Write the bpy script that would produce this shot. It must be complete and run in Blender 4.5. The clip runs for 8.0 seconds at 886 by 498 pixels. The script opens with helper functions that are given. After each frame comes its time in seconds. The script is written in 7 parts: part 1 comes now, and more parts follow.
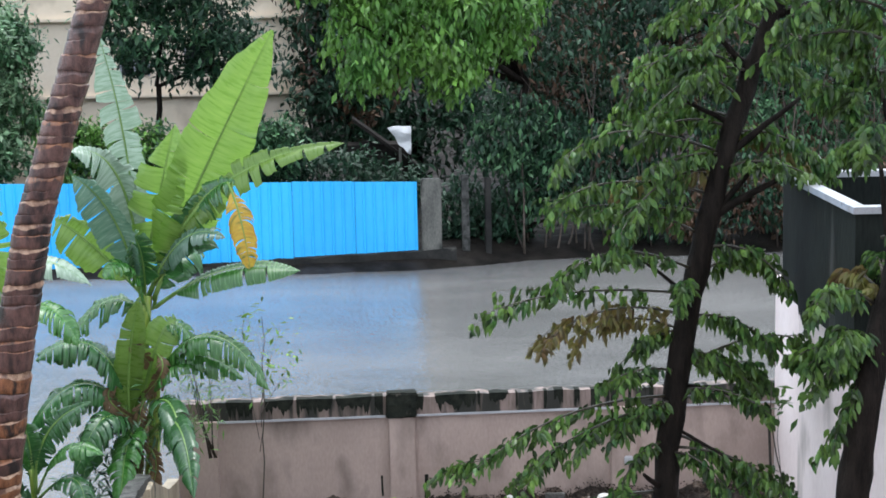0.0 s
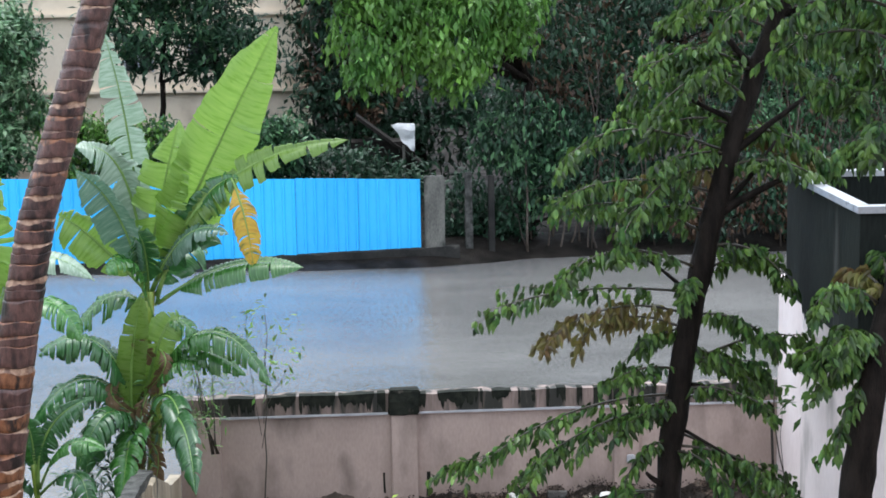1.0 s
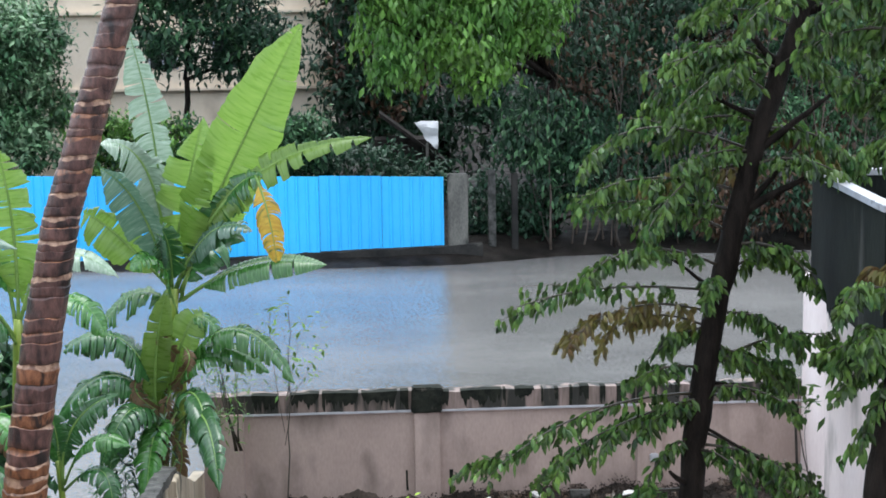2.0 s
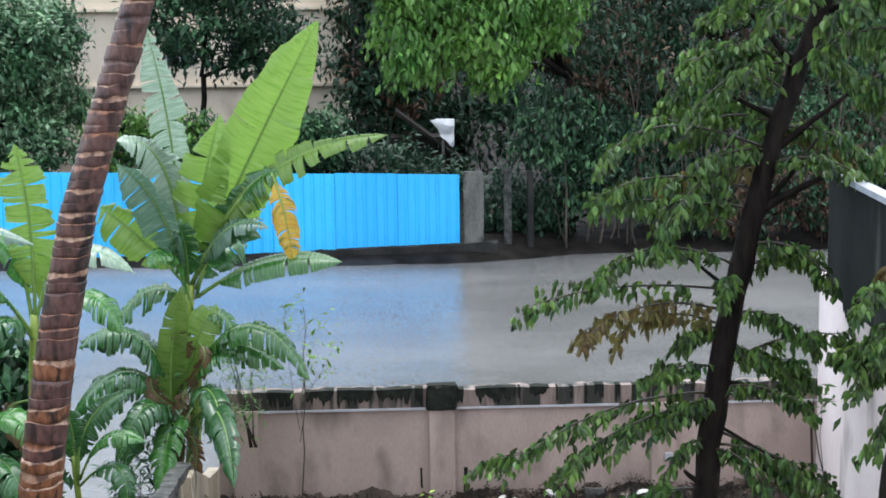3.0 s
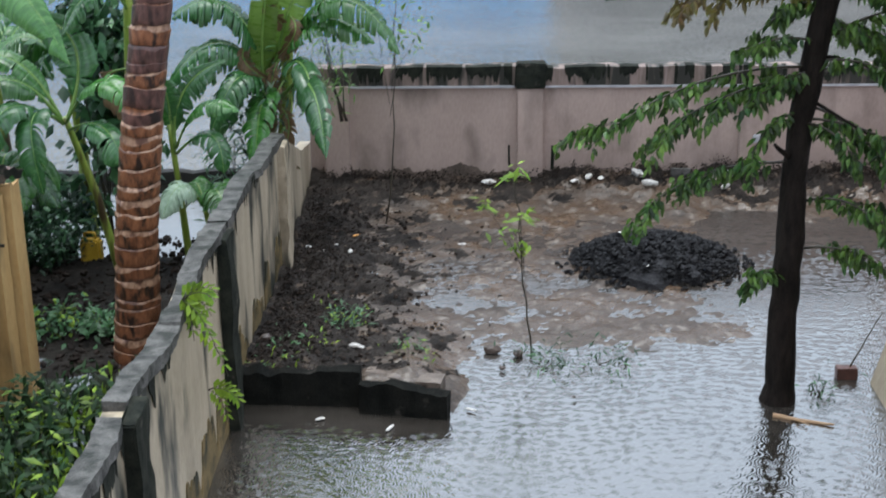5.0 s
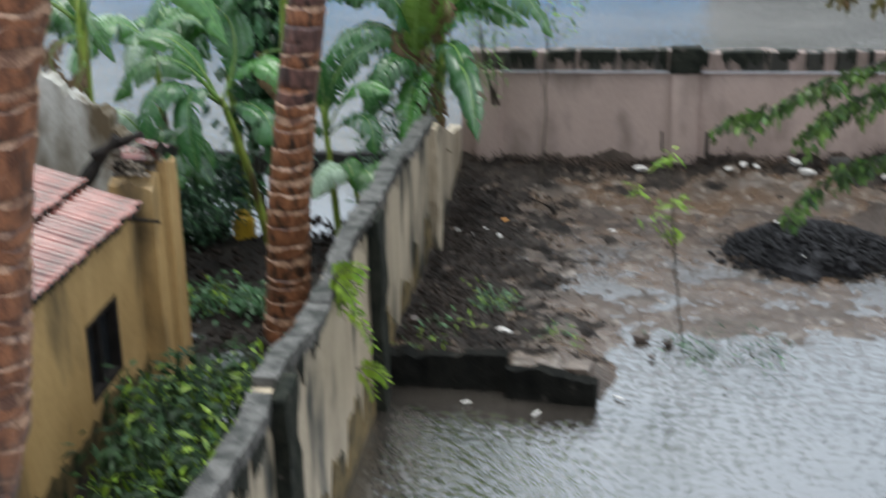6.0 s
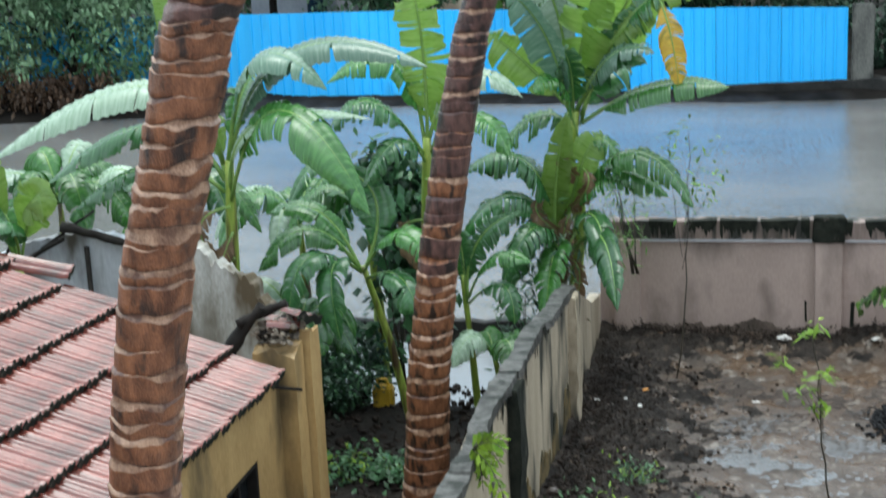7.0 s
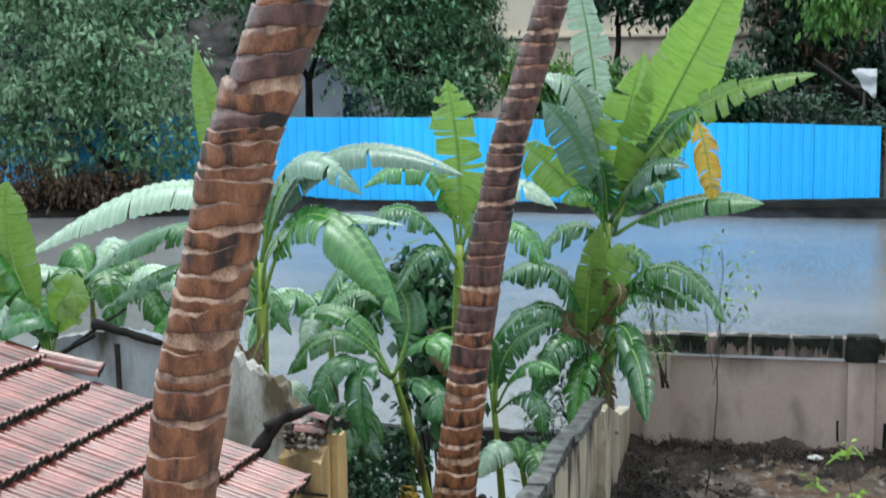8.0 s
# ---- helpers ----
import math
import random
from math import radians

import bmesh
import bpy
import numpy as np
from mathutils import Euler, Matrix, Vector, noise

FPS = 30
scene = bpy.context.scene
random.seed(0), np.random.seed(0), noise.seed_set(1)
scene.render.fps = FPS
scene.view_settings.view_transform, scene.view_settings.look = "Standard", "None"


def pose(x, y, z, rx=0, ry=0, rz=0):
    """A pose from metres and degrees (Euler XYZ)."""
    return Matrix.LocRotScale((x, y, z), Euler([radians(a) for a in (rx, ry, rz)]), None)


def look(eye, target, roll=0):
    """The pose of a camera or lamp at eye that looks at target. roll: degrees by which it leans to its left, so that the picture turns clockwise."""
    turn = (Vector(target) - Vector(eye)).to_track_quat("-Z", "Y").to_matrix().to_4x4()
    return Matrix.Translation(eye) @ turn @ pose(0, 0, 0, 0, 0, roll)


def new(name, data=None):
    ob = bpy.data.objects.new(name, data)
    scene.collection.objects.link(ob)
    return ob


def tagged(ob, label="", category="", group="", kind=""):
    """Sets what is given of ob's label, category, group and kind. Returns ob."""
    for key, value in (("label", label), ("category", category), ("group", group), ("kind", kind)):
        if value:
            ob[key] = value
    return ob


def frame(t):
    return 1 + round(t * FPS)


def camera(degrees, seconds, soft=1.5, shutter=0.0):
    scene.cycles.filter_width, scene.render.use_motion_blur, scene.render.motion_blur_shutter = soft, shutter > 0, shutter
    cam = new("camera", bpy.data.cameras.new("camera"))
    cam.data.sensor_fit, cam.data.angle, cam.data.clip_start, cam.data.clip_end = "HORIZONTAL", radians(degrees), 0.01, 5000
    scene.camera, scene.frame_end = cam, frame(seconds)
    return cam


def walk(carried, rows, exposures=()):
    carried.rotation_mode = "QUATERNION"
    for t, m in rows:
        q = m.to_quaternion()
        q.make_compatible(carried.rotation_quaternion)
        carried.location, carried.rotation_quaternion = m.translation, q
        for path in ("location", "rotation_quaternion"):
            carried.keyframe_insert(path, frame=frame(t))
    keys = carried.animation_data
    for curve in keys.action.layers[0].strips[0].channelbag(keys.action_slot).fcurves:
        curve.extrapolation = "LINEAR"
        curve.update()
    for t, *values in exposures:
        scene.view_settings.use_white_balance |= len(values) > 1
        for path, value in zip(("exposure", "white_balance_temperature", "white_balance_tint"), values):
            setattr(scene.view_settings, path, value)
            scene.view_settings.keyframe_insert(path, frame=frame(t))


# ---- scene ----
import itertools

# ---- camera and walk ----
cam = camera(33.56, 8.0, soft=1.7, shutter=0.5)
# seconds, x, y, z, yaw, pitch, roll of a hand-held camera at an upper window
PATH = [
    (0.0, 0.000, 0.000, 6.500, -3.824, -7.514, -1.245),
    (0.5, 0.004, 0.010, 6.498, -3.873, -7.543, -1.067),
    (1.0, -0.008, 0.010, 6.495, -3.714, -7.604, -0.942),
    (1.5, -0.010, 0.010, 6.497, -3.233, -7.636, -0.941),
    (3.0, -0.010, 0.012, 6.497, -2.194, -7.761, -0.753),
    (3.5, -0.012, 0.005, 6.495, -1.604, -8.458, -0.626),
    (4.0, -0.002, 0.010, 6.480, -0.162, -14.090, -0.542),
    (4.5, 0.027, -0.079, 6.310, 0.990, -17.822, -0.921),
    (4.7, -0.094, -0.135, 6.278, 0.931, -18.547, -0.868),
    (5.8, -0.086, 0.032, 6.368, 5.223, -21.460, -0.328),
    (6.0, -0.134, -0.012, 6.225, 7.344, -20.023, -1.431),
    (6.5, -0.143, -0.011, 6.248, 11.321, -17.037, -2.664),
    (7.0, -0.169, -0.023, 6.268, 12.635, -13.388, -2.633),
    (7.5, -0.206, -0.002, 6.283, 13.200, -11.273, -1.637),
    (8.0, -0.221, -0.005, 6.292, 13.586, -9.253, -1.125),
]


def shot(x, y, z, yaw, pitch, roll):
    turn = pose(0, 0, 0, 0, 0, yaw) @ pose(0, 0, 0, 90 + pitch) @ pose(0, 0, 0, 0, 0, roll)
    return Matrix.Translation((x, y, z)) @ turn


walk(cam, [(r[0], shot(*r[1:])) for r in PATH], exposures=[(0.0, 0.38, 6050, 6), (3.4, 0.39, 6050, 6), (4.5, 0.2, 5950, 5), (6.2, 0.06, 6300, 3), (7.0, 0.17, 6050, -2), (8.0, 0.25, 5980, -1)])

# ---- world and light: a heavy, rainy overcast ----
world = bpy.data.worlds.new("rain_sky")
scene.world = world
world.use_nodes = True
wn, wl = world.node_tree.nodes, world.node_tree.links
sky = wn.new("ShaderNodeTexSky")
sky.sky_type = "NISHITA"
sky.sun_disc = False
sky.sun_elevation, sky.sun_rotation = radians(86), radians(0)
sky.dust_density, sky.air_density = 3.0, 1.0
grey = wn.new("ShaderNodeHueSaturation")
grey.inputs["Saturation"].default_value = 0.35
wl.new(sky.outputs[0], grey.inputs["Color"])
wl.new(grey.outputs[0], wn["Background"].inputs["Color"])
wn["Background"].inputs["Strength"].default_value = 0.43
sun_data = bpy.data.lights.new("sun", "SUN")
sun_data.energy, sun_data.angle, sun_data.color = 0.6, radians(60), (1.0, 0.98, 0.95)
sun = new("sun", sun_data)
sun.matrix_world = look((1, 2.4, 34), (0, 0, 0))


# ---- materials ----
def mat(name, a, b, rough=0.6, scale=4.0, fine=40.0, bump=0.2, metal=0.0, spots=None, spot_scale=1.5, spot_at=(0.55, 0.7),
        stretch=(1, 1, 1), rand=0.0, rough2=None, sheen=0.5, trans=0.0, bump_dist=0.02, coords="Object"):
    """Two colours mixed by noise at two scales, optional stains (colour) by a third noise, bump and roughness variation."""
    m = bpy.data.materials.new(name)
    m.use_nodes = True
    n, l = m.node_tree.nodes, m.node_tree.links
    p = n["Principled BSDF"]
    tc = n.new("ShaderNodeTexCoord")
    mp = n.new("ShaderNodeMapping")
    mp.inputs["Scale"].default_value = stretch
    l.new(tc.outputs[coords], mp.inputs["Vector"])

    def tex(s, detail=4):
        t = n.new("ShaderNodeTexNoise")
        t.inputs["Scale"].default_value, t.inputs["Detail"].default_value = s, detail
        l.new(mp.outputs[0], t.inputs["Vector"])
        return t

    big, small = tex(scale), tex(fine)
    add = n.new("ShaderNodeMath")
    add.operation = "MULTIPLY_ADD"
    l.new(small.outputs[0], add.inputs[0])
    add.inputs[1].default_value = 0.5
    sub = n.new("ShaderNodeMath")
    sub.operation = "SUBTRACT"
    l.new(big.outputs[0], sub.inputs[0])
    sub.inputs[1].default_value = 0.25
    l.new(sub.outputs[0], add.inputs[2])
    ramp = n.new("ShaderNodeMapRange")
    ramp.inputs[1].default_value, ramp.inputs[2].default_value = 0.3, 0.7
    l.new(add.outputs[0], ramp.inputs[0])
    mix = n.new("ShaderNodeMix")
    mix.data_type = "RGBA"
    mix.inputs[6].default_value, mix.inputs[7].default_value = (*a, 1), (*b, 1)
    l.new(ramp.outputs[0], mix.inputs[0])
    out = mix.outputs[2]
    if spots:
        st = tex(spot_scale, 6)
        sr = n.new("ShaderNodeMapRange")
        sr.inputs[1].default_value, sr.inputs[2].default_value = spot_at
        l.new(st.outputs[0], sr.inputs[0])
        sm = n.new("ShaderNodeMix")
        sm.data_type = "RGBA"
        l.new(sr.outputs[0], sm.inputs[0])
        l.new(out, sm.inputs[6])
        sm.inputs[7].default_value = (*spots, 1)
        out = sm.outputs[2]
    if rand:
        info = n.new("ShaderNodeNewGeometry") if rand < 0 else n.new("ShaderNodeObjectInfo")
        sock = info.outputs["Random Per Island"] if rand < 0 else info.outputs["Random"]
        vr = n.new("ShaderNodeMapRange")
        vr.inputs[3].default_value, vr.inputs[4].default_value = 1 - abs(rand), 1 + abs(rand)
        l.new(sock, vr.inputs[0])
        hs = n.new("ShaderNodeHueSaturation")
        l.new(vr.outputs[0], hs.inputs["Value"])
        l.new(out, hs.inputs["Color"])
        out = hs.outputs[0]
    l.new(out, p.inputs["Base Color"])
    rr = n.new("ShaderNodeMapRange")
    rr.inputs[3].default_value, rr.inputs[4].default_value = rough, rough if rough2 is None else rough2
    l.new(big.outputs[0], rr.inputs[0])
    rr.inputs[1].default_value, rr.inputs[2].default_value = 0.35, 0.65
    l.new(rr.outputs[0], p.inputs["Roughness"])
    p.inputs["Metallic"].default_value = metal
    p.inputs["Specular IOR Level"].default_value = sheen
    if trans:
        p.inputs["Subsurface Weight"].default_value = 0.0
        tl = n.new("ShaderNodeBsdfTranslucent")
        l.new(out, tl.inputs["Color"])
        ms = n.new("ShaderNodeMixShader")
        ms.inputs[0].default_value = trans
        l.new(p.outputs[0], ms.inputs[1])
        l.new(tl.outputs[0], ms.inputs[2])
        l.new(ms.outputs[0], n["Material Output"].inputs["Surface"])
    if bump:
        bp = n.new("ShaderNodeBump")
        bp.inputs["Strength"].default_value, bp.inputs["Distance"].default_value = bump, bump_dist
        l.new(add.outputs[0], bp.inputs["Height"])
        l.new(bp.outputs[0], p.inputs["Normal"])
    return m


M_PINK = mat("weathered_pink_plaster", (0.33, 0.25, 0.215), (0.45, 0.35, 0.305), 0.6, 1.2, 30, 0.25, spots=(0.10, 0.078, 0.066), spot_scale=1.3,
             spot_at=(0.54, 0.74), stretch=(1, 1, 0.45), rough2=0.4)
M_COPING_PINK = mat("stained_coping_plaster", (0.13, 0.1, 0.08), (0.27, 0.2, 0.175), 0.6, 3.0, 40, 0.4, spots=(0.02, 0.02, 0.015), spot_scale=4.5, spot_at=(0.46, 0.56), stretch=(1, 1, 0.15))
M_PINK_DAMP = mat("damp_plaster_foot", (0.07, 0.053, 0.04), (0.19, 0.142, 0.115), 0.7, 2.5, 30, 0.3, rough2=0.3)
# moss on the walls; on tile lips it paints the shadow between courses
M_MOSS_SHADE = mat("black_moss_and_shade", (0.008, 0.010, 0.008), (0.026, 0.028, 0.021), 0.85, 9, 60, 0.5, spots=(0.09, 0.08, 0.066), spot_scale=5, spot_at=(0.64, 0.72), sheen=0.12)
M_ALGAE = mat("olive_algae_crust", (0.05, 0.042, 0.02), (0.19, 0.135, 0.06), 0.75, 3, 40, 0.3, spots=(0.02, 0.02, 0.012), spot_scale=4, spot_at=(0.48, 0.62), sheen=0.2)
M_COPE = mat("wet_cement_coping", (0.026, 0.026, 0.024), (0.12, 0.116, 0.108), 0.6, 6, 50, 0.8, spots=(0.022, 0.024, 0.02), spot_scale=5.0, spot_at=(0.52, 0.62), rough2=0.45, sheen=0.25, bump_dist=0.04)
M_SIDE = mat("stained_side_plaster", (0.26, 0.215, 0.15), (0.46, 0.385, 0.28), 0.6, 1.7, 40, 0.3, spots=(0.02, 0.023, 0.017), spot_scale=2.2,
             spot_at=(0.5, 0.62), stretch=(1, 1, 0.3), rough2=0.45)
M_WHITE = mat("limewashed_wall", (0.66, 0.56, 0.54), (0.82, 0.72, 0.7), 0.65, 1.5, 35, 0.2, spots=(0.22, 0.2, 0.17), spot_scale=1.7, spot_at=(0.64, 0.78),
              stretch=(1, 1, 0.3), rough2=0.5)
M_TANK = mat("mouldy_concrete", (0.004, 0.006, 0.005), (0.016, 0.02, 0.017), 0.8, 2.5, 40, 0.4, spots=(0.1, 0.1, 0.095), spot_scale=2.2, spot_at=(0.56, 0.76), stretch=(1, 1, 0.2), sheen=0.2)
M_RIM = mat("pale_concrete_rim", (0.34, 0.34, 0.36), (0.5, 0.5, 0.52), 0.4, 5, 60, 0.3, rough2=0.25)
M_BLUE = mat("blue_painted_sheet", (0.045, 0.44, 0.9), (0.065, 0.49, 0.94), 0.42, 0.8, 12, 0.02, sheen=0.5, rough2=0.3, rand=0.09, spots=(0.03, 0.28, 0.58), spot_scale=1.1, spot_at=(0.6, 0.8), stretch=(1, 1, 0.35))
M_PLINTH = mat("dark_wet_masonry", (0.012, 0.012, 0.012), (0.035, 0.033, 0.03), 0.75, 1.2, 15, 0.5, spots=(0.16, 0.15, 0.13), spot_scale=0.9, spot_at=(0.66, 0.76), bump_dist=0.05, sheen=0.15)
M_POST = mat("mossy_grey_post", (0.07, 0.068, 0.06), (0.2, 0.19, 0.165), 0.7, 1.6, 20, 0.4, spots=(0.02, 0.022, 0.018), spot_scale=1.6, spot_at=(0.5, 0.62), stretch=(1, 1, 0.5))
M_YELLOW = mat("yellow_ochre_limewash", (0.33, 0.205, 0.075), (0.5, 0.335, 0.145), 0.7, 1.6, 30, 0.25, spots=(0.1, 0.07, 0.035), spot_scale=1.5, spot_at=(0.54, 0.7),
               stretch=(1, 1, 0.4), rough2=0.5)
M_TILE = mat("wet_clay_tile", (0.1, 0.026, 0.018), (0.2, 0.06, 0.045), 0.2, 5, 50, 0.15, rand=0.3, rough2=0.09, sheen=0.8, spots=(0.1, 0.05, 0.04), spot_scale=3, spot_at=(0.6, 0.75))
M_DARKWOOD = mat("wet_black_timber", (0.012, 0.011, 0.01), (0.03, 0.026, 0.023), 0.85, 6, 60, 0.3, sheen=0.12)
M_RUIN = mat("grey_lime_ruin", (0.33, 0.35, 0.385), (0.5, 0.52, 0.55), 0.6, 2, 30, 0.3, spots=(0.07, 0.06, 0.045), spot_scale=1.6, spot_at=(0.5, 0.64), stretch=(1, 1, 0.3))
M_LIME = mat("streaked_lime_render", (0.24, 0.225, 0.19), (0.5, 0.49, 0.46), 0.65, 3, 40, 0.4, spots=(0.09, 0.065, 0.035), spot_scale=2.5, spot_at=(0.5, 0.62), stretch=(1, 1, 0.4))
M_RUBBLE = mat("crumbled_brick_mortar", (0.09, 0.078, 0.062), (0.22, 0.18, 0.135), 0.8, 8, 60, 0.6, rand=-0.35)
M_CREAM = mat("cream_apartment_plaster", (0.7, 0.58, 0.44), (0.78, 0.66, 0.52), 0.7, 0.5, 6, 0.05, spots=(0.4, 0.31, 0.22), spot_scale=0.35)
M_FARGREY = mat("grey_shed_plaster", (0.22, 0.23, 0.26), (0.33, 0.34, 0.37), 0.7, 0.6, 8, 0.05)
M_WINDOW = mat("dark_window_glass", (0.01, 0.012, 0.014), (0.03, 0.032, 0.035), 0.15, 2, 20, 0.0)
M_WHITE_SHEET = mat("white_tarpaulin", (0.75, 0.75, 0.77), (0.82, 0.82, 0.84), 0.5, 1, 10, 0.1)


M_CAP = mat("muddy_concrete_cap", (0.06, 0.046, 0.036), (0.16, 0.125, 0.1), 0.6, 4, 40, 0.6, spots=(0.015, 0.013, 0.01), spot_scale=5, spot_at=(0.55, 0.68), rough2=0.3)
M_BLACK = mat("black_kerb_face", (0.003, 0.0035, 0.003), (0.012, 0.012, 0.010), 0.9, 5, 40, 0.8, sheen=0.1, spots=(0.05, 0.045, 0.038), spot_scale=4, spot_at=(0.66, 0.75))


# ---- building blocks ----
def link(name, bm, material, parent=None, label="", smooth=False):
    me = bpy.data.meshes.new(name)
    bm.to_mesh(me)
    bm.free()
    if smooth:
        for p in me.polygons:
            p.use_smooth = True
    for m in material if isinstance(material, (list, tuple)) else [material]:
        me.materials.append(m)
    ob = new(name, me)
    if parent:
        ob.parent = parent
    if label:
        tagged(ob, label)
    return ob


def empty(name, at=(0, 0, 0)):
    ob = new(name)
    ob.location = at
    return ob


def box(bm, lo, hi, mi=0):
    vs = [bm.verts.new((x, y, z)) for x in (lo[0], hi[0]) for y in (lo[1], hi[1]) for z in (lo[2], hi[2])]
    out = []
    for q in ((0, 1, 3, 2), (4, 6, 7, 5), (0, 4, 5, 1), (2, 3, 7, 6), (0, 2, 6, 4), (1, 5, 7, 3)):
        f = bm.faces.new([vs[i] for i in q])
        f.material_index = mi
        out.append(f)
    return vs


def block(name, lo, hi, material, parent=None, label="", bevel=0.0, rough=0.0, cuts=0):
    """A box with worn edges; its surface may be broken up by noise."""
    bm = bmesh.new()
    box(bm, lo, hi)
    if cuts:
        bmesh.ops.subdivide_edges(bm, edges=bm.edges[:], cuts=cuts, use_grid_fill=True)
    if bevel:
        bmesh.ops.bevel(bm, geom=bm.edges[:] if not cuts else [e for e in bm.edges if e.calc_face_angle(0) > 0.5], offset=bevel, segments=2, affect="EDGES")
    if rough:
        for v in bm.verts:
            v.co += noise.noise_vector(v.co * 3.1) * rough + noise.noise_vector(v.co * 11) * rough * 0.4
    return link(name, bm, material, parent, label)


def wall_strip(bm, p0, p1, thick, z0, z1, steps, wobble=0.0, tops=None, mi=0):
    """A wall from p0 to p1 with its own thickness to the left of the way; an uneven top."""
    d = Vector((p1[0] - p0[0], p1[1] - p0[1], 0))
    n = Vector((-d.y, d.x, 0)).normalized() * thick
    rows = []
    for i in range(steps + 1):
        s = i / steps
        q = Vector((p0[0], p0[1], 0)) + d * s
        top = (tops(s) if tops else z1) + (noise.noise(q * 1.7) * wobble + noise.noise(q * 7) * wobble * 0.5 if wobble else 0)
        rows.append([bm.verts.new(v) for v in ((q.x, q.y, z0), (q.x, q.y, top), (q.x + n.x, q.y + n.y, top + wobble * 0.3 * noise.noise(q * 5)), (q.x + n.x, q.y + n.y, z0))])
    for a, b in zip(rows, rows[1:]):
        for k in range(4):
            f = bm.faces.new((a[k], b[k], b[(k + 1) % 4], a[(k + 1) % 4]))
            f.material_index = mi
    bm.faces.new(rows[0][::-1])
    bm.faces.new(rows[-1])
    bmesh.ops.recalc_face_normals(bm, faces=bm.faces[:])


# ---- ground, yard and flood water ----
WATER_Z = -0.06


def ramp(v, a, b):
    return max(0.0, min(1.0, (v - a) / (b - a)))


def yard_height(x, y):
    """Height of the yard's mud: high along the walls, a raised bed at one side, sunk below the water towards the house."""
    v = Vector((x, y, 0))
    h = -0.055 + 0.035 * noise.noise(v * 1.3) + 0.03 * noise.noise(v * 3.7) + 0.026 * noise.noise(v * 11) + 0.022 * noise.noise(v * 27)
    h += 0.14 * ramp(y, 18.5, 20.2) ** 2 + (0.05 * abs(noise.noise(v * 6)) * ramp(y, 18.6, 19.4)) + 0.16 * ramp(y, 19.5, 20.3) * ramp(x, 0.9, 1.6) * (0.7 + noise.noise(v * 2.3))
    wob = 0.35 * noise.noise(v * 1.7)
    h -= 0.1 * max(ramp(14.6 - y + wob, 0, 1.4) * ramp(x, -0.6, 0.1), ramp(x + wob, 2.7, 3.4) * ramp(19.3 - y + 2 * wob, 0, 1.0))
    bed = ramp(-x + wob * 0.5, 0.1, 0.75) if y > 12.9 else 0.0
    h += 0.27 * bed * ramp(15.9 - y, 0, 2.3)
    h += 0.10 * ramp(-x, 1.5, 2.3) * ramp(y, 14.5, 15.5) * (0.6 + noise.noise(v * 3))
    if y < 12.85:
        h -= 0.25
    if x < -0.35 and y < (13.26 if x < -1.2 else 13.0):
        h = -0.32 + 0.03 * noise.noise(v * 3)
    return h


def patch(name, x0, x1, y0, y1, step, height, material):
    nx, ny = round((x1 - x0) / step), round((y1 - y0) / step)
    co = [(x0 + (x1 - x0) * i / nx, y0 + (y1 - y0) * j / ny) for j in range(ny + 1) for i in range(nx + 1)]
    co = [(x, y, height(x, y)) for x, y in co]
    fa = [(j * (nx + 1) + i, j * (nx + 1) + i + 1, (j + 1) * (nx + 1) + i + 1, (j + 1) * (nx + 1) + i) for j in range(ny) for i in range(nx)]
    me = bpy.data.meshes.new(name)
    me.from_pydata(co, [], fa)
    for p in me.polygons:
        p.use_smooth = True
    me.materials.append(material)
    return new(name, me)


# the pale spots put foam and wet reflections into the mud's colour
M_MUD = mat("wet_mud", (0.022, 0.014, 0.009), (0.085, 0.055, 0.034), 0.6, 1.5, 24, 0.9, spots=(0.17, 0.145, 0.12), spot_scale=7.5, spot_at=(0.56, 0.72), rough2=0.16, bump_dist=0.025, sheen=0.5)
M_BEDSOIL = mat("black_bed_soil", (0.005, 0.004, 0.0035), (0.028, 0.021, 0.016), 0.85, 3.5, 34, 1.0, sheen=0.2, rough2=0.5, bump_dist=0.07, spots=(0.085, 0.062, 0.046), spot_scale=7, spot_at=(0.6, 0.7))
M_SOIL = mat("dark_leaf_soil", (0.005, 0.0045, 0.004), (0.02, 0.016, 0.013), 0.85, 1.1, 15, 0.8, sheen=0.12, rough2=0.5, bump_dist=0.05)


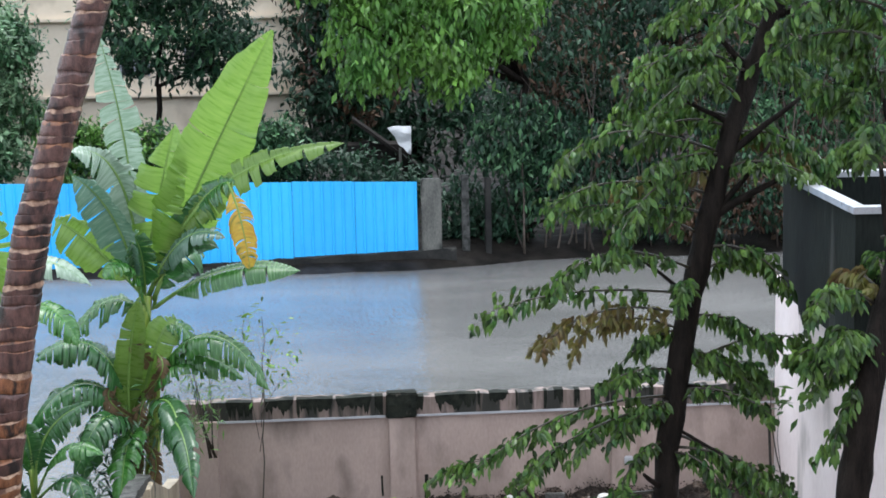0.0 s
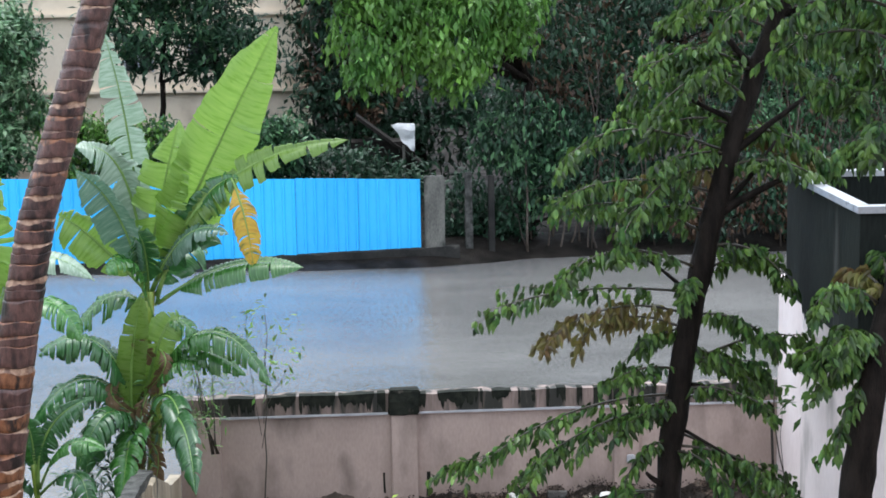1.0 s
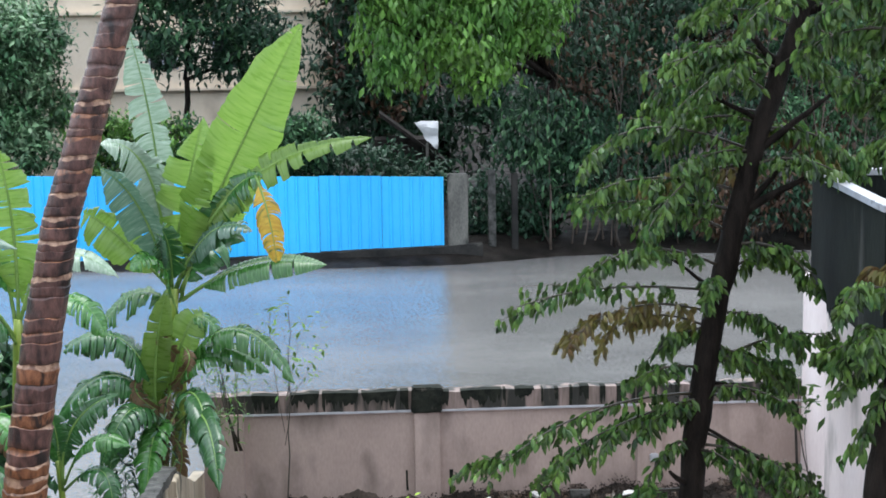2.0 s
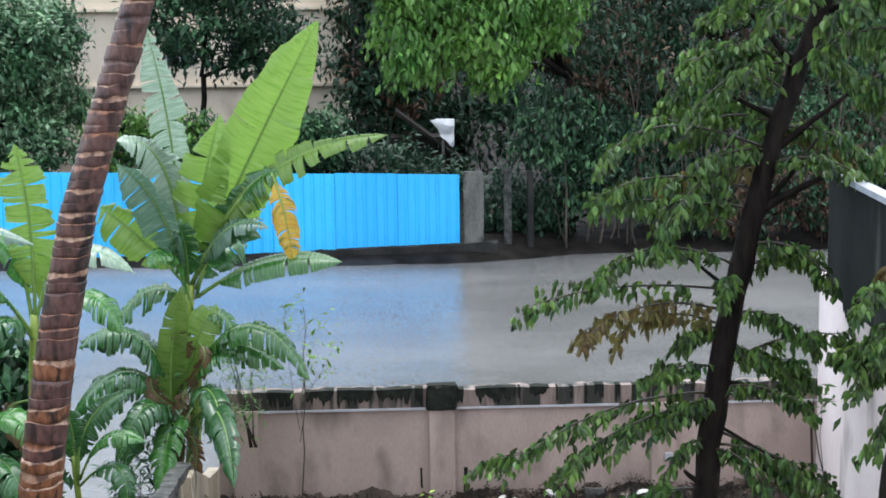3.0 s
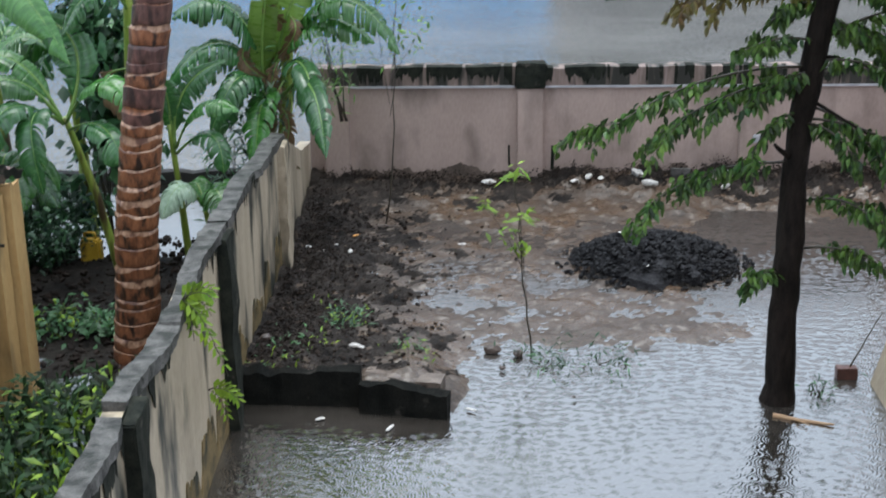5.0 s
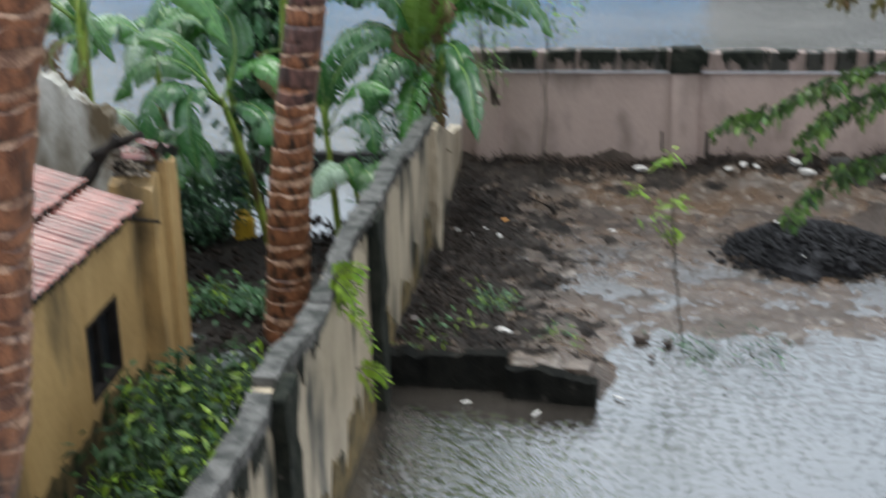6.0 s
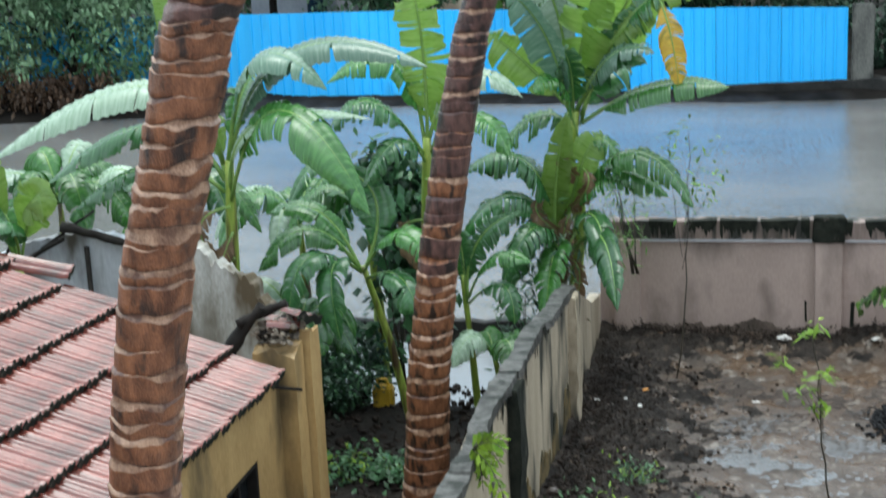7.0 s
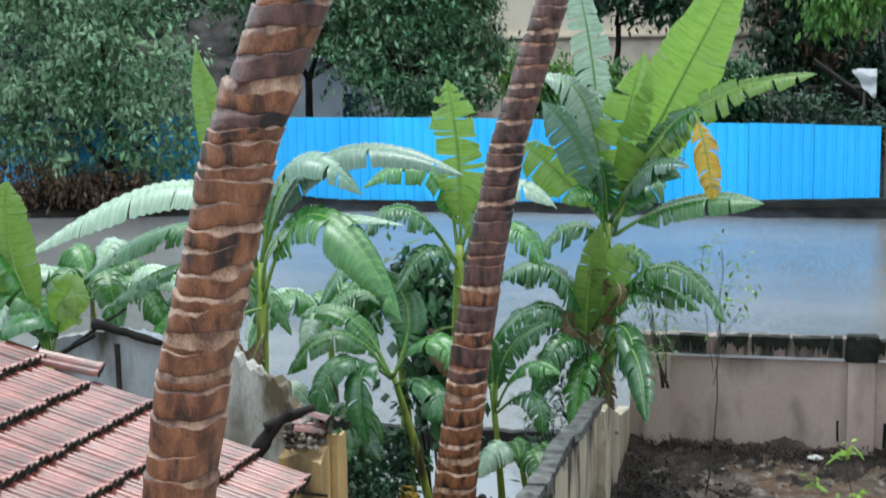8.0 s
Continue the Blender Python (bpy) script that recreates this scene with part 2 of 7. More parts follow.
def water_mat(name, deep, pale, rough, wave, strength, scale, gloss=0.7, drops=0.0):
    """Muddy water: two tones, a rippled surface and, where rain strikes, small round dimples."""
    m = mat(name, deep, pale, rough, scale, scale * 6, 0, sheen=gloss, rough2=rough * 1.4, stretch=(0.5, 1, 1))
    n, l = m.node_tree.nodes, m.node_tree.links
    tc = n.new("ShaderNodeTexCoord")
    w = n.new("ShaderNodeTexNoise")
    w.inputs["Scale"].default_value, w.inputs["Detail"].default_value = wave, 5
    l.new(tc.outputs["Object"], w.inputs["Vector"])
    b = n.new("ShaderNodeBump")
    b.inputs["Strength"].default_value, b.inputs["Distance"].default_value = strength, 0.02
    l.new(w.outputs[0], b.inputs["Height"])
    out = b
    if drops:
        v = n.new("ShaderNodeTexVoronoi")
        v.inputs["Scale"].default_value = 7.0
        l.new(tc.outputs["Object"], v.inputs["Vector"])
        ring = n.new("ShaderNodeMath")
        ring.operation = "SINE"
        mul = n.new("ShaderNodeMath")
        mul.operation = "MULTIPLY"
        mul.inputs[1].default_value = 34.0
        l.new(v.outputs["Distance"], mul.inputs[0])
        l.new(mul.outputs[0], ring.inputs[0])
        out = n.new("ShaderNodeBump")
        out.inputs["Strength"].default_value, out.inputs["Distance"].default_value = drops, 0.006
        l.new(ring.outputs[0], out.inputs["Height"])
        l.new(b.outputs[0], out.inputs["Normal"])
    l.new(out.outputs[0], n["Principled BSDF"].inputs["Normal"])
    return m


M_FLOOD = water_mat("muddy_flood_water", (0.115, 0.112, 0.109), (0.178, 0.172, 0.167), 0.15, 6, 0.25, 0.15, 0.95, 0.12)
M_PUDDLE = water_mat("rain_pocked_puddle", (0.022, 0.019, 0.016), (0.05, 0.044, 0.038), 0.045, 2.2, 0.06, 1.3, 1.0, 0.16)
M_POOL = water_mat("black_standing_water", (0.006, 0.006, 0.005), (0.016, 0.015, 0.012), 0.04, 10, 0.1, 0.7, 0.7)

for wet in (M_PUDDLE, M_POOL):
    wet.node_tree.nodes["Principled BSDF"].inputs["IOR"].default_value = 2.1

# the wide ground sheet lies under all of it and reaches the horizon
bm = bmesh.new()
for f in ((-900, -300, 900, 1500),):
    bmesh.ops.create_grid(bm, x_segments=6, y_segments=6, size=900)
ground = link("ground", bm, M_SOIL)
ground.location = (0, 500, -0.6)
tagged(ground, "dark wet earth reaching to the horizon", "ground", kind="structure")

yard = patch("yard_ground", -2.5, 7.0, -0.7, 20.6, 0.05, yard_height, M_MUD)
tagged(yard, "muddy yard ground soaked by rain with pale foam and painted reflections", "ground", kind="structure")


def flat(name, x0, x1, y0, y1, z, material, label, n=1):
    bm = bmesh.new()
    vs = [bm.verts.new((x, y, z)) for x, y in ((x0, y0), (x1, y0), (x1, y1), (x0, y1))]
    bm.faces.new(vs)
    return tagged(link(name, bm, material), label, "water", kind="structure")


def bed_height(x, y):
    """Black soil lying over the bed and along the walls' feet, thinning out raggedly into the mud."""
    v = Vector((x, y, 9))
    near_side = ramp(-x, -0.1 - 0.5 * ramp(15.0 - y, 0, 1.5), 1.9) if y > 13.3 else 0.0
    near_back = ramp(y, 18.9, 20.1) * (0.75 + 0.5 * noise.noise(v * 0.9))
    cover = max(near_side, near_back)
    lump = 0.07 * noise.noise(v * 1.9) + 0.06 * noise.noise(v * 5.3) + 0.035 * noise.noise(v * 14)
    return yard_height(x, y) - 0.075 + 0.13 * cover + lump


bed = patch("bed_soil", -2.44, 6.0, 13.3, 20.38, 0.05, bed_height, M_BEDSOIL)
tagged(bed, "black sodden soil on the bed and along the walls", "ground", kind="structure")
flat("water_yard", -2.45, 7.0, -0.7, 20.4, WATER_Z, M_PUDDLE, "rain water standing in the yard with drop rings")
flat("water_road", -60, 60, 20.66, 60, -0.1, M_FLOOD, "grey muddy flood water covering the road")
flat("water_side", -9.5, -2.62, -0.7, 20.66, -0.07, M_POOL, "dark standing water between the plants")


def side_height(x, y):
    v = Vector((x, y, 3))
    return -0.08 + 0.09 * noise.noise(v * 0.9) + 0.05 * noise.noise(v * 3) + 0.09 * max(0, min(1, (15.9 - abs(y - 16) - 14) / 1.5)) - 0.2 * ramp(y, 17.2, 18.4)


side = patch("side_ground", -14, -2.45, -0.7, 20.66, 0.12, side_height, M_SOIL)
tagged(side, "black leafy soil beside the house, half under water", "ground", kind="structure")


def bank_height(x, y):
    v = Vector((x, y, 7))
    edge = 45.2 if x < 3 else min(46.6, 45.2 + 0.5 * (x - 3))
    if x < -14:
        edge -= 0.3 * min(8, -14 - x)
    # the rise beyond y 76 is an added dark backdrop for the wood's deep shade
    return -0.35 + min(0.8, 0.28 * max(0, y - edge + 1.0)) + 0.12 * noise.noise(v * 0.5) + 0.05 * noise.noise(v * 2) + 15.0 * max(0.0, min(1.0, (y - 76) / 22)) ** 1.3


bank = patch("far_bank", -70, 70, 38, 110, 0.8, bank_height, M_SOIL)
tagged(bank, "dark overgrown far bank with an added hill read as deep shade", "ground", kind="structure")

# ---- back wall of the yard ----
WALL_Y = 20.40
wall_back = empty("wall_back", (2, WALL_Y, 0))
tagged(wall_back, "pink plastered boundary wall with black moss along its top", "wall", kind="structure")


def under(ob, parent):
    ob.parent = parent
    ob.matrix_parent_inverse = Matrix.Translation(parent.location).inverted()
    return ob


bm = bmesh.new()
wall_strip(bm, (-2.45, WALL_Y), (6.3, WALL_Y), 0.2, -0.3, 1.44, 60, 0.0)
under(link("panel", bm, M_PINK), wall_back)
bm = bmesh.new()
wall_strip(bm, (-2.45, WALL_Y - 0.035), (6.3, WALL_Y - 0.035), 0.27, 1.44, 1.72, 120, 0.03)
under(link("coping", bm, M_COPING_PINK, None, "crumbling coping course"), wall_back)
bm = bmesh.new()
wall_strip(bm, (-2.45, WALL_Y - 0.05), (6.3, WALL_Y - 0.05), 0.05, 1.425, 1.455, 90, 0.006)
under(link("ledge", bm, M_RIM), wall_back)
for x in (-2.06, 0.72, 3.9):
    ob = block("pilaster", (x - 0.185, WALL_Y - 0.1, -0.3), (x + 0.185, WALL_Y, 1.46), M_PINK, None, "", 0.012)
    under(ob, wall_back)
# black moss hangs over the coping in ragged tongues
rng = random.Random(5)
x = -1.75
while x < 6.1:
    near_post = x < 1.6
    w = rng.choice([0.05, 0.12, 0.2, 0.3, 0.42, 0.55]) * rng.uniform(0.8, 1.2) if near_post else rng.choice([0.03, 0.05, 0.08, 0.12, 0.28]) * rng.uniform(0.8, 1.3)
    deep = rng.uniform(0.1, 0.24)
    lean = rng.uniform(0.8, 3.0), rng.uniform(0.8, 3.0)
    if near_post or rng.random() < 0.8:
        bm = bmesh.new()
        n = max(6, int(w / 0.02))
        top, low, bk = [], [], []
        for i in range(n + 1):
            q = Vector((x + w * i / n, 2.0, 0.0))
            edge = min(1.0, 9 * lean[0] * (i + 0.3) / n, 9 * lean[1] * (n - i + 0.3) / n)
            zt = 1.72 + 0.03 * noise.noise(Vector((q.x, WALL_Y - 0.035, 0)) * 1.7) + 0.008
            zl = zt - 0.03 - edge * (deep + 0.14 * noise.noise(q * 7) + 0.2 * noise.noise(q * 31))
            top.append(bm.verts.new((q.x, WALL_Y - 0.045, zt)))
            low.append(bm.verts.new((q.x, WALL_Y - 0.042, max(1.46, zl) + rng.uniform(0, 0.012))))
            bk.append(bm.verts.new((q.x, WALL_Y + 0.1 + 0.08 * noise.noise(q * 6), zt + 0.006)))
        for i in range(n):
            bm.faces.new((low[i], low[i + 1], top[i + 1], top[i]))
            bm.faces.new((top[i], top[i + 1], bk[i + 1], bk[i]))
        bm.normal_update()
        bmesh.ops.solidify(bm, geom=bm.faces[:], thickness=0.006)
        under(link("moss_patch", bm, M_MOSS_SHADE, None, "black moss growth"), wall_back)
    x += w + (rng.choice([0.0, 0.02, 0.04, 0.08, 0.16]) if near_post else rng.choice([0.02, 0.05, 0.1, 0.16]))
rng = random.Random(6)
x = -2.3
while x < 5.9:
    w = rng.uniform(0.5, 1.3)
    bm = bmesh.new()
    n = int(w / 0.03)
    low = [bm.verts.new((x + w * i / n, WALL_Y - 0.014, -0.1)) for i in range(n + 1)]
    top = []
    for i in range(n + 1):
        q = Vector((x + w * i / n, 5.0, 0.0))
        z = 0.2 + 0.16 * noise.noise(q * 1.6) + 0.09 * noise.noise(q * 6) + 0.05 * noise.noise(q * 19)
        top.append(bm.verts.new((q.x, WALL_Y - 0.014, max(0.02, z))))
    for i in range(n):
        bm.faces.new((low[i], low[i + 1], top[i + 1], top[i]))
    bm.normal_update()
    bmesh.ops.solidify(bm, geom=bm.faces[:], thickness=0.004)
    under(link("mud_crust", bm, M_PINK_DAMP, None, "dried mud crust"), wall_back)
    x += w + rng.choice([0.0, 0.0, 0.2])
under(block("moss_clump", (0.5, WALL_Y - 0.13, 1.42), (0.95, WALL_Y + 0.22, 1.77), M_MOSS_SHADE, None, "", 0.02, 0.03, 6), wall_back)

# ---- side wall, running from the far corner towards the house ----
wall_side = empty("wall_side", (-2.5, 14, 0))
tagged(wall_side, "leaning stained boundary wall with a broken grey coping", "wall", kind="structure")


SIDE_TOP = [(6.0, 2.0), (9.0, 2.01), (9.5, 1.97), (10.0, 1.89), (11.5, 1.9), (12.2, 1.95), (13.3, 1.93), (14.8, 1.83), (17.4, 1.6), (18.2, 1.3), (19.4, 0.85), (20.5, 0.7)]


def side_top(y):
    """Height of the side wall's coping: level towards the house, sinking and broken down towards the far corner."""
    for (y0, z0), (y1, z1) in zip(SIDE_TOP, SIDE_TOP[1:]):
        if y <= y1:
            return z0 + (z1 - z0) * max(0.0, (y - y0) / (y1 - y0))
    return SIDE_TOP[-1][1]


bm = bmesh.new()
wall_strip(bm, (-2.45, 20.4), (-2.45, 6.0), -0.16, -0.4, 1.9, 110, 0.03, lambda s: side_top(20.4 - 14.4 * s) - 0.07)
for v in bm.verts:
    if v.co.z > 0:
        v.co.x += 0.035 * noise.noise(Vector((0, v.co.y * 0.8, 1)))
under(link("panel", bm, M_SIDE), wall_side)
for y0, y1 in ((17.35, 12.9), (12.86, 8.86), (8.62, 6.0)):
    bm = bmesh.new()
    n = int((y0 - y1) / 0.035)
    wall_strip(bm, (-2.42, y0), (-2.42, y1), -0.18, 1.9, 2.0, n, 0.02, lambda s, y0=y0, y1=y1: side_top(y0 + (y1 - y0) * s))
    for v in bm.verts:
        if v.co.z < 1.901 and abs(v.co.z - 1.9) < 1e-4:
            v.co.z = side_top(v.co.y) - 0.1
        v.co.x += 0.05 * noise.noise(Vector((0, v.co.y * 0.8, 1))) + 0.03 * noise.noise(v.co * 2.3) + 0.014 * noise.noise(v.co * 9) + 0.01 * noise.noise(v.co * 23)
        v.co.z += 0.03 * noise.noise(v.co * 3.1) + 0.009 * noise.noise(v.co * 17)
    under(link("coping", bm, M_COPE, None, "broken cement coping"), wall_side)
for y, w in ((16.95, 0.42), (12.7, 0.36), (8.85, 0.4)):
    ob = block("pilaster", (-2.45, y - w / 2, -0.3), (-2.34, y + w / 2, side_top(y) - 0.06), M_MOSS_SHADE if y in (12.7, 8.85) else M_SIDE, None, "", 0.012, 0.03, 14)
    under(ob, wall_side)

# black streaks run down from the coping
rng = random.Random(27)
y = 6.2
while y < 16.0:
    w = rng.uniform(0.12, 0.7)
    deep = rng.uniform(0.02, 0.2) + (0.3 * rng.random() if y < 10 else 0.0)
    bm = bmesh.new()
    n = int(w / 0.025)
    rows = []
    for i in range(n + 1):
        q = Vector((4.0, y + w * i / n, 1.0))
        z = side_top(q.y) - 0.05 - min(1.0, 5 * (i + 0.2) / n, 5 * (n - i + 0.2) / n) * max(0.02, deep + 0.3 * noise.noise(q * 5) + 0.3 * noise.noise(q * 19))
        wob = 0.035 * noise.noise(Vector((0, q.y * 0.8, 1)))
        rows.append((bm.verts.new((-2.44 + wob, q.y, side_top(q.y) - 0.03)), bm.verts.new((-2.44 + wob, q.y, z))))
    for a, b in zip(rows, rows[1:]):
        bm.faces.new((a[0], b[0], b[1], a[1]))
    bm.normal_update()
    bmesh.ops.solidify(bm, geom=bm.faces[:], thickness=0.003)
    under(link("moss_patch", bm, M_MOSS_SHADE, None, "black moss streak"), wall_side)
    y += w + rng.choice([0.0, 0.05, 0.3, 0.5])
# green-black algae climbs from the wall's foot
rng = random.Random(28)
y = 6.5
while y < 17.0:
    w = rng.uniform(0.4, 1.2)
    bm = bmesh.new()
    n = int(w / 0.03)
    rows = []
    for i in range(n + 1):
        q = Vector((6.0, y + w * i / n, 1.0))
        wob = 0.035 * noise.noise(Vector((0, q.y * 0.8, 1)))
        z = min(1.0, 5 * (i + 0.2) / n, 5 * (n - i + 0.2) / n) * max(0.03, 0.4 + 0.35 * noise.noise(q * 1.7) + 0.2 * noise.noise(q * 9))
        rows.append((bm.verts.new((-2.438 + 0.3 * wob, q.y, -0.2)), bm.verts.new((-2.438 + wob * (0.3 + 0.4 * z), q.y, z))))
    for a, b in zip(rows, rows[1:]):
        bm.faces.new((a[0], b[0], b[1], a[1]))
    bm.normal_update()
    bmesh.ops.solidify(bm, geom=bm.faces[:], thickness=0.012)
    under(link("algae", bm, M_ALGAE, None, "olive and black algae crust"), wall_side)
    y += w + rng.choice([0.0, 0.1, 0.4])

# ---- retaining kerb of the raised bed ----
bm = bmesh.new()
wall_strip(bm, (-2.45, 13.28), (-1.2, 13.2), -0.16, -0.35, 0.29, 60, 0.09)
for v in bm.verts:
    v.co += noise.noise_vector(v.co * 7) * 0.03
kerb = link("kerb", bm, M_BLACK)
tagged(kerb, "black kerb holding back the raised bed", "kerb", kind="structure")
bm = bmesh.new()
wall_strip(bm, (-1.2, 13.05), (-0.33, 12.9), -0.14, -0.35, 0.22, 40, 0.08)
for v in bm.verts:
    v.co += noise.noise_vector(v.co * 7) * 0.03
kerb2 = link("kerb", bm, M_BLACK)
tagged(kerb2, "lower black kerb at the end of the bed", "kerb", kind="structure")
bm = bmesh.new()
wall_strip(bm, (-1.2, 13.2), (-0.42, 13.05), 0.24, 0.0, 0.2, 40, 0.03)
for v in bm.verts:
    v.co += noise.noise_vector(v.co * 7) * 0.02
tagged(link("kerb_cap", bm, M_CAP), "worn pale concrete cap on the lower kerb", "kerb", kind="structure")

# ---- neighbouring building with an open concrete tank on its corner ----
annex = empty("annex", (5.2, 13, 0))
tagged(annex, "white rain-streaked annex carrying an open concrete box", "building")
under(block("wall", (4.4, 9.0, -0.3), (7.0, 13.9, 4.15), M_WHITE, None, "", 0.02), annex)
under(block("wall", (6.1, 13.9, -0.3), (6.35, 20.35, 3.3), M_WHITE, None, "", 0.02), annex)
bm = bmesh.new()
vs = box(bm, (3.87, 11.6, -0.3), (4.4, 13.6, 1.3))
for v in vs:
    if v.co.z > 1 and v.co.x < 4:
        v.co.x = 4.3
under(link("buttress", bm, M_SIDE, None, "battered grey wall foot"), annex)
bm = bmesh.new()
outer = [(4.06, 11.38), (7.16, 11.3), (7.16, 13.8), (4.22, 13.84)]
inner = [(4.14, 11.46), (7.06, 11.39), (7.06, 13.71), (4.29, 13.75)]
loops = [[bm.verts.new((x, y, z)) for x, y in ring] for ring, z in ((outer, 4.1), (outer, 5.22), (inner, 5.22), (inner, 4.3))]
for p, u in zip(loops, loops[1:]):
    for i in range(4):
        bm.faces.new((p[i], p[(i + 1) % 4], u[(i + 1) % 4], u[i]))
bm.faces.new(loops[0][::-1])
bm.faces.new(loops[-1])
for v in bm.verts:
    v.co.z += 0.035 * (v.co.y - 12.6)
under(link("box", bm, M_TANK, None, "black-streaked concrete box"), annex)
# black mould runs down the white wall below the box in uneven tongues
rng = random.Random(61)
y = 11.5
while y < 13.8:
    w = rng.uniform(0.12, 0.5)
    deep = rng.choice((0.12, 0.2, 0.3, 0.75))
    bm = bmesh.new()
    n = max(6, int(w / 0.025))
    rows = []
    for i in range(n + 1):
        q = Vector((3.0, y + w * i / n, 2.0))
        z = 4.12 - min(1.0, 4 * (i + 0.2) / n, 4 * (n - i + 0.2) / n) * max(0.05, deep + 0.25 * noise.noise(q * 6) + 0.2 * noise.noise(q * 21))
        rows.append((bm.verts.new((4.392, q.y, 4.14)), bm.verts.new((4.392, q.y, z))))
    for a, b in zip(rows, rows[1:]):
        bm.faces.new((a[0], b[0], b[1], a[1]))
    bm.normal_update()
    bmesh.ops.solidify(bm, geom=bm.faces[:], thickness=0.003)
    under(link("mould_streak", bm, M_TANK, None, "black mould streak"), annex)
    y += w + rng.choice((0.0, 0.05, 0.15))
bm = bmesh.new()
for ring_a, ring_b in (((4.03, 11.35, 7.2, 11.27), (4.04, 11.47, 7.2, 11.4)), ((4.19, 13.74, 7.2, 13.7), (4.19, 13.88, 7.2, 13.84)), ((4.036, 11.476, 4.186, 13.734), (4.16, 11.476, 4.31, 13.734))):
    lo = [bm.verts.new((ring_a[0], ring_a[1], z)) for z in (5.22, 5.275)] + [bm.verts.new((ring_a[2], ring_a[3], z)) for z in (5.22, 5.275)]
    hi = [bm.verts.new((ring_b[0], ring_b[1], z)) for z in (5.22, 5.275)] + [bm.verts.new((ring_b[2], ring_b[3], z)) for z in (5.22, 5.275)]
    for q in ((lo[0], lo[1], lo[3], lo[2]), (hi[0], hi[2], hi[3], hi[1]), (lo[1], hi[1], hi[3], lo[3]), (lo[0], lo[2], hi[2], hi[0]), (lo[0], hi[0], hi[1], lo[1]), (lo[2], lo[3], hi[3], hi[2])):
        bm.faces.new(q)
bmesh.ops.recalc_face_normals(bm, faces=bm.faces[:])
for v in bm.verts:
    v.co.z += 0.035 * (v.co.y - 12.6)
under(link("rim", bm, M_RIM, None, "pale wet cement rim"), annex)

# ---- blue sheet fence across the water ----
fence = empty("sheet_fence", (-10, 50, 0))
tagged(fence, "bright blue corrugated metal sheet fence", "fence")
LINE = [(-48, 47.0), (-26, 46.2), (-11.4, 46.0), (2.3, 46.0)]


def fence_z(x):
    """Foot and head of the sheets: the fence grows taller away from its end post."""
    s = min(1.0, max(0.0, (2.3 - x) / 13.0))
    return 0.42 - 0.27 * min(1.0, s * 1.7), 2.58 + 0.3 * s


def sheet(p0, p1, lift):
    bm = bmesh.new()
    d = Vector((p1[0] - p0[0], p1[1] - p0[1], 0))
    length = d.length
    u, nrm = d / length, Vector((-d.y, d.x, 0)) / length
    # one period: a wide flat pan, then a narrow raised rib
    prof = [(0.0, 0.0), (0.235, 0.0), (0.26, -0.06), (0.3, -0.06), (0.325, 0.0)]
    prev = None
    s = 0.0
    while s < length - 0.01:
        for ds, off in prof[:-1]:
            if s + ds > length:
                break
            q = Vector((p0[0], p0[1], 0)) + u * (s + ds) + nrm * off
            z0, z1 = fence_z(q.x)
            cur = (bm.verts.new((q.x, q.y, z0 + lift)), bm.verts.new((q.x, q.y, z1 + lift)))
            if prev:
                bm.faces.new((prev[0], cur[0], cur[1], prev[1]))
            prev = cur
        s += prof[-1][0]
    bm.normal_update()
    bmesh.ops.solidify(bm, geom=bm.faces[:], thickness=0.004)
    return bm


rng = random.Random(2)
for (a, b) in zip(LINE, LINE[1:]):
    L = math.dist(a, b)
    k = max(1, round(L / 1.9))
    for i in range(k):
        p0 = [a[j] + (b[j] - a[j]) * i / k for j in (0, 1)]
        p1 = [a[j] + (b[j] - a[j]) * (i + 1.02) / k for j in (0, 1)]
        lift = rng.uniform(-0.02, 0.02)
        under(link("sheet", sheet(p0, (p1[0], p1[1] - 0.02), lift), M_BLUE), fence)
bm = bmesh.new()
for a, b in zip(LINE, LINE[1:]):
    wall_strip(bm, (a[0], a[1] - 0.15), (b[0] + (1.2 if b == LINE[-1] else 0), b[1] - 0.15), 0.4, -0.5, 0.3, 40, 0.06, lambda s, a=a, b=b: fence_z(a[0] + (b[0] - a[0]) * s)[0] + 0.02)
plinth = link("plinth", bm, M_PLINTH)
tagged(plinth, "dark wet masonry plinth under the blue fence", "low wall", kind="structure")
under(block("end_post", (2.42, 45.9, -0.3), (3.05, 46.3, 2.66), M_POST, None, "mossy grey end post", 0.03, 0.02, 4), fence)


# ---- the house that the camera looks out of: a plain unseen wall behind it that blocks half the sky ----
own = block("wall_house", (-9.0, -1.0, -0.5), (9.0, -0.7, 9.0), M_WHITE)
tagged(own, "plain plastered house wall, unseen behind the window, blocking sky light", "wall", kind="structure")

# ---- plant materials ----
def blade_mat(name, a, b, rough, trans, spots=None):
    """Banana blade: fine cross veins along the leaf, by the blade's own coordinates."""
    return mat(name, a, b, rough, 1.0, 2.6, 0.22, rand=0.25, trans=trans, rough2=rough * 2.0, sheen=0.8, spots=spots, spot_scale=0.6, spot_at=(0.55, 0.68), stretch=(1.2, 26, 1), coords="UV", bump_dist=0.01)


def leaf_mat(name, a, b, rough=0.35, trans=0.3, rand=-0.3, scale=6.0, spots=None):
    return mat(name, a, b, rough, scale, 30, 0.1, rand=rand, trans=trans, rough2=rough * 0.7, sheen=0.36, spots=spots, spot_scale=5, spot_at=(0.6, 0.7))


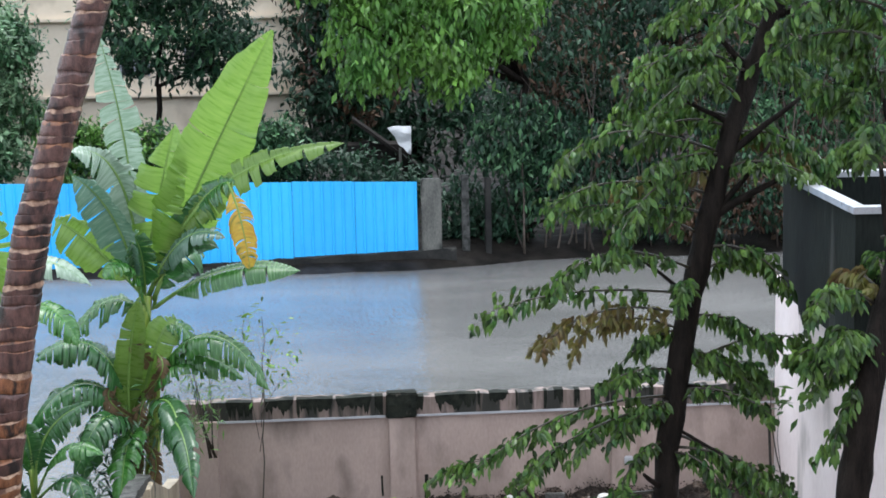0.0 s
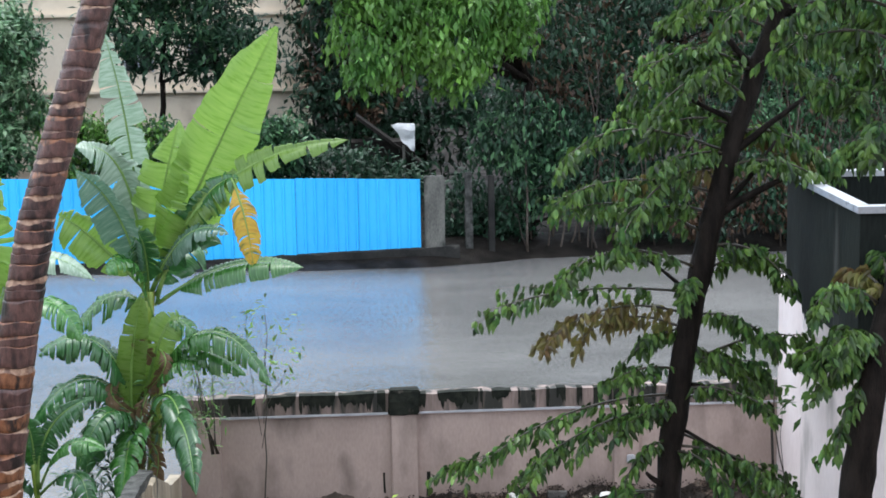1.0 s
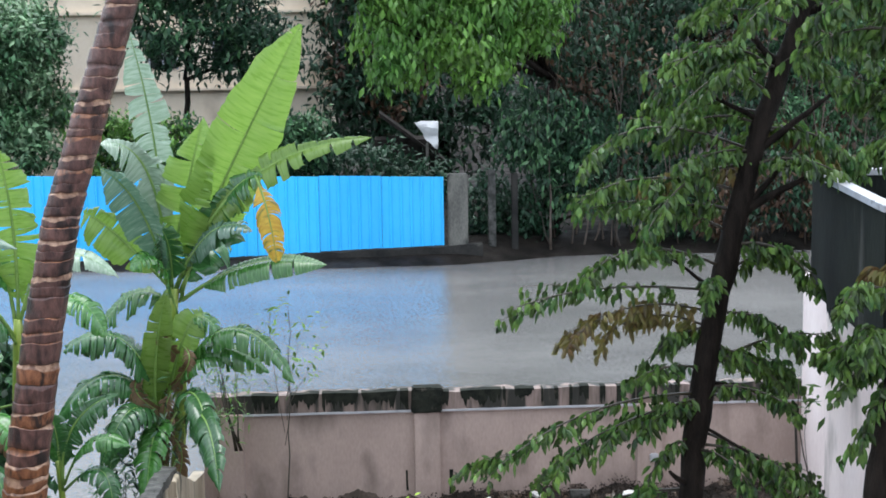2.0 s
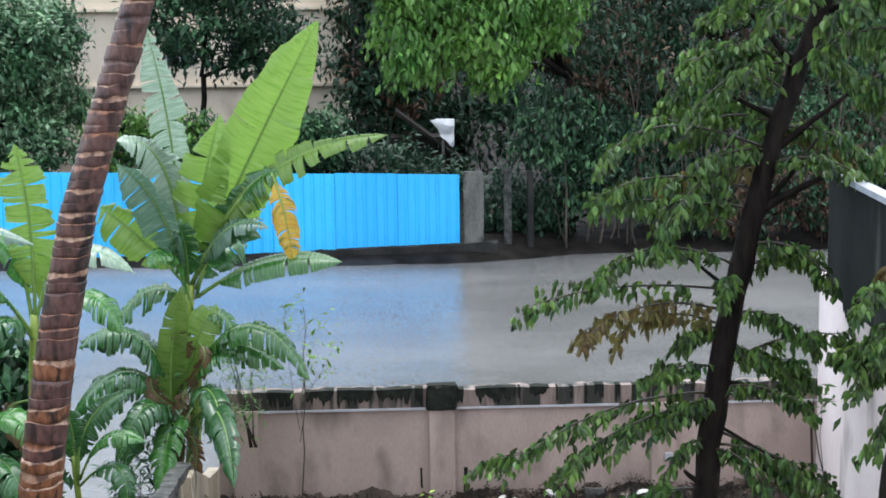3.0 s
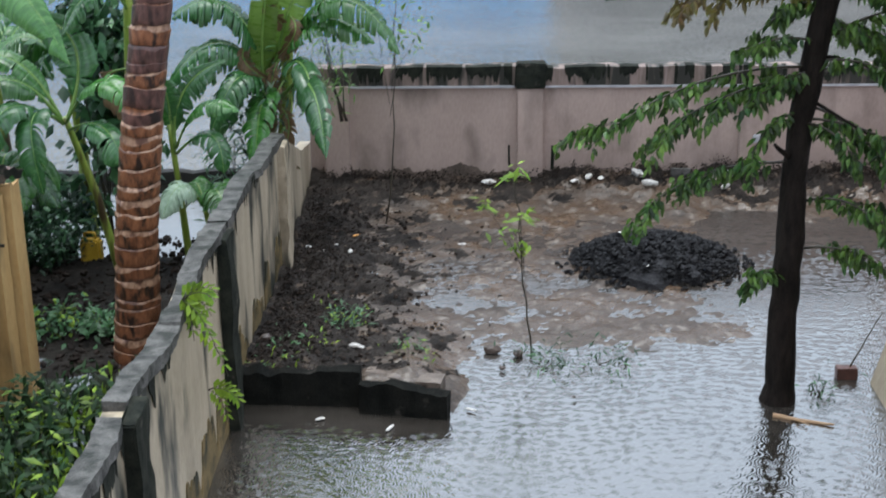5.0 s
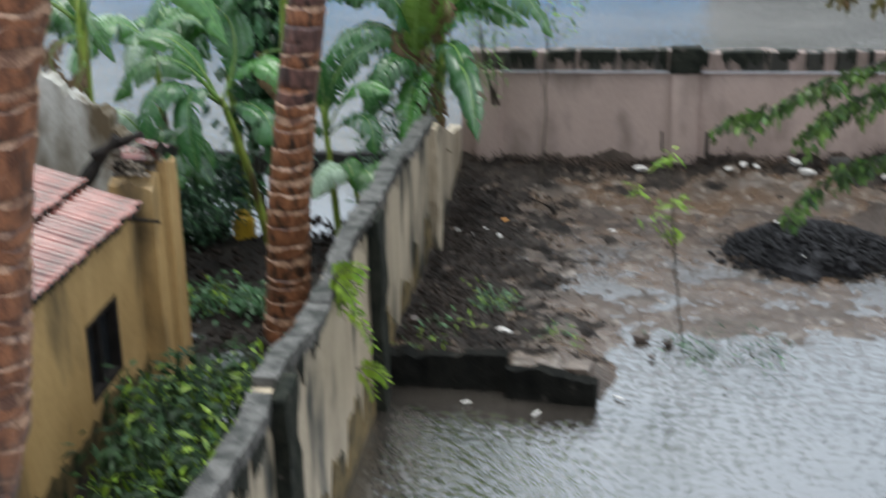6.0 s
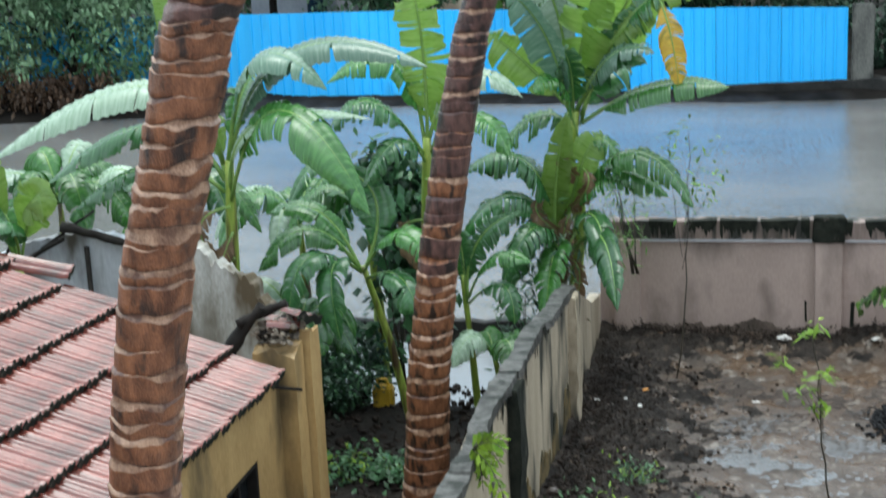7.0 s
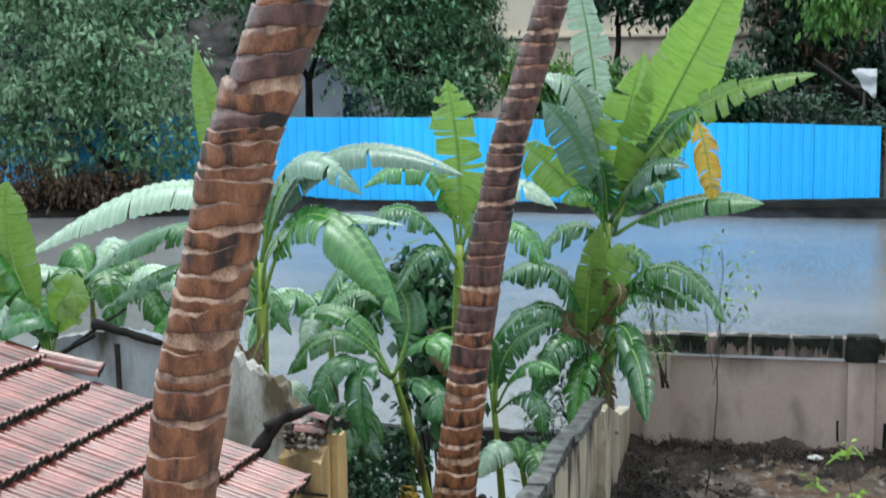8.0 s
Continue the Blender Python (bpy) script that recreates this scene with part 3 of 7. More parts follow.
# one leaf green in plain, dark and lit copies; light through blades is painted in
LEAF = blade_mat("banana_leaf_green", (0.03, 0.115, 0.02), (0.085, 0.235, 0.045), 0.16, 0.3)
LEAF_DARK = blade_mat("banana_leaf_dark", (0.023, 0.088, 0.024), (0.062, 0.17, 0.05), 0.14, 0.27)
LEAF_LIT = blade_mat("banana_leaf_lit", (0.15, 0.27, 0.04), (0.215, 0.345, 0.065), 0.22, 0.5)
# whitish blade: the sky's reflection on the leaf is put into its colour
LEAF_SHEEN = blade_mat("banana_leaf_sky_sheen", (0.26, 0.37, 0.25), (0.38, 0.49, 0.37), 0.18, 0.3)
LEAF_WAXY = blade_mat("banana_leaf_bluish", (0.09, 0.18, 0.115), (0.17, 0.27, 0.19), 0.15, 0.25)
LEAF_YELLOW = blade_mat("banana_leaf_yellowing", (0.48, 0.27, 0.02), (0.6, 0.42, 0.05), 0.4, 0.4, (0.15, 0.17, 0.035))
LEAF_DEAD = leaf_mat("banana_leaf_withered", (0.10, 0.06, 0.03), (0.2, 0.13, 0.07), 0.7, 0.2, 0.2)
M_RIB = mat("banana_midrib", (0.13, 0.25, 0.05), (0.24, 0.36, 0.09), 0.35, 5, 40, 0.1, trans=0.15)
M_STEM = mat("banana_stem", (0.2, 0.3, 0.045), (0.36, 0.42, 0.08), 0.35, 3, 20, 0.2, spots=(0.06, 0.04, 0.02), spot_scale=3, spot_at=(0.5, 0.65), stretch=(3, 3, 0.4))
SPRAY = leaf_mat("tree_leaflet", (0.023, 0.069, 0.017), (0.102, 0.168, 0.034), 0.36, 0.35, -0.8)
SPRAY_DRY = leaf_mat("tree_leaflet_browning", (0.12, 0.07, 0.03), (0.13, 0.14, 0.03), 0.45, 0.25, -0.5)
FAR_BRIGHT = leaf_mat("mango_leaf", (0.06, 0.155, 0.03), (0.15, 0.28, 0.05), 0.35, 0.3, -0.5, 0.6)
FAR_MID = leaf_mat("hedge_leaf", (0.034, 0.1, 0.042), (0.09, 0.18, 0.078), 0.4, 0.25, -0.5, 0.5)
# paler than the leaf itself: rain mist is put into the colour
FAR_HAZE = leaf_mat("hazed_grey_green_leaf", (0.13, 0.22, 0.12), (0.23, 0.34, 0.19), 0.4, 0.3, -0.5, 0.5)
# near-black copy of the far leaf green, with deep shade in its colour
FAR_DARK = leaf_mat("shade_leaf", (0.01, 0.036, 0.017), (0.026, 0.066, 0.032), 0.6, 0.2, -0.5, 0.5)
# leaf colour with the dark gaps inside the bush painted in
BUSH_DARK = leaf_mat("bush_leaf_shaded", (0.006, 0.024, 0.007), (0.02, 0.05, 0.013), 0.85, 0.15, -0.6)
FAR_BROWN = leaf_mat("dry_vine_leaf", (0.05, 0.025, 0.014), (0.09, 0.055, 0.03), 0.6, 0.2, -0.5, 0.5)
WEED = leaf_mat("weed_leaf", (0.1, 0.2, 0.018), (0.22, 0.32, 0.03), 0.5, 0.35, -0.5)
M_BARK = mat("wet_dark_bark", (0.006, 0.005, 0.004), (0.02, 0.015, 0.012), 0.85, 6, 40, 0.8, stretch=(2, 2, 0.5), rough2=0.7, sheen=0.12, bump_dist=0.03)
M_TWIG = mat("green_brown_twig", (0.02, 0.017, 0.011), (0.045, 0.036, 0.02), 0.5, 10, 40, 0.2)
M_PALM = mat("palm_bark_red", (0.08, 0.028, 0.012), (0.285, 0.118, 0.054), 0.42, 7, 60, 0.9, stretch=(2.5, 2.5, 1), rough2=0.35, spots=(0.02, 0.01, 0.007), spot_scale=4.5, spot_at=(0.53, 0.64), bump_dist=0.012)
M_PALM_DARK = mat("palm_bark_groove", (0.014, 0.008, 0.006), (0.07, 0.032, 0.02), 0.65, 7, 60, 0.9, stretch=(2.5, 2.5, 1), bump_dist=0.012)
M_PALM_PALE = mat("palm_bark_scar", (0.13, 0.06, 0.032), (0.44, 0.28, 0.185), 0.38, 8, 60, 0.8, stretch=(2, 2, 1.2), rough2=0.32, spots=(0.09, 0.04, 0.025), spot_scale=3.0, spot_at=(0.5, 0.6), bump_dist=0.012)


def bez(a, b, c, t):
    return a * ((1 - t) ** 2) + b * (2 * t * (1 - t)) + c * (t * t)


def tube(bm, pts, radii, sides=8, mi=0):
    pts = [Vector(p) for p in pts]
    rings = []
    for i, p in enumerate(pts):
        d = (pts[min(i + 1, len(pts) - 1)] - pts[max(i - 1, 0)]).normalized()
        u = d.cross(Vector((0.3, 1, 0.1))).normalized()
        w = d.cross(u)
        rings.append([bm.verts.new(p + (u * math.cos(k * math.tau / sides) + w * math.sin(k * math.tau / sides)) * radii[i]) for k in range(sides)])
    for a, b in zip(rings, rings[1:]):
        for k in range(sides):
            f = bm.faces.new((a[k], a[(k + 1) % sides], b[(k + 1) % sides], b[k]))
            f.material_index = mi
            f.smooth = True
    bm.faces.new(rings[0][::-1]).material_index = mi
    bm.faces.new(rings[-1]).material_index = mi
    return rings


leaf_rng = random.Random(11)


def banana_leaf(plant, base, ctrl, tip, width, face, material, torn, droop):
    """One arching leaf: a petiole and midrib with a blade on either side, torn into lobes that sag."""
    a, b, c = Vector(base), Vector(ctrl), Vector(tip)
    b = b * 2 - (a + c) * 0.5 if (b - (a + c) * 0.5).length < 0.9 * (c - a).length else b
    n0 = Vector(face).normalized()
    width *= 1.15 if width < 0.5 else 1.0
    rng = leaf_rng
    n = 60
    bm = bmesh.new()
    uv = bm.loops.layers.uv.new("blade")
    place = {}
    run_len = (c - a).length
    prev = {-1: None, 1: None}
    # the blade of each side is torn into lobes: first row, last row, sag and how far the lobe shrinks outwards
    lobes = {}
    for k in (-1, 1):
        lobes[k], i0 = [], 0
        while i0 < n:
            i1 = min(n, i0 + (rng.choice((2, 3, 3, 4, 5, 7)) if rng.random() < torn * 1.25 else rng.choice((9, 14, 20))))
            lobes[k].append((i0, i1, rng.uniform(-0.2, 0.65) * torn, rng.uniform(0.06, 0.4) * min(1, torn * 1.6), rng.uniform(0.85, 1.03)))
            i0 = i1
    phase = rng.uniform(0, 6.28)
    m = 7
    for i in range(n + 1):
        t = i / n
        p = bez(a, b, c, t)
        d = ((b - a) * (2 * (1 - t)) + (c - b) * (2 * t)).normalized()
        side = d.cross(n0).normalized()
        up = side.cross(d).normalized()
        s = (t - 0.14) / 0.86
        if s < 0:
            continue
        w = width * 0.64 * min(1.0, (s * 4.2) ** 0.7) * (1 - max(0, s - 0.45) ** 2.6 / 0.55 ** 2.6 * 0.96)
        mid = bm.verts.new(p)
        place[mid] = (0.0, t * run_len)
        for k in (-1, 1):
            wave = 0.5 * math.sin(i * 0.33 + phase + k) + 0.3 * math.sin(i * 0.81 + 2 * phase)

            def lobe_row(lobe):
                dr = droop + lobe[2] + 0.12 * wave
                inwards = ((lobe[0] + lobe[1]) / 2 - i) / n * run_len * lobe[3]
                row = [mid]
                for j in range(1, m):
                    u = j / (m - 1)
                    fold = 0.2 * math.sin(u * 2.4)
                    out = side * k * (w * u * (1 - 0.25 * max(0, dr) * u)) + up * (w * fold) - (Vector((0, 0, 1)) * (w * dr * u * u * 0.95)) + d * (w * 0.2 * u * u + inwards * u)
                    out *= lobe[4]
                    out += up * (w * (0.03 * (1 if i % 2 else -1) * min(1, 2 * u) + 0.09 * wave * u * u))
                    if j == m - 1:
                        out += d * rng.uniform(-0.012, 0.012) - side * k * rng.uniform(0, 0.05) * w * (1 + 2 * torn)
                    row.append(bm.verts.new(p + out))
                    place[row[-1]] = (k * u, t * run_len)
                return row

            here = [lobe for lobe in lobes[k] if lobe[0] <= i <= lobe[1]]
            row = lobe_row(here[0])
            if prev[k]:
                for j in range(m - 1):
                    q = (prev[k][j], row[j], row[j + 1], prev[k][j + 1])
                    f = bm.faces.new(q if k > 0 else q[::-1])
                    f.smooth = True
                    for lp in f.loops:
                        lp[uv].uv = place[lp.vert]
            prev[k] = row if len(here) < 2 else lobe_row(here[1])
    leaf = link("leaf", bm, material)
    under(leaf, plant)
    bm = bmesh.new()
    m = 16
    L = (c - a).length
    tube(bm, [bez(a, b, c, i / m) - Vector((0, 0, 0.004)) for i in range(m + 1)], [max(0.004, (0.028 if L > 1.2 else 0.018) * (1 - i / m) ** 0.8) for i in range(m + 1)], 6)
    rib = link("midrib", bm, M_RIB)
    rib.parent = leaf
    return leaf


def banana_stem(plant, pts, r0, r1):
    bm = bmesh.new()
    m = len(pts)
    path = []
    for i in range(m - 1):
        for k in range(6):
            path.append(Vector(pts[i]).lerp(Vector(pts[i + 1]), k / 6))
    path.append(Vector(pts[-1]))
    tube(bm, path, [(r0 + (r1 - r0) * i / (len(path) - 1)) * (1 + 0.07 * noise.noise(Vector((i * 0.5, r0 * 50, 0)))) for i in range(len(path))], 12)
    return under(link("stem", bm, M_STEM), plant)


def hanging_dead_leaf(plant, at, length, width, seed):
    rng = random.Random(seed)
    a = Vector(at)
    c = a + Vector((rng.uniform(-0.3, 0.3), rng.uniform(-0.3, 0.1), -length))
    b = a + Vector((rng.uniform(-0.35, 0.35), rng.uniform(-0.4, 0.0), -length * 0.3))
    return banana_leaf(plant, a, b, c, width, (rng.uniform(-0.6, 0.6), -1, 0.2), LEAF_DEAD, 0.8, 0.3)


def banana_plant(at, label, group="banana plants"):
    ob = empty("banana_plant", at)
    return tagged(ob, label, "banana plant", group)


# ---- banana plants beyond the side wall ----
clump = banana_plant((-2.95, 19.2, -0.1), "tall banana clump with torn wet leaves and one yellow leaf")
banana_stem(clump, [(-2.95, 19.2, -0.2), (-2.85, 19.1, 1.6), (-2.57, 19.0, 3.5)], 0.15, 0.06)
banana_stem(clump, [(-3.15, 19.3, -0.2), (-2.95, 18.95, 1.2), (-2.72, 18.8, 2.0)], 0.13, 0.07)
banana_stem(clump, [(-2.8, 19.4, -0.2), (-2.62, 19.2, 1.5), (-2.5, 19.1, 2.9)], 0.12, 0.06)
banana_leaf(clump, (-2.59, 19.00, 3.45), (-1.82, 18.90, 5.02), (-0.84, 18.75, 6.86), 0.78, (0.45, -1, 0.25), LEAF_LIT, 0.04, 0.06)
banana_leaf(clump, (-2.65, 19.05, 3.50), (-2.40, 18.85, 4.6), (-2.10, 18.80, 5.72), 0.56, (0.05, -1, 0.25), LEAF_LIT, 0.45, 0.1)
banana_leaf(clump, (-2.68, 19.10, 3.50), (-2.76, 19.10, 5.30), (-3.02, 18.90, 6.85), 0.5, (-0.35, -1, 0.3), LEAF_SHEEN, 0.8, 0.2)
banana_leaf(clump, (-2.63, 19.00, 3.60), (-2.86, 18.90, 5.05), (-3.40, 18.60, 5.40), 0.44, (-0.3, -0.7, 0.7), LEAF_SHEEN, 0.5, 0.5)
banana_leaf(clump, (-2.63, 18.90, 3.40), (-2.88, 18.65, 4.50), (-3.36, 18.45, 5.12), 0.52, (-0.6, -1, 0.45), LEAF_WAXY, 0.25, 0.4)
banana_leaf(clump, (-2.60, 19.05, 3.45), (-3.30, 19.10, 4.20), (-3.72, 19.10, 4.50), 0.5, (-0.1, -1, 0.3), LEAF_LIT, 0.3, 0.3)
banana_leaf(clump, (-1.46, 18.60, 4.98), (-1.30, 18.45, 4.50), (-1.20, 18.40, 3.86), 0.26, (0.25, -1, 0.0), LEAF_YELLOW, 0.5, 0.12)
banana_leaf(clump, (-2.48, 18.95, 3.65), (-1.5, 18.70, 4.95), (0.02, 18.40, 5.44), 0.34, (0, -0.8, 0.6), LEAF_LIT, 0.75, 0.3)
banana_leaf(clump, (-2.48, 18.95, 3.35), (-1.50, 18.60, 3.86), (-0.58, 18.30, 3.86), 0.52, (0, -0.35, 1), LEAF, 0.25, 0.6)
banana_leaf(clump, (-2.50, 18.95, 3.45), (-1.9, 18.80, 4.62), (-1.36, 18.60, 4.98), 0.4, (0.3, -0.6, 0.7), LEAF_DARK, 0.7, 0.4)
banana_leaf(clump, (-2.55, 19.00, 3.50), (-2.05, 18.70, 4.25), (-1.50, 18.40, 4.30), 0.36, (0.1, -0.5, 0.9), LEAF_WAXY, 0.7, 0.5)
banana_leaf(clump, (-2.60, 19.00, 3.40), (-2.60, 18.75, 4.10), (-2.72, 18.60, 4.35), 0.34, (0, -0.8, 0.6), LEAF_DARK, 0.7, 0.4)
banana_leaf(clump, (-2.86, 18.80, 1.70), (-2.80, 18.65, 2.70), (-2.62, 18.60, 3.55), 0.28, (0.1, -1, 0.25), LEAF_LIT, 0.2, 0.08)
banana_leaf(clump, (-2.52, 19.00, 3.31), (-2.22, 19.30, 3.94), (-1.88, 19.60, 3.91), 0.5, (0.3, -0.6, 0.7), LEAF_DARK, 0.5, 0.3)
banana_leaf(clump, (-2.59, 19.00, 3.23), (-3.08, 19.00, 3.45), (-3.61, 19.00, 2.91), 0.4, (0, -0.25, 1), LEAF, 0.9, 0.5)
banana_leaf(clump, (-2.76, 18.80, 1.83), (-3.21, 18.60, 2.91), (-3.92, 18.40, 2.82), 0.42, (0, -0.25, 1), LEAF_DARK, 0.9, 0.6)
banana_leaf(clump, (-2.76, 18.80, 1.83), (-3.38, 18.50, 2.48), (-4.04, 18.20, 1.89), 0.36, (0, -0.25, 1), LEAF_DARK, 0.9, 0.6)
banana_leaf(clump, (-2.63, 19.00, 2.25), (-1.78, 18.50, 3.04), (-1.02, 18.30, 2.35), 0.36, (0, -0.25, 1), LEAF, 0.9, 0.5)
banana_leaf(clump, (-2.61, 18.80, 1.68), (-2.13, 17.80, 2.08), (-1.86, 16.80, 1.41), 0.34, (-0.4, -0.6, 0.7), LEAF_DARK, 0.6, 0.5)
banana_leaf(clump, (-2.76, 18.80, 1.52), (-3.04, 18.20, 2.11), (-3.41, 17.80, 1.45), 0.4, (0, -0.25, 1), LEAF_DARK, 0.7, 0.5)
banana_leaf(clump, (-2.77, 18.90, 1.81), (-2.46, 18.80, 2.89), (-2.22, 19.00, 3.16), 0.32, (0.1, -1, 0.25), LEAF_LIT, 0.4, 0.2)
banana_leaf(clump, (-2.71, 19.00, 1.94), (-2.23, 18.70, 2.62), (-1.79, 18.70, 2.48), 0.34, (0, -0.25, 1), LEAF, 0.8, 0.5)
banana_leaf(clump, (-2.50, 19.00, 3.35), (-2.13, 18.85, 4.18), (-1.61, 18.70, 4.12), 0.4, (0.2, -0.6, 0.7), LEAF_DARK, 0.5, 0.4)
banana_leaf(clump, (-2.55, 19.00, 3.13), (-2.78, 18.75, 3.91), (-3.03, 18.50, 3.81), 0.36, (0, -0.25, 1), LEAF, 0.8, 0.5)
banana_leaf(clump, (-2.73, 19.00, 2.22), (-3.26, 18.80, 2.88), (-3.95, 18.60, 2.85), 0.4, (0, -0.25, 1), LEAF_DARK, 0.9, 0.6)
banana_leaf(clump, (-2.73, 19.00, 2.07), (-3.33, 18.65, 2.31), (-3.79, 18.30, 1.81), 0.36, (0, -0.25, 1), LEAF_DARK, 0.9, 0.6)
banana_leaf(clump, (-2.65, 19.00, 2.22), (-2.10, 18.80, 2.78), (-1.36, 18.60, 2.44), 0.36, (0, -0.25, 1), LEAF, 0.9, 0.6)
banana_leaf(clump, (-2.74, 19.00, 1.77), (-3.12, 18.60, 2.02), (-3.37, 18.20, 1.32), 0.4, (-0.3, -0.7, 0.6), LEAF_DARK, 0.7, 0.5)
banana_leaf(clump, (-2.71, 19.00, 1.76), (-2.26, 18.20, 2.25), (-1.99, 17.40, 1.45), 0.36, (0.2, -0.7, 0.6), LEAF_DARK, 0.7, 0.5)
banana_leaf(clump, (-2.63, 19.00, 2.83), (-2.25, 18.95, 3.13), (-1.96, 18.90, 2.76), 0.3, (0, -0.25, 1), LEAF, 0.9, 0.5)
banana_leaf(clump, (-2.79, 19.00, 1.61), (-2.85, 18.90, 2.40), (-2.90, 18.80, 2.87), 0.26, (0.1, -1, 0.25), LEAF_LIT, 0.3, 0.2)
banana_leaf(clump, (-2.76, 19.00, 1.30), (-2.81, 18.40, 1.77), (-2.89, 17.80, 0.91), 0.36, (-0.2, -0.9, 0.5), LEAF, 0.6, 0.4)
for i in range(7):
    hanging_dead_leaf(clump, (-2.65 + 0.1 * math.sin(i * 2.2), 18.95 - 0.03 * i, 3.1 - 0.3 * i), 0.6 + 0.1 * (i % 3), 0.17, i)
middle = banana_plant((-4.2, 17.2, -0.1), "banana plant with one upright torn leaf")
banana_stem(middle, [(-4.3, 17.3, -0.2), (-4.22, 17.1, 1.8), (-4.12, 17.0, 3.5)], 0.13, 0.05)
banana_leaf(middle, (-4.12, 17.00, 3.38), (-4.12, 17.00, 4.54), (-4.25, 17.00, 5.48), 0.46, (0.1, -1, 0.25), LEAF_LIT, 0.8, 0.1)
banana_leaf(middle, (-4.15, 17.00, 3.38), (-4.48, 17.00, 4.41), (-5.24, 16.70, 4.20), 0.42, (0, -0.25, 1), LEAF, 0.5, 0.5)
banana_leaf(middle, (-4.12, 17.00, 3.38), (-3.65, 17.00, 4.21), (-2.94, 17.00, 3.95), 0.4, (0, -0.25, 1), LEAF_SHEEN, 0.6, 0.5)
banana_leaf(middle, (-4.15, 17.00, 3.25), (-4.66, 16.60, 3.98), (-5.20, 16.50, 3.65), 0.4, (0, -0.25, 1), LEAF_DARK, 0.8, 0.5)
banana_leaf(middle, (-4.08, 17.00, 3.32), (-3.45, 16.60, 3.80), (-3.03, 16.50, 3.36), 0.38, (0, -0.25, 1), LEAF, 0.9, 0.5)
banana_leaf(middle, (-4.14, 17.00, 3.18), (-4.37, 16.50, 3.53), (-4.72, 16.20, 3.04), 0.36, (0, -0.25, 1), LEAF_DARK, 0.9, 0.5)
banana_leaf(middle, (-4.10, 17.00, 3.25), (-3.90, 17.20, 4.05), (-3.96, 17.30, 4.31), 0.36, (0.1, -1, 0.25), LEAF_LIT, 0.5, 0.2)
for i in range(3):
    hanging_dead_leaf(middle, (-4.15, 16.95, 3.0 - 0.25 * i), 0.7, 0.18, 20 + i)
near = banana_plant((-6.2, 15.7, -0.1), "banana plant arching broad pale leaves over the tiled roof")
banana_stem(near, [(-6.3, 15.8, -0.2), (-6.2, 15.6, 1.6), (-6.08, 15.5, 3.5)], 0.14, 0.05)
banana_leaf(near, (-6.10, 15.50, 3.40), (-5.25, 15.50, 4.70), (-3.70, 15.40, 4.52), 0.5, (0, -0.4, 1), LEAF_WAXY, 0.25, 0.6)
banana_leaf(near, (-6.15, 15.50, 3.46), (-6.79, 15.10, 4.41), (-8.62, 14.70, 3.63), 0.62, (0, -0.25, 1), LEAF_SHEEN, 0.1, 0.55)
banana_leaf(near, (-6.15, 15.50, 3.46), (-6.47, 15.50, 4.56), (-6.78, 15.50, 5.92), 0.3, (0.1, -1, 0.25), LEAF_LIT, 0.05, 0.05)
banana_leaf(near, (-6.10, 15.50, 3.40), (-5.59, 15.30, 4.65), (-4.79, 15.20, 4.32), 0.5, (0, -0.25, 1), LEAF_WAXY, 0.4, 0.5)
banana_leaf(near, (-6.09, 15.50, 3.14), (-5.58, 15.20, 3.97), (-4.24, 14.90, 4.04), 0.16, (0, -0.5, 0.6), LEAF_SHEEN, 0.2, 0.3)
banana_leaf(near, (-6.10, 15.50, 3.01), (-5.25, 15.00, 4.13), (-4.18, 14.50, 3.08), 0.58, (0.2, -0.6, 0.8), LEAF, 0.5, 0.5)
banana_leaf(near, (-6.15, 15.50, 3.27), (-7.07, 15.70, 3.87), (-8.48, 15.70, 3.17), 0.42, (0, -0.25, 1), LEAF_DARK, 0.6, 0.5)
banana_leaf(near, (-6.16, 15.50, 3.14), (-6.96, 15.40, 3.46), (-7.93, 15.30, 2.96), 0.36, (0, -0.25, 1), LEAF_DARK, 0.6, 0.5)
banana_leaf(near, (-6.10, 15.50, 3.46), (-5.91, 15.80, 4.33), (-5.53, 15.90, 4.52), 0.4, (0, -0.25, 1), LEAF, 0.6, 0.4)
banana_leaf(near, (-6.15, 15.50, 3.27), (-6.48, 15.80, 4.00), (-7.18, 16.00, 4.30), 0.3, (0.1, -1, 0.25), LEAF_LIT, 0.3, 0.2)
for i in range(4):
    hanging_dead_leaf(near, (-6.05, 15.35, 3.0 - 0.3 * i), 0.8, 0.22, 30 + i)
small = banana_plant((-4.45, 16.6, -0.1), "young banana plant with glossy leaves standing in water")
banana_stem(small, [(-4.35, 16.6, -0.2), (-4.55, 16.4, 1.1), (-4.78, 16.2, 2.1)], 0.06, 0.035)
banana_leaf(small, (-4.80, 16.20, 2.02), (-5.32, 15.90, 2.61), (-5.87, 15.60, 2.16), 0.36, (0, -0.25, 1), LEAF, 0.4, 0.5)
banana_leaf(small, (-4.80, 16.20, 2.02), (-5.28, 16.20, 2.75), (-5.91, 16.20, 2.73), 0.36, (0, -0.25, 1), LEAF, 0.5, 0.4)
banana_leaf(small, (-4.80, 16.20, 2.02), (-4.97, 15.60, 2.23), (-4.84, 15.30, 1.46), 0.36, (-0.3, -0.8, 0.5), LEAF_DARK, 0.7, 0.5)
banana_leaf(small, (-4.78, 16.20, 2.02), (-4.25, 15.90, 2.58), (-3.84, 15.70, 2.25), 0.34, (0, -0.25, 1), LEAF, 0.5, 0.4)
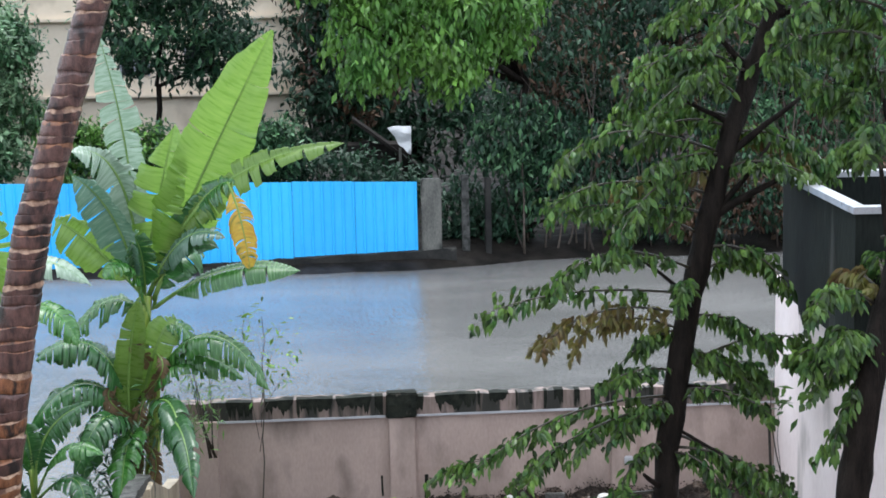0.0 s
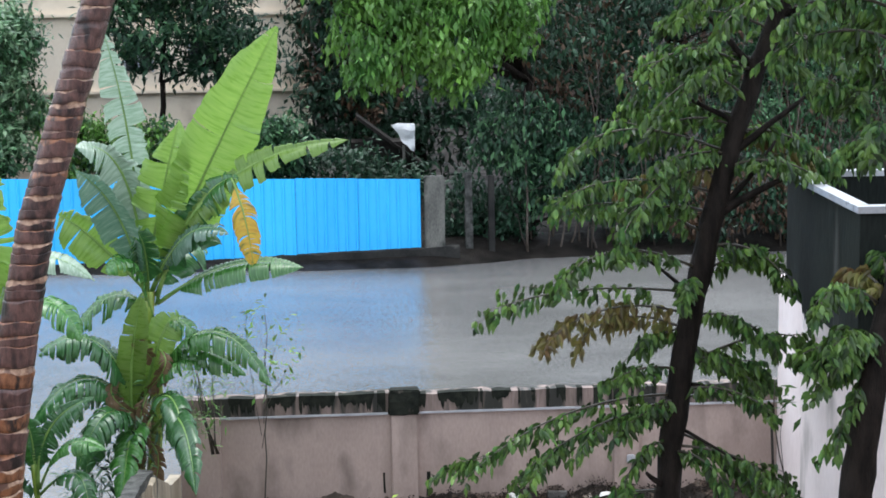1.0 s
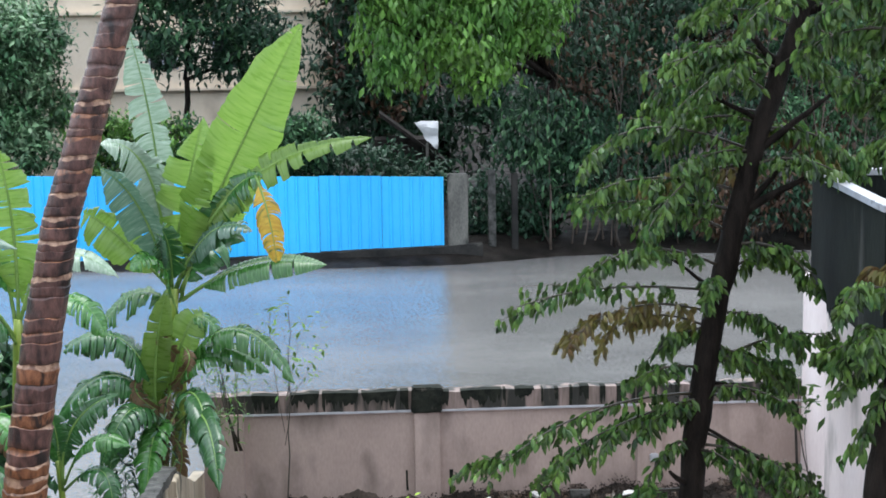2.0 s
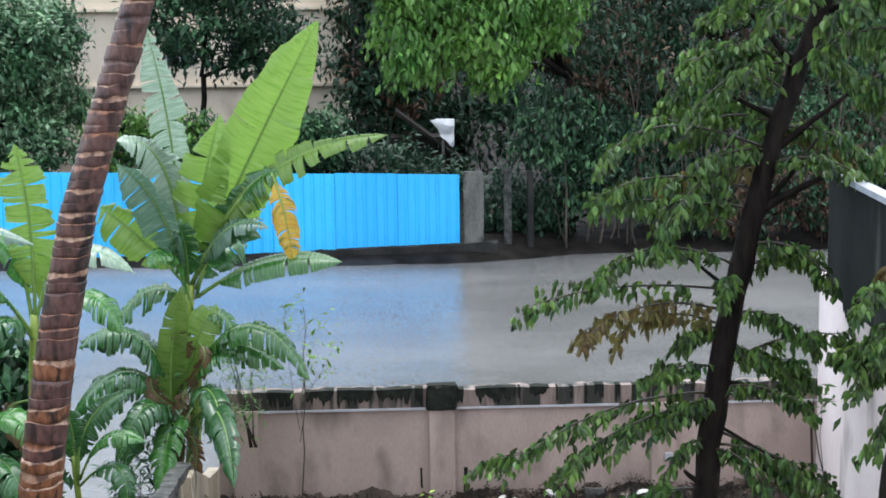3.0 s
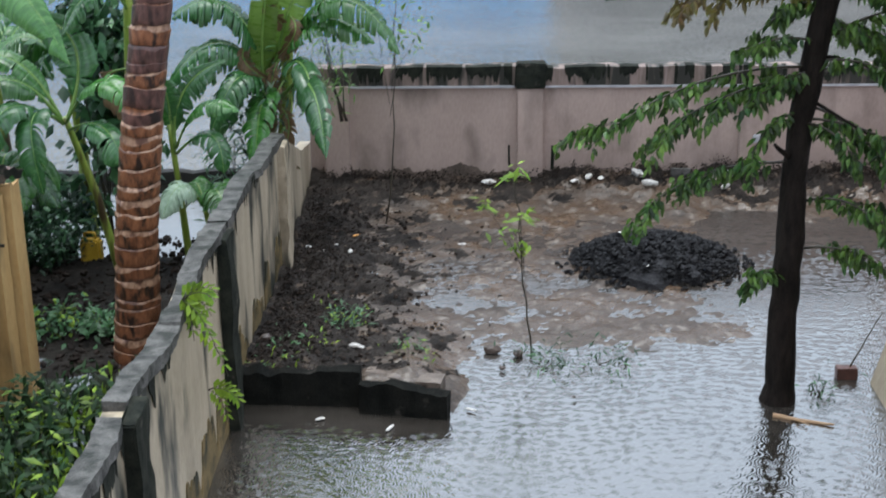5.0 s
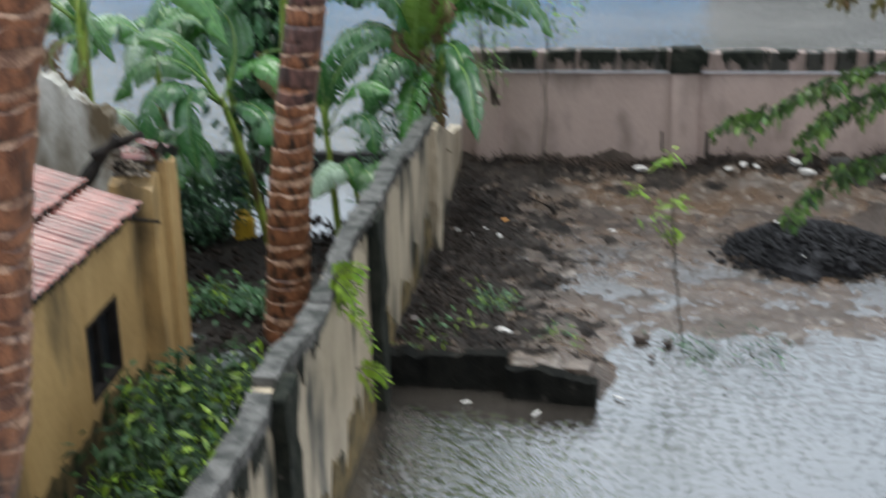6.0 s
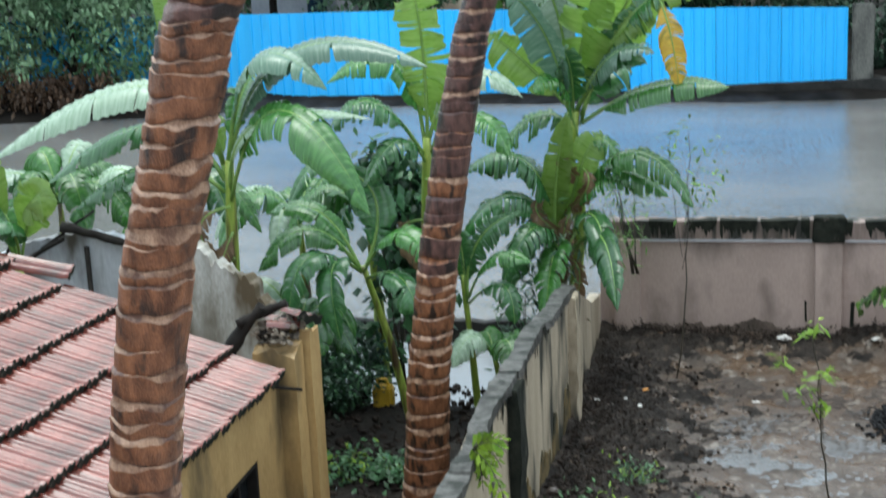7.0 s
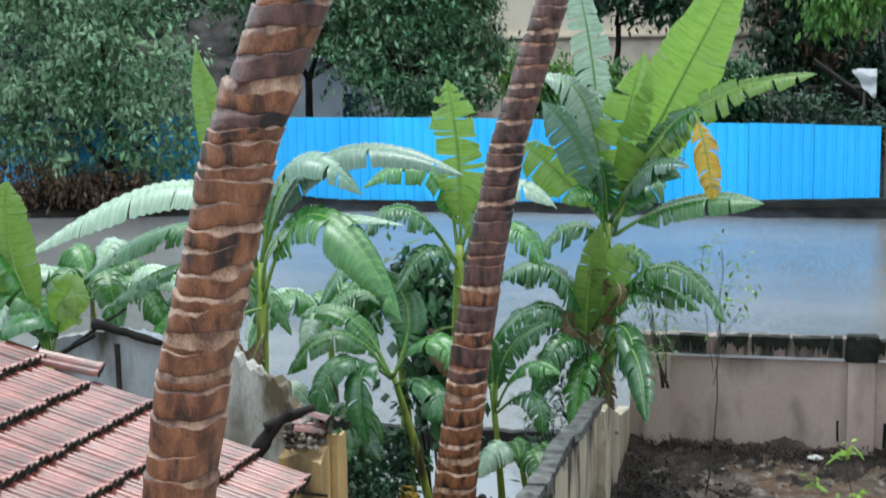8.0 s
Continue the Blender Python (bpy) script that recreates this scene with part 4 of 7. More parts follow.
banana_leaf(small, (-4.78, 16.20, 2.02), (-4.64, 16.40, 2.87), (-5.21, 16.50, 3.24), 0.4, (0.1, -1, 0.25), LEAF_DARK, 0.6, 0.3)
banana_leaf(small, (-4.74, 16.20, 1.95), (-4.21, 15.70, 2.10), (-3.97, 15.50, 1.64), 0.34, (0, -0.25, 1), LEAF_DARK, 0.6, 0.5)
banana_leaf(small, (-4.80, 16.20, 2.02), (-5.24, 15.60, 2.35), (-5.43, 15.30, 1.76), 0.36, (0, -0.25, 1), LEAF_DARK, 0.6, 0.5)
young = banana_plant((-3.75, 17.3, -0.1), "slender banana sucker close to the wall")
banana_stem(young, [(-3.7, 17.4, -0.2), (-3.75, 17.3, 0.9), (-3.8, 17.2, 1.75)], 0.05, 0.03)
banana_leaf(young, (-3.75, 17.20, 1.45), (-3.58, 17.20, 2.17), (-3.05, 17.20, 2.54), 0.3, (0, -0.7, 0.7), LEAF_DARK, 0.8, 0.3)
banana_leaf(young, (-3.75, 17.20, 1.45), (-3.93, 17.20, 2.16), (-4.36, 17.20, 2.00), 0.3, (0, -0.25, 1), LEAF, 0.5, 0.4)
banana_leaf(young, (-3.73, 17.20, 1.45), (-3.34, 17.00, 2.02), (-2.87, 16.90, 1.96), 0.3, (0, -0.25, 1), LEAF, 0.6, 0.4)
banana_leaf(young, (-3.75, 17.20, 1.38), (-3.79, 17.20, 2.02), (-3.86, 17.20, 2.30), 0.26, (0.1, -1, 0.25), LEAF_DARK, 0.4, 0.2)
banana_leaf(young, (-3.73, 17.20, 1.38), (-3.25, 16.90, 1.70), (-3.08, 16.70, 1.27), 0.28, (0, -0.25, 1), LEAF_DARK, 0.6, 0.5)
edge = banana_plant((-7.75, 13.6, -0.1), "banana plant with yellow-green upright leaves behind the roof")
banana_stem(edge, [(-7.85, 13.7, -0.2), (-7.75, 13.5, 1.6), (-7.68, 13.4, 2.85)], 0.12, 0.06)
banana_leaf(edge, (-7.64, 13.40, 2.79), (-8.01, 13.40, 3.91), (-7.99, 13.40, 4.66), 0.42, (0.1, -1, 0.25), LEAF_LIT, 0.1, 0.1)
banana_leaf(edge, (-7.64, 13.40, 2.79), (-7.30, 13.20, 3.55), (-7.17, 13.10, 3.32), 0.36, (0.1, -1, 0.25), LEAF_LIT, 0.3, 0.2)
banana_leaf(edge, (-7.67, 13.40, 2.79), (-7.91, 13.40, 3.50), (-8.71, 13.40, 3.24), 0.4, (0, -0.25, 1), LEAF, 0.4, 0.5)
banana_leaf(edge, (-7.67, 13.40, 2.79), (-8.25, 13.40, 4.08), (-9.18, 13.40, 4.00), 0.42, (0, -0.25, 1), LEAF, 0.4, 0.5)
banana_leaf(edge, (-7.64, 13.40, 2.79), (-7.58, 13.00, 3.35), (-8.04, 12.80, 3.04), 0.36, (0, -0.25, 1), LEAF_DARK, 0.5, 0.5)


def filler_banana(at, height, count, length, seed, label):
    """A further plant of the thicket, its leaves fanned round the crown."""
    r = random.Random(seed)
    ob = banana_plant(at, label)
    top = Vector(at) + Vector((r.uniform(-0.15, 0.15), r.uniform(-0.25, 0.0), height))
    banana_stem(ob, [(at[0], at[1], -0.2), tuple(Vector(at).lerp(top, 0.5) + Vector((0.04, 0, 0))), tuple(top)], 0.04 + 0.03 * height, 0.03)
    for i in range(count):
        ang = math.tau * (i + r.uniform(-0.3, 0.3)) / count
        L = length * r.uniform(0.75, 1.1)
        rise = r.uniform(0.25, 0.75)
        c = top + Vector((math.cos(ang) * L * 0.85, math.sin(ang) * L * 0.6 - 0.1, L * (rise - 0.55)))
        b = top + Vector((math.cos(ang) * L * 0.45, math.sin(ang) * L * 0.35, L * rise * 0.8))
        banana_leaf(ob, top, b, c, r.uniform(0.28, 0.42), (0.1 * math.cos(ang), -0.35, 1), r.choice((LEAF, LEAF_DARK, LEAF_DARK, LEAF, LEAF_SHEEN)), r.uniform(0.4, 0.9), r.uniform(0.4, 0.6))
    return ob


filler_banana((-5.2, 18.4, -0.1), 2.3, 8, 1.3, 1, "dark banana plant deep in the thicket")
filler_banana((-7.2, 16.8, -0.1), 2.5, 8, 1.4, 3, "banana plant spreading behind the broken wall")
filler_banana((-5.4, 16.0, -0.1), 1.5, 7, 1.0, 4, "knee-high banana sucker with wet dark leaves")
filler_banana((-6.4, 18.8, -0.1), 2.2, 8, 1.3, 5, "banana plant at the edge of the flooded road")
filler_banana((-8.8, 16.5, -0.1), 2.9, 8, 1.5, 6, "tall banana plant behind the charred beam")
filler_banana((-3.3, 17.0, -0.1), 0.9, 6, 0.8, 7, "small banana sucker at the wall foot")


# ---- trees: leaves ----
def leaf_cloud(name, centres, size, material, parent, seed, droop=0.5, aspect=0.42, spread=0.35):
    """Many single folded leaves as one crown; each leaf is an island of its own."""
    r = np.random.RandomState(seed)
    n = len(centres)
    size = size * (0.6 + 0.8 * r.rand(n, 1))
    az = r.rand(n) * 2 * np.pi
    el = -droop * 1.2 + 1.7 * (r.rand(n) - 0.5)
    d = np.stack([np.cos(az) * np.cos(el), np.sin(az) * np.cos(el), np.sin(el)], 1)
    up = np.stack([spread * r.randn(n), spread * r.randn(n) - 0.25, np.ones(n)], 1)
    s = np.cross(d, up)
    s /= np.linalg.norm(s, axis=1, keepdims=True)
    nn = np.cross(s, d)
    w = size * aspect * 0.5
    a = centres
    m1 = centres + d * size * 0.45 + nn * size * 0.06
    e = centres + d * size - nn * size * 0.12
    v = np.stack([a, m1 + s * w - nn * w * 0.35, e, m1 - s * w - nn * w * 0.35, m1], 1).reshape(-1, 3)
    base = np.arange(n)[:, None] * 5
    f = np.concatenate([base + k for k in ([0, 1, 4], [1, 2, 4], [2, 3, 4], [3, 0, 4])], 0)
    me = bpy.data.meshes.new(name)
    me.vertices.add(len(v))
    me.vertices.foreach_set("co", v.astype(np.float32).ravel())
    me.loops.add(len(f) * 3)
    me.loops.foreach_set("vertex_index", f.astype(np.int32).ravel())
    me.polygons.add(len(f))
    me.polygons.foreach_set("loop_start", np.arange(len(f), dtype=np.int32) * 3)
    me.update(calc_edges=True)
    me.materials.append(material)
    ob = new(name, me)
    if parent:
        under(ob, parent)
    return ob


def crown_points(blobs, n, seed, clump=0.45, per=26):
    """Leaf places: small clumps strewn over the outer shells of uneven blobs, with gaps between them."""
    r = np.random.RandomState(seed)
    out = []
    vol = np.array([b[3] * b[4] * b[5] for b in blobs]) ** 0.7
    vol /= vol.sum()
    for b, share in zip(blobs, vol):
        k = max(3, int(n * share / per))
        d = r.randn(k, 3)
        d /= np.linalg.norm(d, axis=1, keepdims=True)
        rad = 0.55 + 0.5 * r.rand(k, 1) ** 0.6
        lump = np.array([0.82 + 0.36 * noise.noise(Vector(q * 1.9 + seed)) for q in d])[:, None]
        c = d * rad * lump * np.array(b[3:6]) + np.array(b[:3])
        p = np.repeat(c, per, 0) + r.randn(k * per, 3) * clump * np.repeat(0.5 + 0.8 * r.rand(k, 1), per, 0) * np.array([1, 1, 0.85])
        out.append(p)
    return np.concatenate(out)


def limb(bm, a, c, r0, r1, seed, bend=0.15, n=7, sides=7):
    r = random.Random(seed)
    a, c = Vector(a), Vector(c)
    L = (c - a).length
    off = Vector((r.uniform(-1, 1), r.uniform(-1, 1), r.uniform(-0.3, 0.6))) * L * bend
    pts = [bez(a, (a + c) / 2 + off, c, i / n) + Vector((r.uniform(-1, 1), r.uniform(-1, 1), 0)) * L * 0.012 for i in range(n + 1)]
    tube(bm, pts, [r0 + (r1 - r0) * i / n for i in range(n + 1)], sides)


def tree(at, label, blobs, n, size, material, seed, trunk=0.16, droop=0.5, clump=0.45, name="tree", group="", extra=None):
    ob = empty(name, at)
    tagged(ob, label, "tree" if name == "tree" else "shrub", group)
    bm = bmesh.new()
    r = random.Random(seed)
    x, y, z = at
    fork = Vector((x + r.uniform(-0.3, 0.3), y + r.uniform(-0.3, 0.3), max(z + 0.6, min(b[2] - b[5] * 0.7 for b in blobs))))
    limb(bm, (x, y, z - 0.3), fork, trunk, trunk * 0.75, seed, 0.05)
    under(link("trunk", bm, M_BARK), ob)
    for i, b in enumerate(blobs):
        bm = bmesh.new()
        limb(bm, fork, b[:3], trunk * 0.6, trunk * 0.2, seed + i, 0.12)
        for k in range(4):
            q = Vector(b[:3]) + Vector((r.uniform(-1, 1) * b[3], r.uniform(-1, 1) * b[4], r.uniform(-0.6, 0.8) * b[5])) * 0.7
            limb(bm, Vector(b[:3]).lerp(fork, 0.35), q, trunk * 0.25, trunk * 0.06, seed + 9 * i + k, 0.15, 5, 5)
        under(link("limb", bm, M_BARK), ob)
    crown = leaf_cloud("crown", crown_points(blobs, n, seed, clump), size, material, ob, seed, droop)
    tagged(crown, kind="stuff")
    if extra:
        c2 = leaf_cloud("crown", crown_points(blobs, extra[1], seed + 50, clump), size, extra[0], ob, seed + 50, droop)
        tagged(c2, kind="stuff")
    return ob


# overhanging bright mango canopy and the dark wood on the far bank
tree((6.2, 48.5, 0.2), "tall mango tree with bright hanging leaves over the flood", [(1.2, 45.5, 7.0, 2.0, 1.6, 1.9), (3.4, 45.6, 7.2, 1.6, 1.6, 2.3), (2.2, 46.0, 9.6, 3.6, 2.5, 2.0), (0.2, 45.8, 9.3, 1.6, 1.4, 1.8), (4.9, 46.4, 8.6, 1.8, 1.6, 2.6)],
     15000, 0.3, FAR_BRIGHT, 3, 0.2, 0.9, 0.24)
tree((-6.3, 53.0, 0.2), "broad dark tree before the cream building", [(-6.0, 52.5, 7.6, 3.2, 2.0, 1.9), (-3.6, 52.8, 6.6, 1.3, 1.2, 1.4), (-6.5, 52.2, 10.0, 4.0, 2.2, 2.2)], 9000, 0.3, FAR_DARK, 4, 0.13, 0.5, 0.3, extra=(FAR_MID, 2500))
tree((-13.5, 50.5, 0.2), "leafy green tree behind the blue fence", [(-13.6, 50.0, 4.6, 2.6, 1.8, 2.4), (-12.6, 50.2, 6.9, 2.0, 1.6, 1.8), (-15.0, 50.4, 8.0, 3.4, 2.0, 2.2), (-11.6, 50.3, 3.6, 1.3, 1.2, 1.2)], 8000, 0.27, FAR_MID, 5, 0.2, 0.4, 0.3, extra=(FAR_HAZE, 6500))
tree((-18.2, 52.5, 0.2), "slim forked tree beside the grey shed", [(-17.2, 52.2, 6.4, 2.4, 1.6, 1.6), (-15.4, 52.4, 5.0, 1.8, 1.4, 1.7), (-19.5, 52.6, 7.6, 2.4, 1.8, 1.8)], 6500, 0.27, FAR_MID, 6, 0.18, 0.4, 0.3, extra=(FAR_BRIGHT, 2500))
tree((-22.0, 44.6, -0.2), "dense bushy tree hanging over the water before the fence", [(-21.6, 44.2, 4.8, 3.0, 1.8, 2.6), (-23.8, 44.4, 3.2, 3.0, 1.8, 2.6), (-20.4, 44.3, 2.6, 1.9, 1.5, 2.0), (-22.6, 44.6, 7.8, 4.2, 2.0, 2.4), (-26.0, 44.6, 5.0, 3.2, 2.0, 4.0)], 3500, 0.28, FAR_MID, 7, 0.16, 0.5, 0.32, extra=(FAR_HAZE, 15000))
tree((-22.5, 43.8, -0.2), "dry brown creepers hanging at the water's edge", [(-21.5, 43.6, 0.8, 2.4, 0.9, 0.7), (-24.5, 43.6, 0.9, 2.2, 0.9, 0.8)], 2600, 0.22, FAR_BROWN, 8, 0.05, 0.9, 0.25, "shrub")
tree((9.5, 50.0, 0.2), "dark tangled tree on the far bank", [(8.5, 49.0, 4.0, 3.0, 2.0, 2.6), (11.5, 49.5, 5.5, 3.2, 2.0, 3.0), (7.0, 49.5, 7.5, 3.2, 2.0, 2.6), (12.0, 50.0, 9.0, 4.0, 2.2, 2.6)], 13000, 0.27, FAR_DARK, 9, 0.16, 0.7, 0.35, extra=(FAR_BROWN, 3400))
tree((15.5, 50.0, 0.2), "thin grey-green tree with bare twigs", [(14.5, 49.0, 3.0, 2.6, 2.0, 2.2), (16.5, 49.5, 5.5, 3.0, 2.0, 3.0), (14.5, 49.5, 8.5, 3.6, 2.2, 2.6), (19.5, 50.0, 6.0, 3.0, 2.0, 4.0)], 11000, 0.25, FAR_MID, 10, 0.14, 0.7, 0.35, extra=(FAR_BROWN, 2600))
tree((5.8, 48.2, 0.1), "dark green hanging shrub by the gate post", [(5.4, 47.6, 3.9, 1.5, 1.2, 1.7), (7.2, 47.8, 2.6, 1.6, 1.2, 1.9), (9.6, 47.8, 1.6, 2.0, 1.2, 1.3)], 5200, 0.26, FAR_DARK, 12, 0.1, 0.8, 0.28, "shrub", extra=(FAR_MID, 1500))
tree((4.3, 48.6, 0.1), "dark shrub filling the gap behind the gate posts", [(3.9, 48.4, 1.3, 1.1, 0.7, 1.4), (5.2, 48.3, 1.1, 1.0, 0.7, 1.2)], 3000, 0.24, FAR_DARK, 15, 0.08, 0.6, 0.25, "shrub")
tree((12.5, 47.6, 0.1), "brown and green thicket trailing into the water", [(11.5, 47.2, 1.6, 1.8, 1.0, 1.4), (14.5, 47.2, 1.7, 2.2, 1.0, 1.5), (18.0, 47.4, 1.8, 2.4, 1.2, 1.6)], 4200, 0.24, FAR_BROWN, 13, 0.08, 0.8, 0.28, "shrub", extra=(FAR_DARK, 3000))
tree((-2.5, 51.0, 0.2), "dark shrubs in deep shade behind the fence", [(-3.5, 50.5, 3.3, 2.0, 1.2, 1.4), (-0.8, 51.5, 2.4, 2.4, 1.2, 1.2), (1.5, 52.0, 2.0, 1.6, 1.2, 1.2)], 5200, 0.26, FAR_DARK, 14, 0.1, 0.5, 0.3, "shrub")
tree((-8.6, 50.6, 0.2), "light green leafy shrub behind the blue fence", [(-9.4, 50.4, 3.7, 0.9, 0.8, 1.5), (-8.0, 50.6, 3.4, 1.1, 0.8, 1.3), (-6.6, 50.8, 3.3, 1.0, 0.8, 1.3)], 4600, 0.24, FAR_BRIGHT, 16, 0.07, 0.5, 0.24, "shrub", extra=(FAR_MID, 2600))
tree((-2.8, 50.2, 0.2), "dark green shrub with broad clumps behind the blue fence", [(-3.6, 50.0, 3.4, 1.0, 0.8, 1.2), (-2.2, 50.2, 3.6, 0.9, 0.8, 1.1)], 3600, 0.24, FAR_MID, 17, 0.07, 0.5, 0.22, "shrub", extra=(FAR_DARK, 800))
tree((-11.8, 52.0, 0.2), "leafy tree rising beside the cream building", [(-12.0, 51.8, 5.0, 1.7, 1.2, 2.0), (-11.6, 52.0, 7.2, 1.5, 1.2, 1.6)], 4500, 0.25, FAR_MID, 18, 0.12, 0.5, 0.26, extra=(FAR_HAZE, 4500))
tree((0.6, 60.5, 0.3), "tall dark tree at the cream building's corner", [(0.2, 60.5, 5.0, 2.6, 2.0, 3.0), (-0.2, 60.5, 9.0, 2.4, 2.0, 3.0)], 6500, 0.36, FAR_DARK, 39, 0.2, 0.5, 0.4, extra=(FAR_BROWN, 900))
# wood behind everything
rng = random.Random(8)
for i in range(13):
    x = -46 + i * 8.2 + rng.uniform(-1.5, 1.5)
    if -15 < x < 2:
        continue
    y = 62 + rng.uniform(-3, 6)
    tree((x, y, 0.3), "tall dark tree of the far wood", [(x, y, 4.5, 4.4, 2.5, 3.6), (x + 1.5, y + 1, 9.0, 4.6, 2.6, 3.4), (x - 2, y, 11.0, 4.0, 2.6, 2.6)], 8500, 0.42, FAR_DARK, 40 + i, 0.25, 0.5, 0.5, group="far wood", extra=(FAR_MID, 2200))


# bare stems and twigs standing in the shade of the far bank
bm = bmesh.new()
rng = random.Random(19)
for i in range(70):
    x, y = rng.uniform(5.5, 21), rng.uniform(46.9, 48.4)
    a = (x, y, -0.1)
    c = (x + rng.uniform(-1.1, 1.1), y + rng.uniform(-0.3, 0.3), rng.uniform(2.0, 7.5))
    limb(bm, a, c, rng.uniform(0.015, 0.05), 0.008, i, 0.1, 6, 5)
    for k in range(3):
        q = Vector(a).lerp(Vector(c), rng.uniform(0.35, 0.9))
        limb(bm, q, q + Vector((rng.uniform(-1, 1), rng.uniform(-0.3, 0.3), rng.uniform(0.2, 1.2))), 0.012, 0.004, i * 7 + k, 0.15, 4, 4)
stems = link("bare_stems", bm, mat("grey_brown_twig", (0.03, 0.022, 0.016), (0.1, 0.075, 0.06), 0.6, 3, 30, 0.2, rand=-0.5))
tagged(stems, "bare grey-brown stems and twigs on the far bank", "undergrowth", kind="stuff")


# ---- cream apartment block, grey shed, gate posts and white sheet far behind ----
flats = empty("apartment_building", (-7.5, 66, 0))
tagged(flats, "cream plastered apartment building half hidden by trees", "building")
bm = bmesh.new()
box(bm, (-16.0, 63, 0), (-1.6, 72, 13.5))
under(link("wall", bm, M_CREAM), flats)
for z in (5.0, 8.2, 11.4):
    under(block("ledge", (-16.1, 62.75, z), (-1.5, 63, z + 0.14), M_CREAM, None, "", 0.02), flats)
    for x in (-8.6, -5.9):
        w = under(block("window", (x - 0.55, 62.94, z + 0.95), (x + 0.55, 63.02, z + 2.2), M_WINDOW, None, "", 0.01), flats)
        for dx in (-0.58, 0.0, 0.58):
            fr = block("frame", (x + dx - 0.04, 62.9, z + 0.9), (x + dx + 0.04, 62.96, z + 2.25), M_FARGREY, None, "", 0.0)
            fr.parent = w
            fr.matrix_parent_inverse = Matrix.Identity(4)
        sh = under(block("sunshade", (x - 0.8, 62.5, z + 2.4), (x + 0.8, 63, z + 2.48), M_CREAM, None, "", 0.01), flats)
shed = empty("shed", (-20, 60, 0))
tagged(shed, "grey plastered shed with a flat roof behind the fence", "shed")
under(block("wall", (-20.6, 57.5, 0), (-17.0, 61, 4.3), M_FARGREY, None, "", 0.03), shed)
under(block("roof", (-20.9, 57.2, 4.3), (-16.7, 61.2, 4.5), M_FARGREY, None, "", 0.03), shed)
under(block("door", (-18.2, 57.44, 0.2), (-17.4, 57.5, 3.0), M_WINDOW, None, "", 0.01), shed)
hut = empty("hut", (-1, 57, 0))
tagged(hut, "dark low hut in the shade behind the fence", "hut")
under(block("wall", (0.2, 55.5, 0), (2.6, 58, 3.2), M_DARKWOOD, None, "", 0.02), hut)
bm = bmesh.new()
for v in box(bm, (0.4, 55.0, 3.2), (2.9, 58.4, 3.34)):
    v.co.z += 0.9 - 0.75 * (v.co.x - 0.4)
under(link("roof", bm, M_DARKWOOD), hut)
bm = bmesh.new()
for v in box(bm, (1.7, 54.8, 2.85), (2.58, 54.86, 3.92)):
    if v.co.z < 3.2 and v.co.x < 2:
        v.co.x, v.co.z = 2.12, 3.15
bmesh.ops.subdivide_edges(bm, edges=bm.edges[:], cuts=6, use_grid_fill=True)
for v in bm.verts:
    v.co += noise.noise_vector(v.co * 2.7) * 0.09
tarp = link("tarpaulin", bm, M_WHITE_SHEET)
tagged(tarp, "crumpled white plastic sheet hung behind the fence", "tarpaulin")
pole = block("pole", (2.1, 54.9, -0.2), (2.2, 55.0, 3.1), M_POST, None, "", 0.01)
tagged(pole, "thin grey pole holding up a white sheet", "pole")
for x, w, h in ((3.75, 0.24, 2.7), (4.5, 0.2, 2.6)):
    g = block("gate_post", (x, 46.6, -0.2), (x + w, 46.85, h), M_COPE if w > 0.22 else M_PLINTH, None, "", 0.02, 0.01, 3)
    tagged(g, "mossy concrete gate post beside the flood", "post", "gate posts")


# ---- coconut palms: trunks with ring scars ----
# wet bark of the upper trunk, its shadow put into the darker colour
M_PALM_SHADED = mat("palm_bark_shaded", (0.04, 0.018, 0.016), (0.145, 0.072, 0.058), 0.4, 7, 60, 0.9, stretch=(2.5, 2.5, 1), rough2=0.3, spots=(0.016, 0.009, 0.008), spot_scale=2.4, spot_at=(0.52, 0.62), bump_dist=0.012)


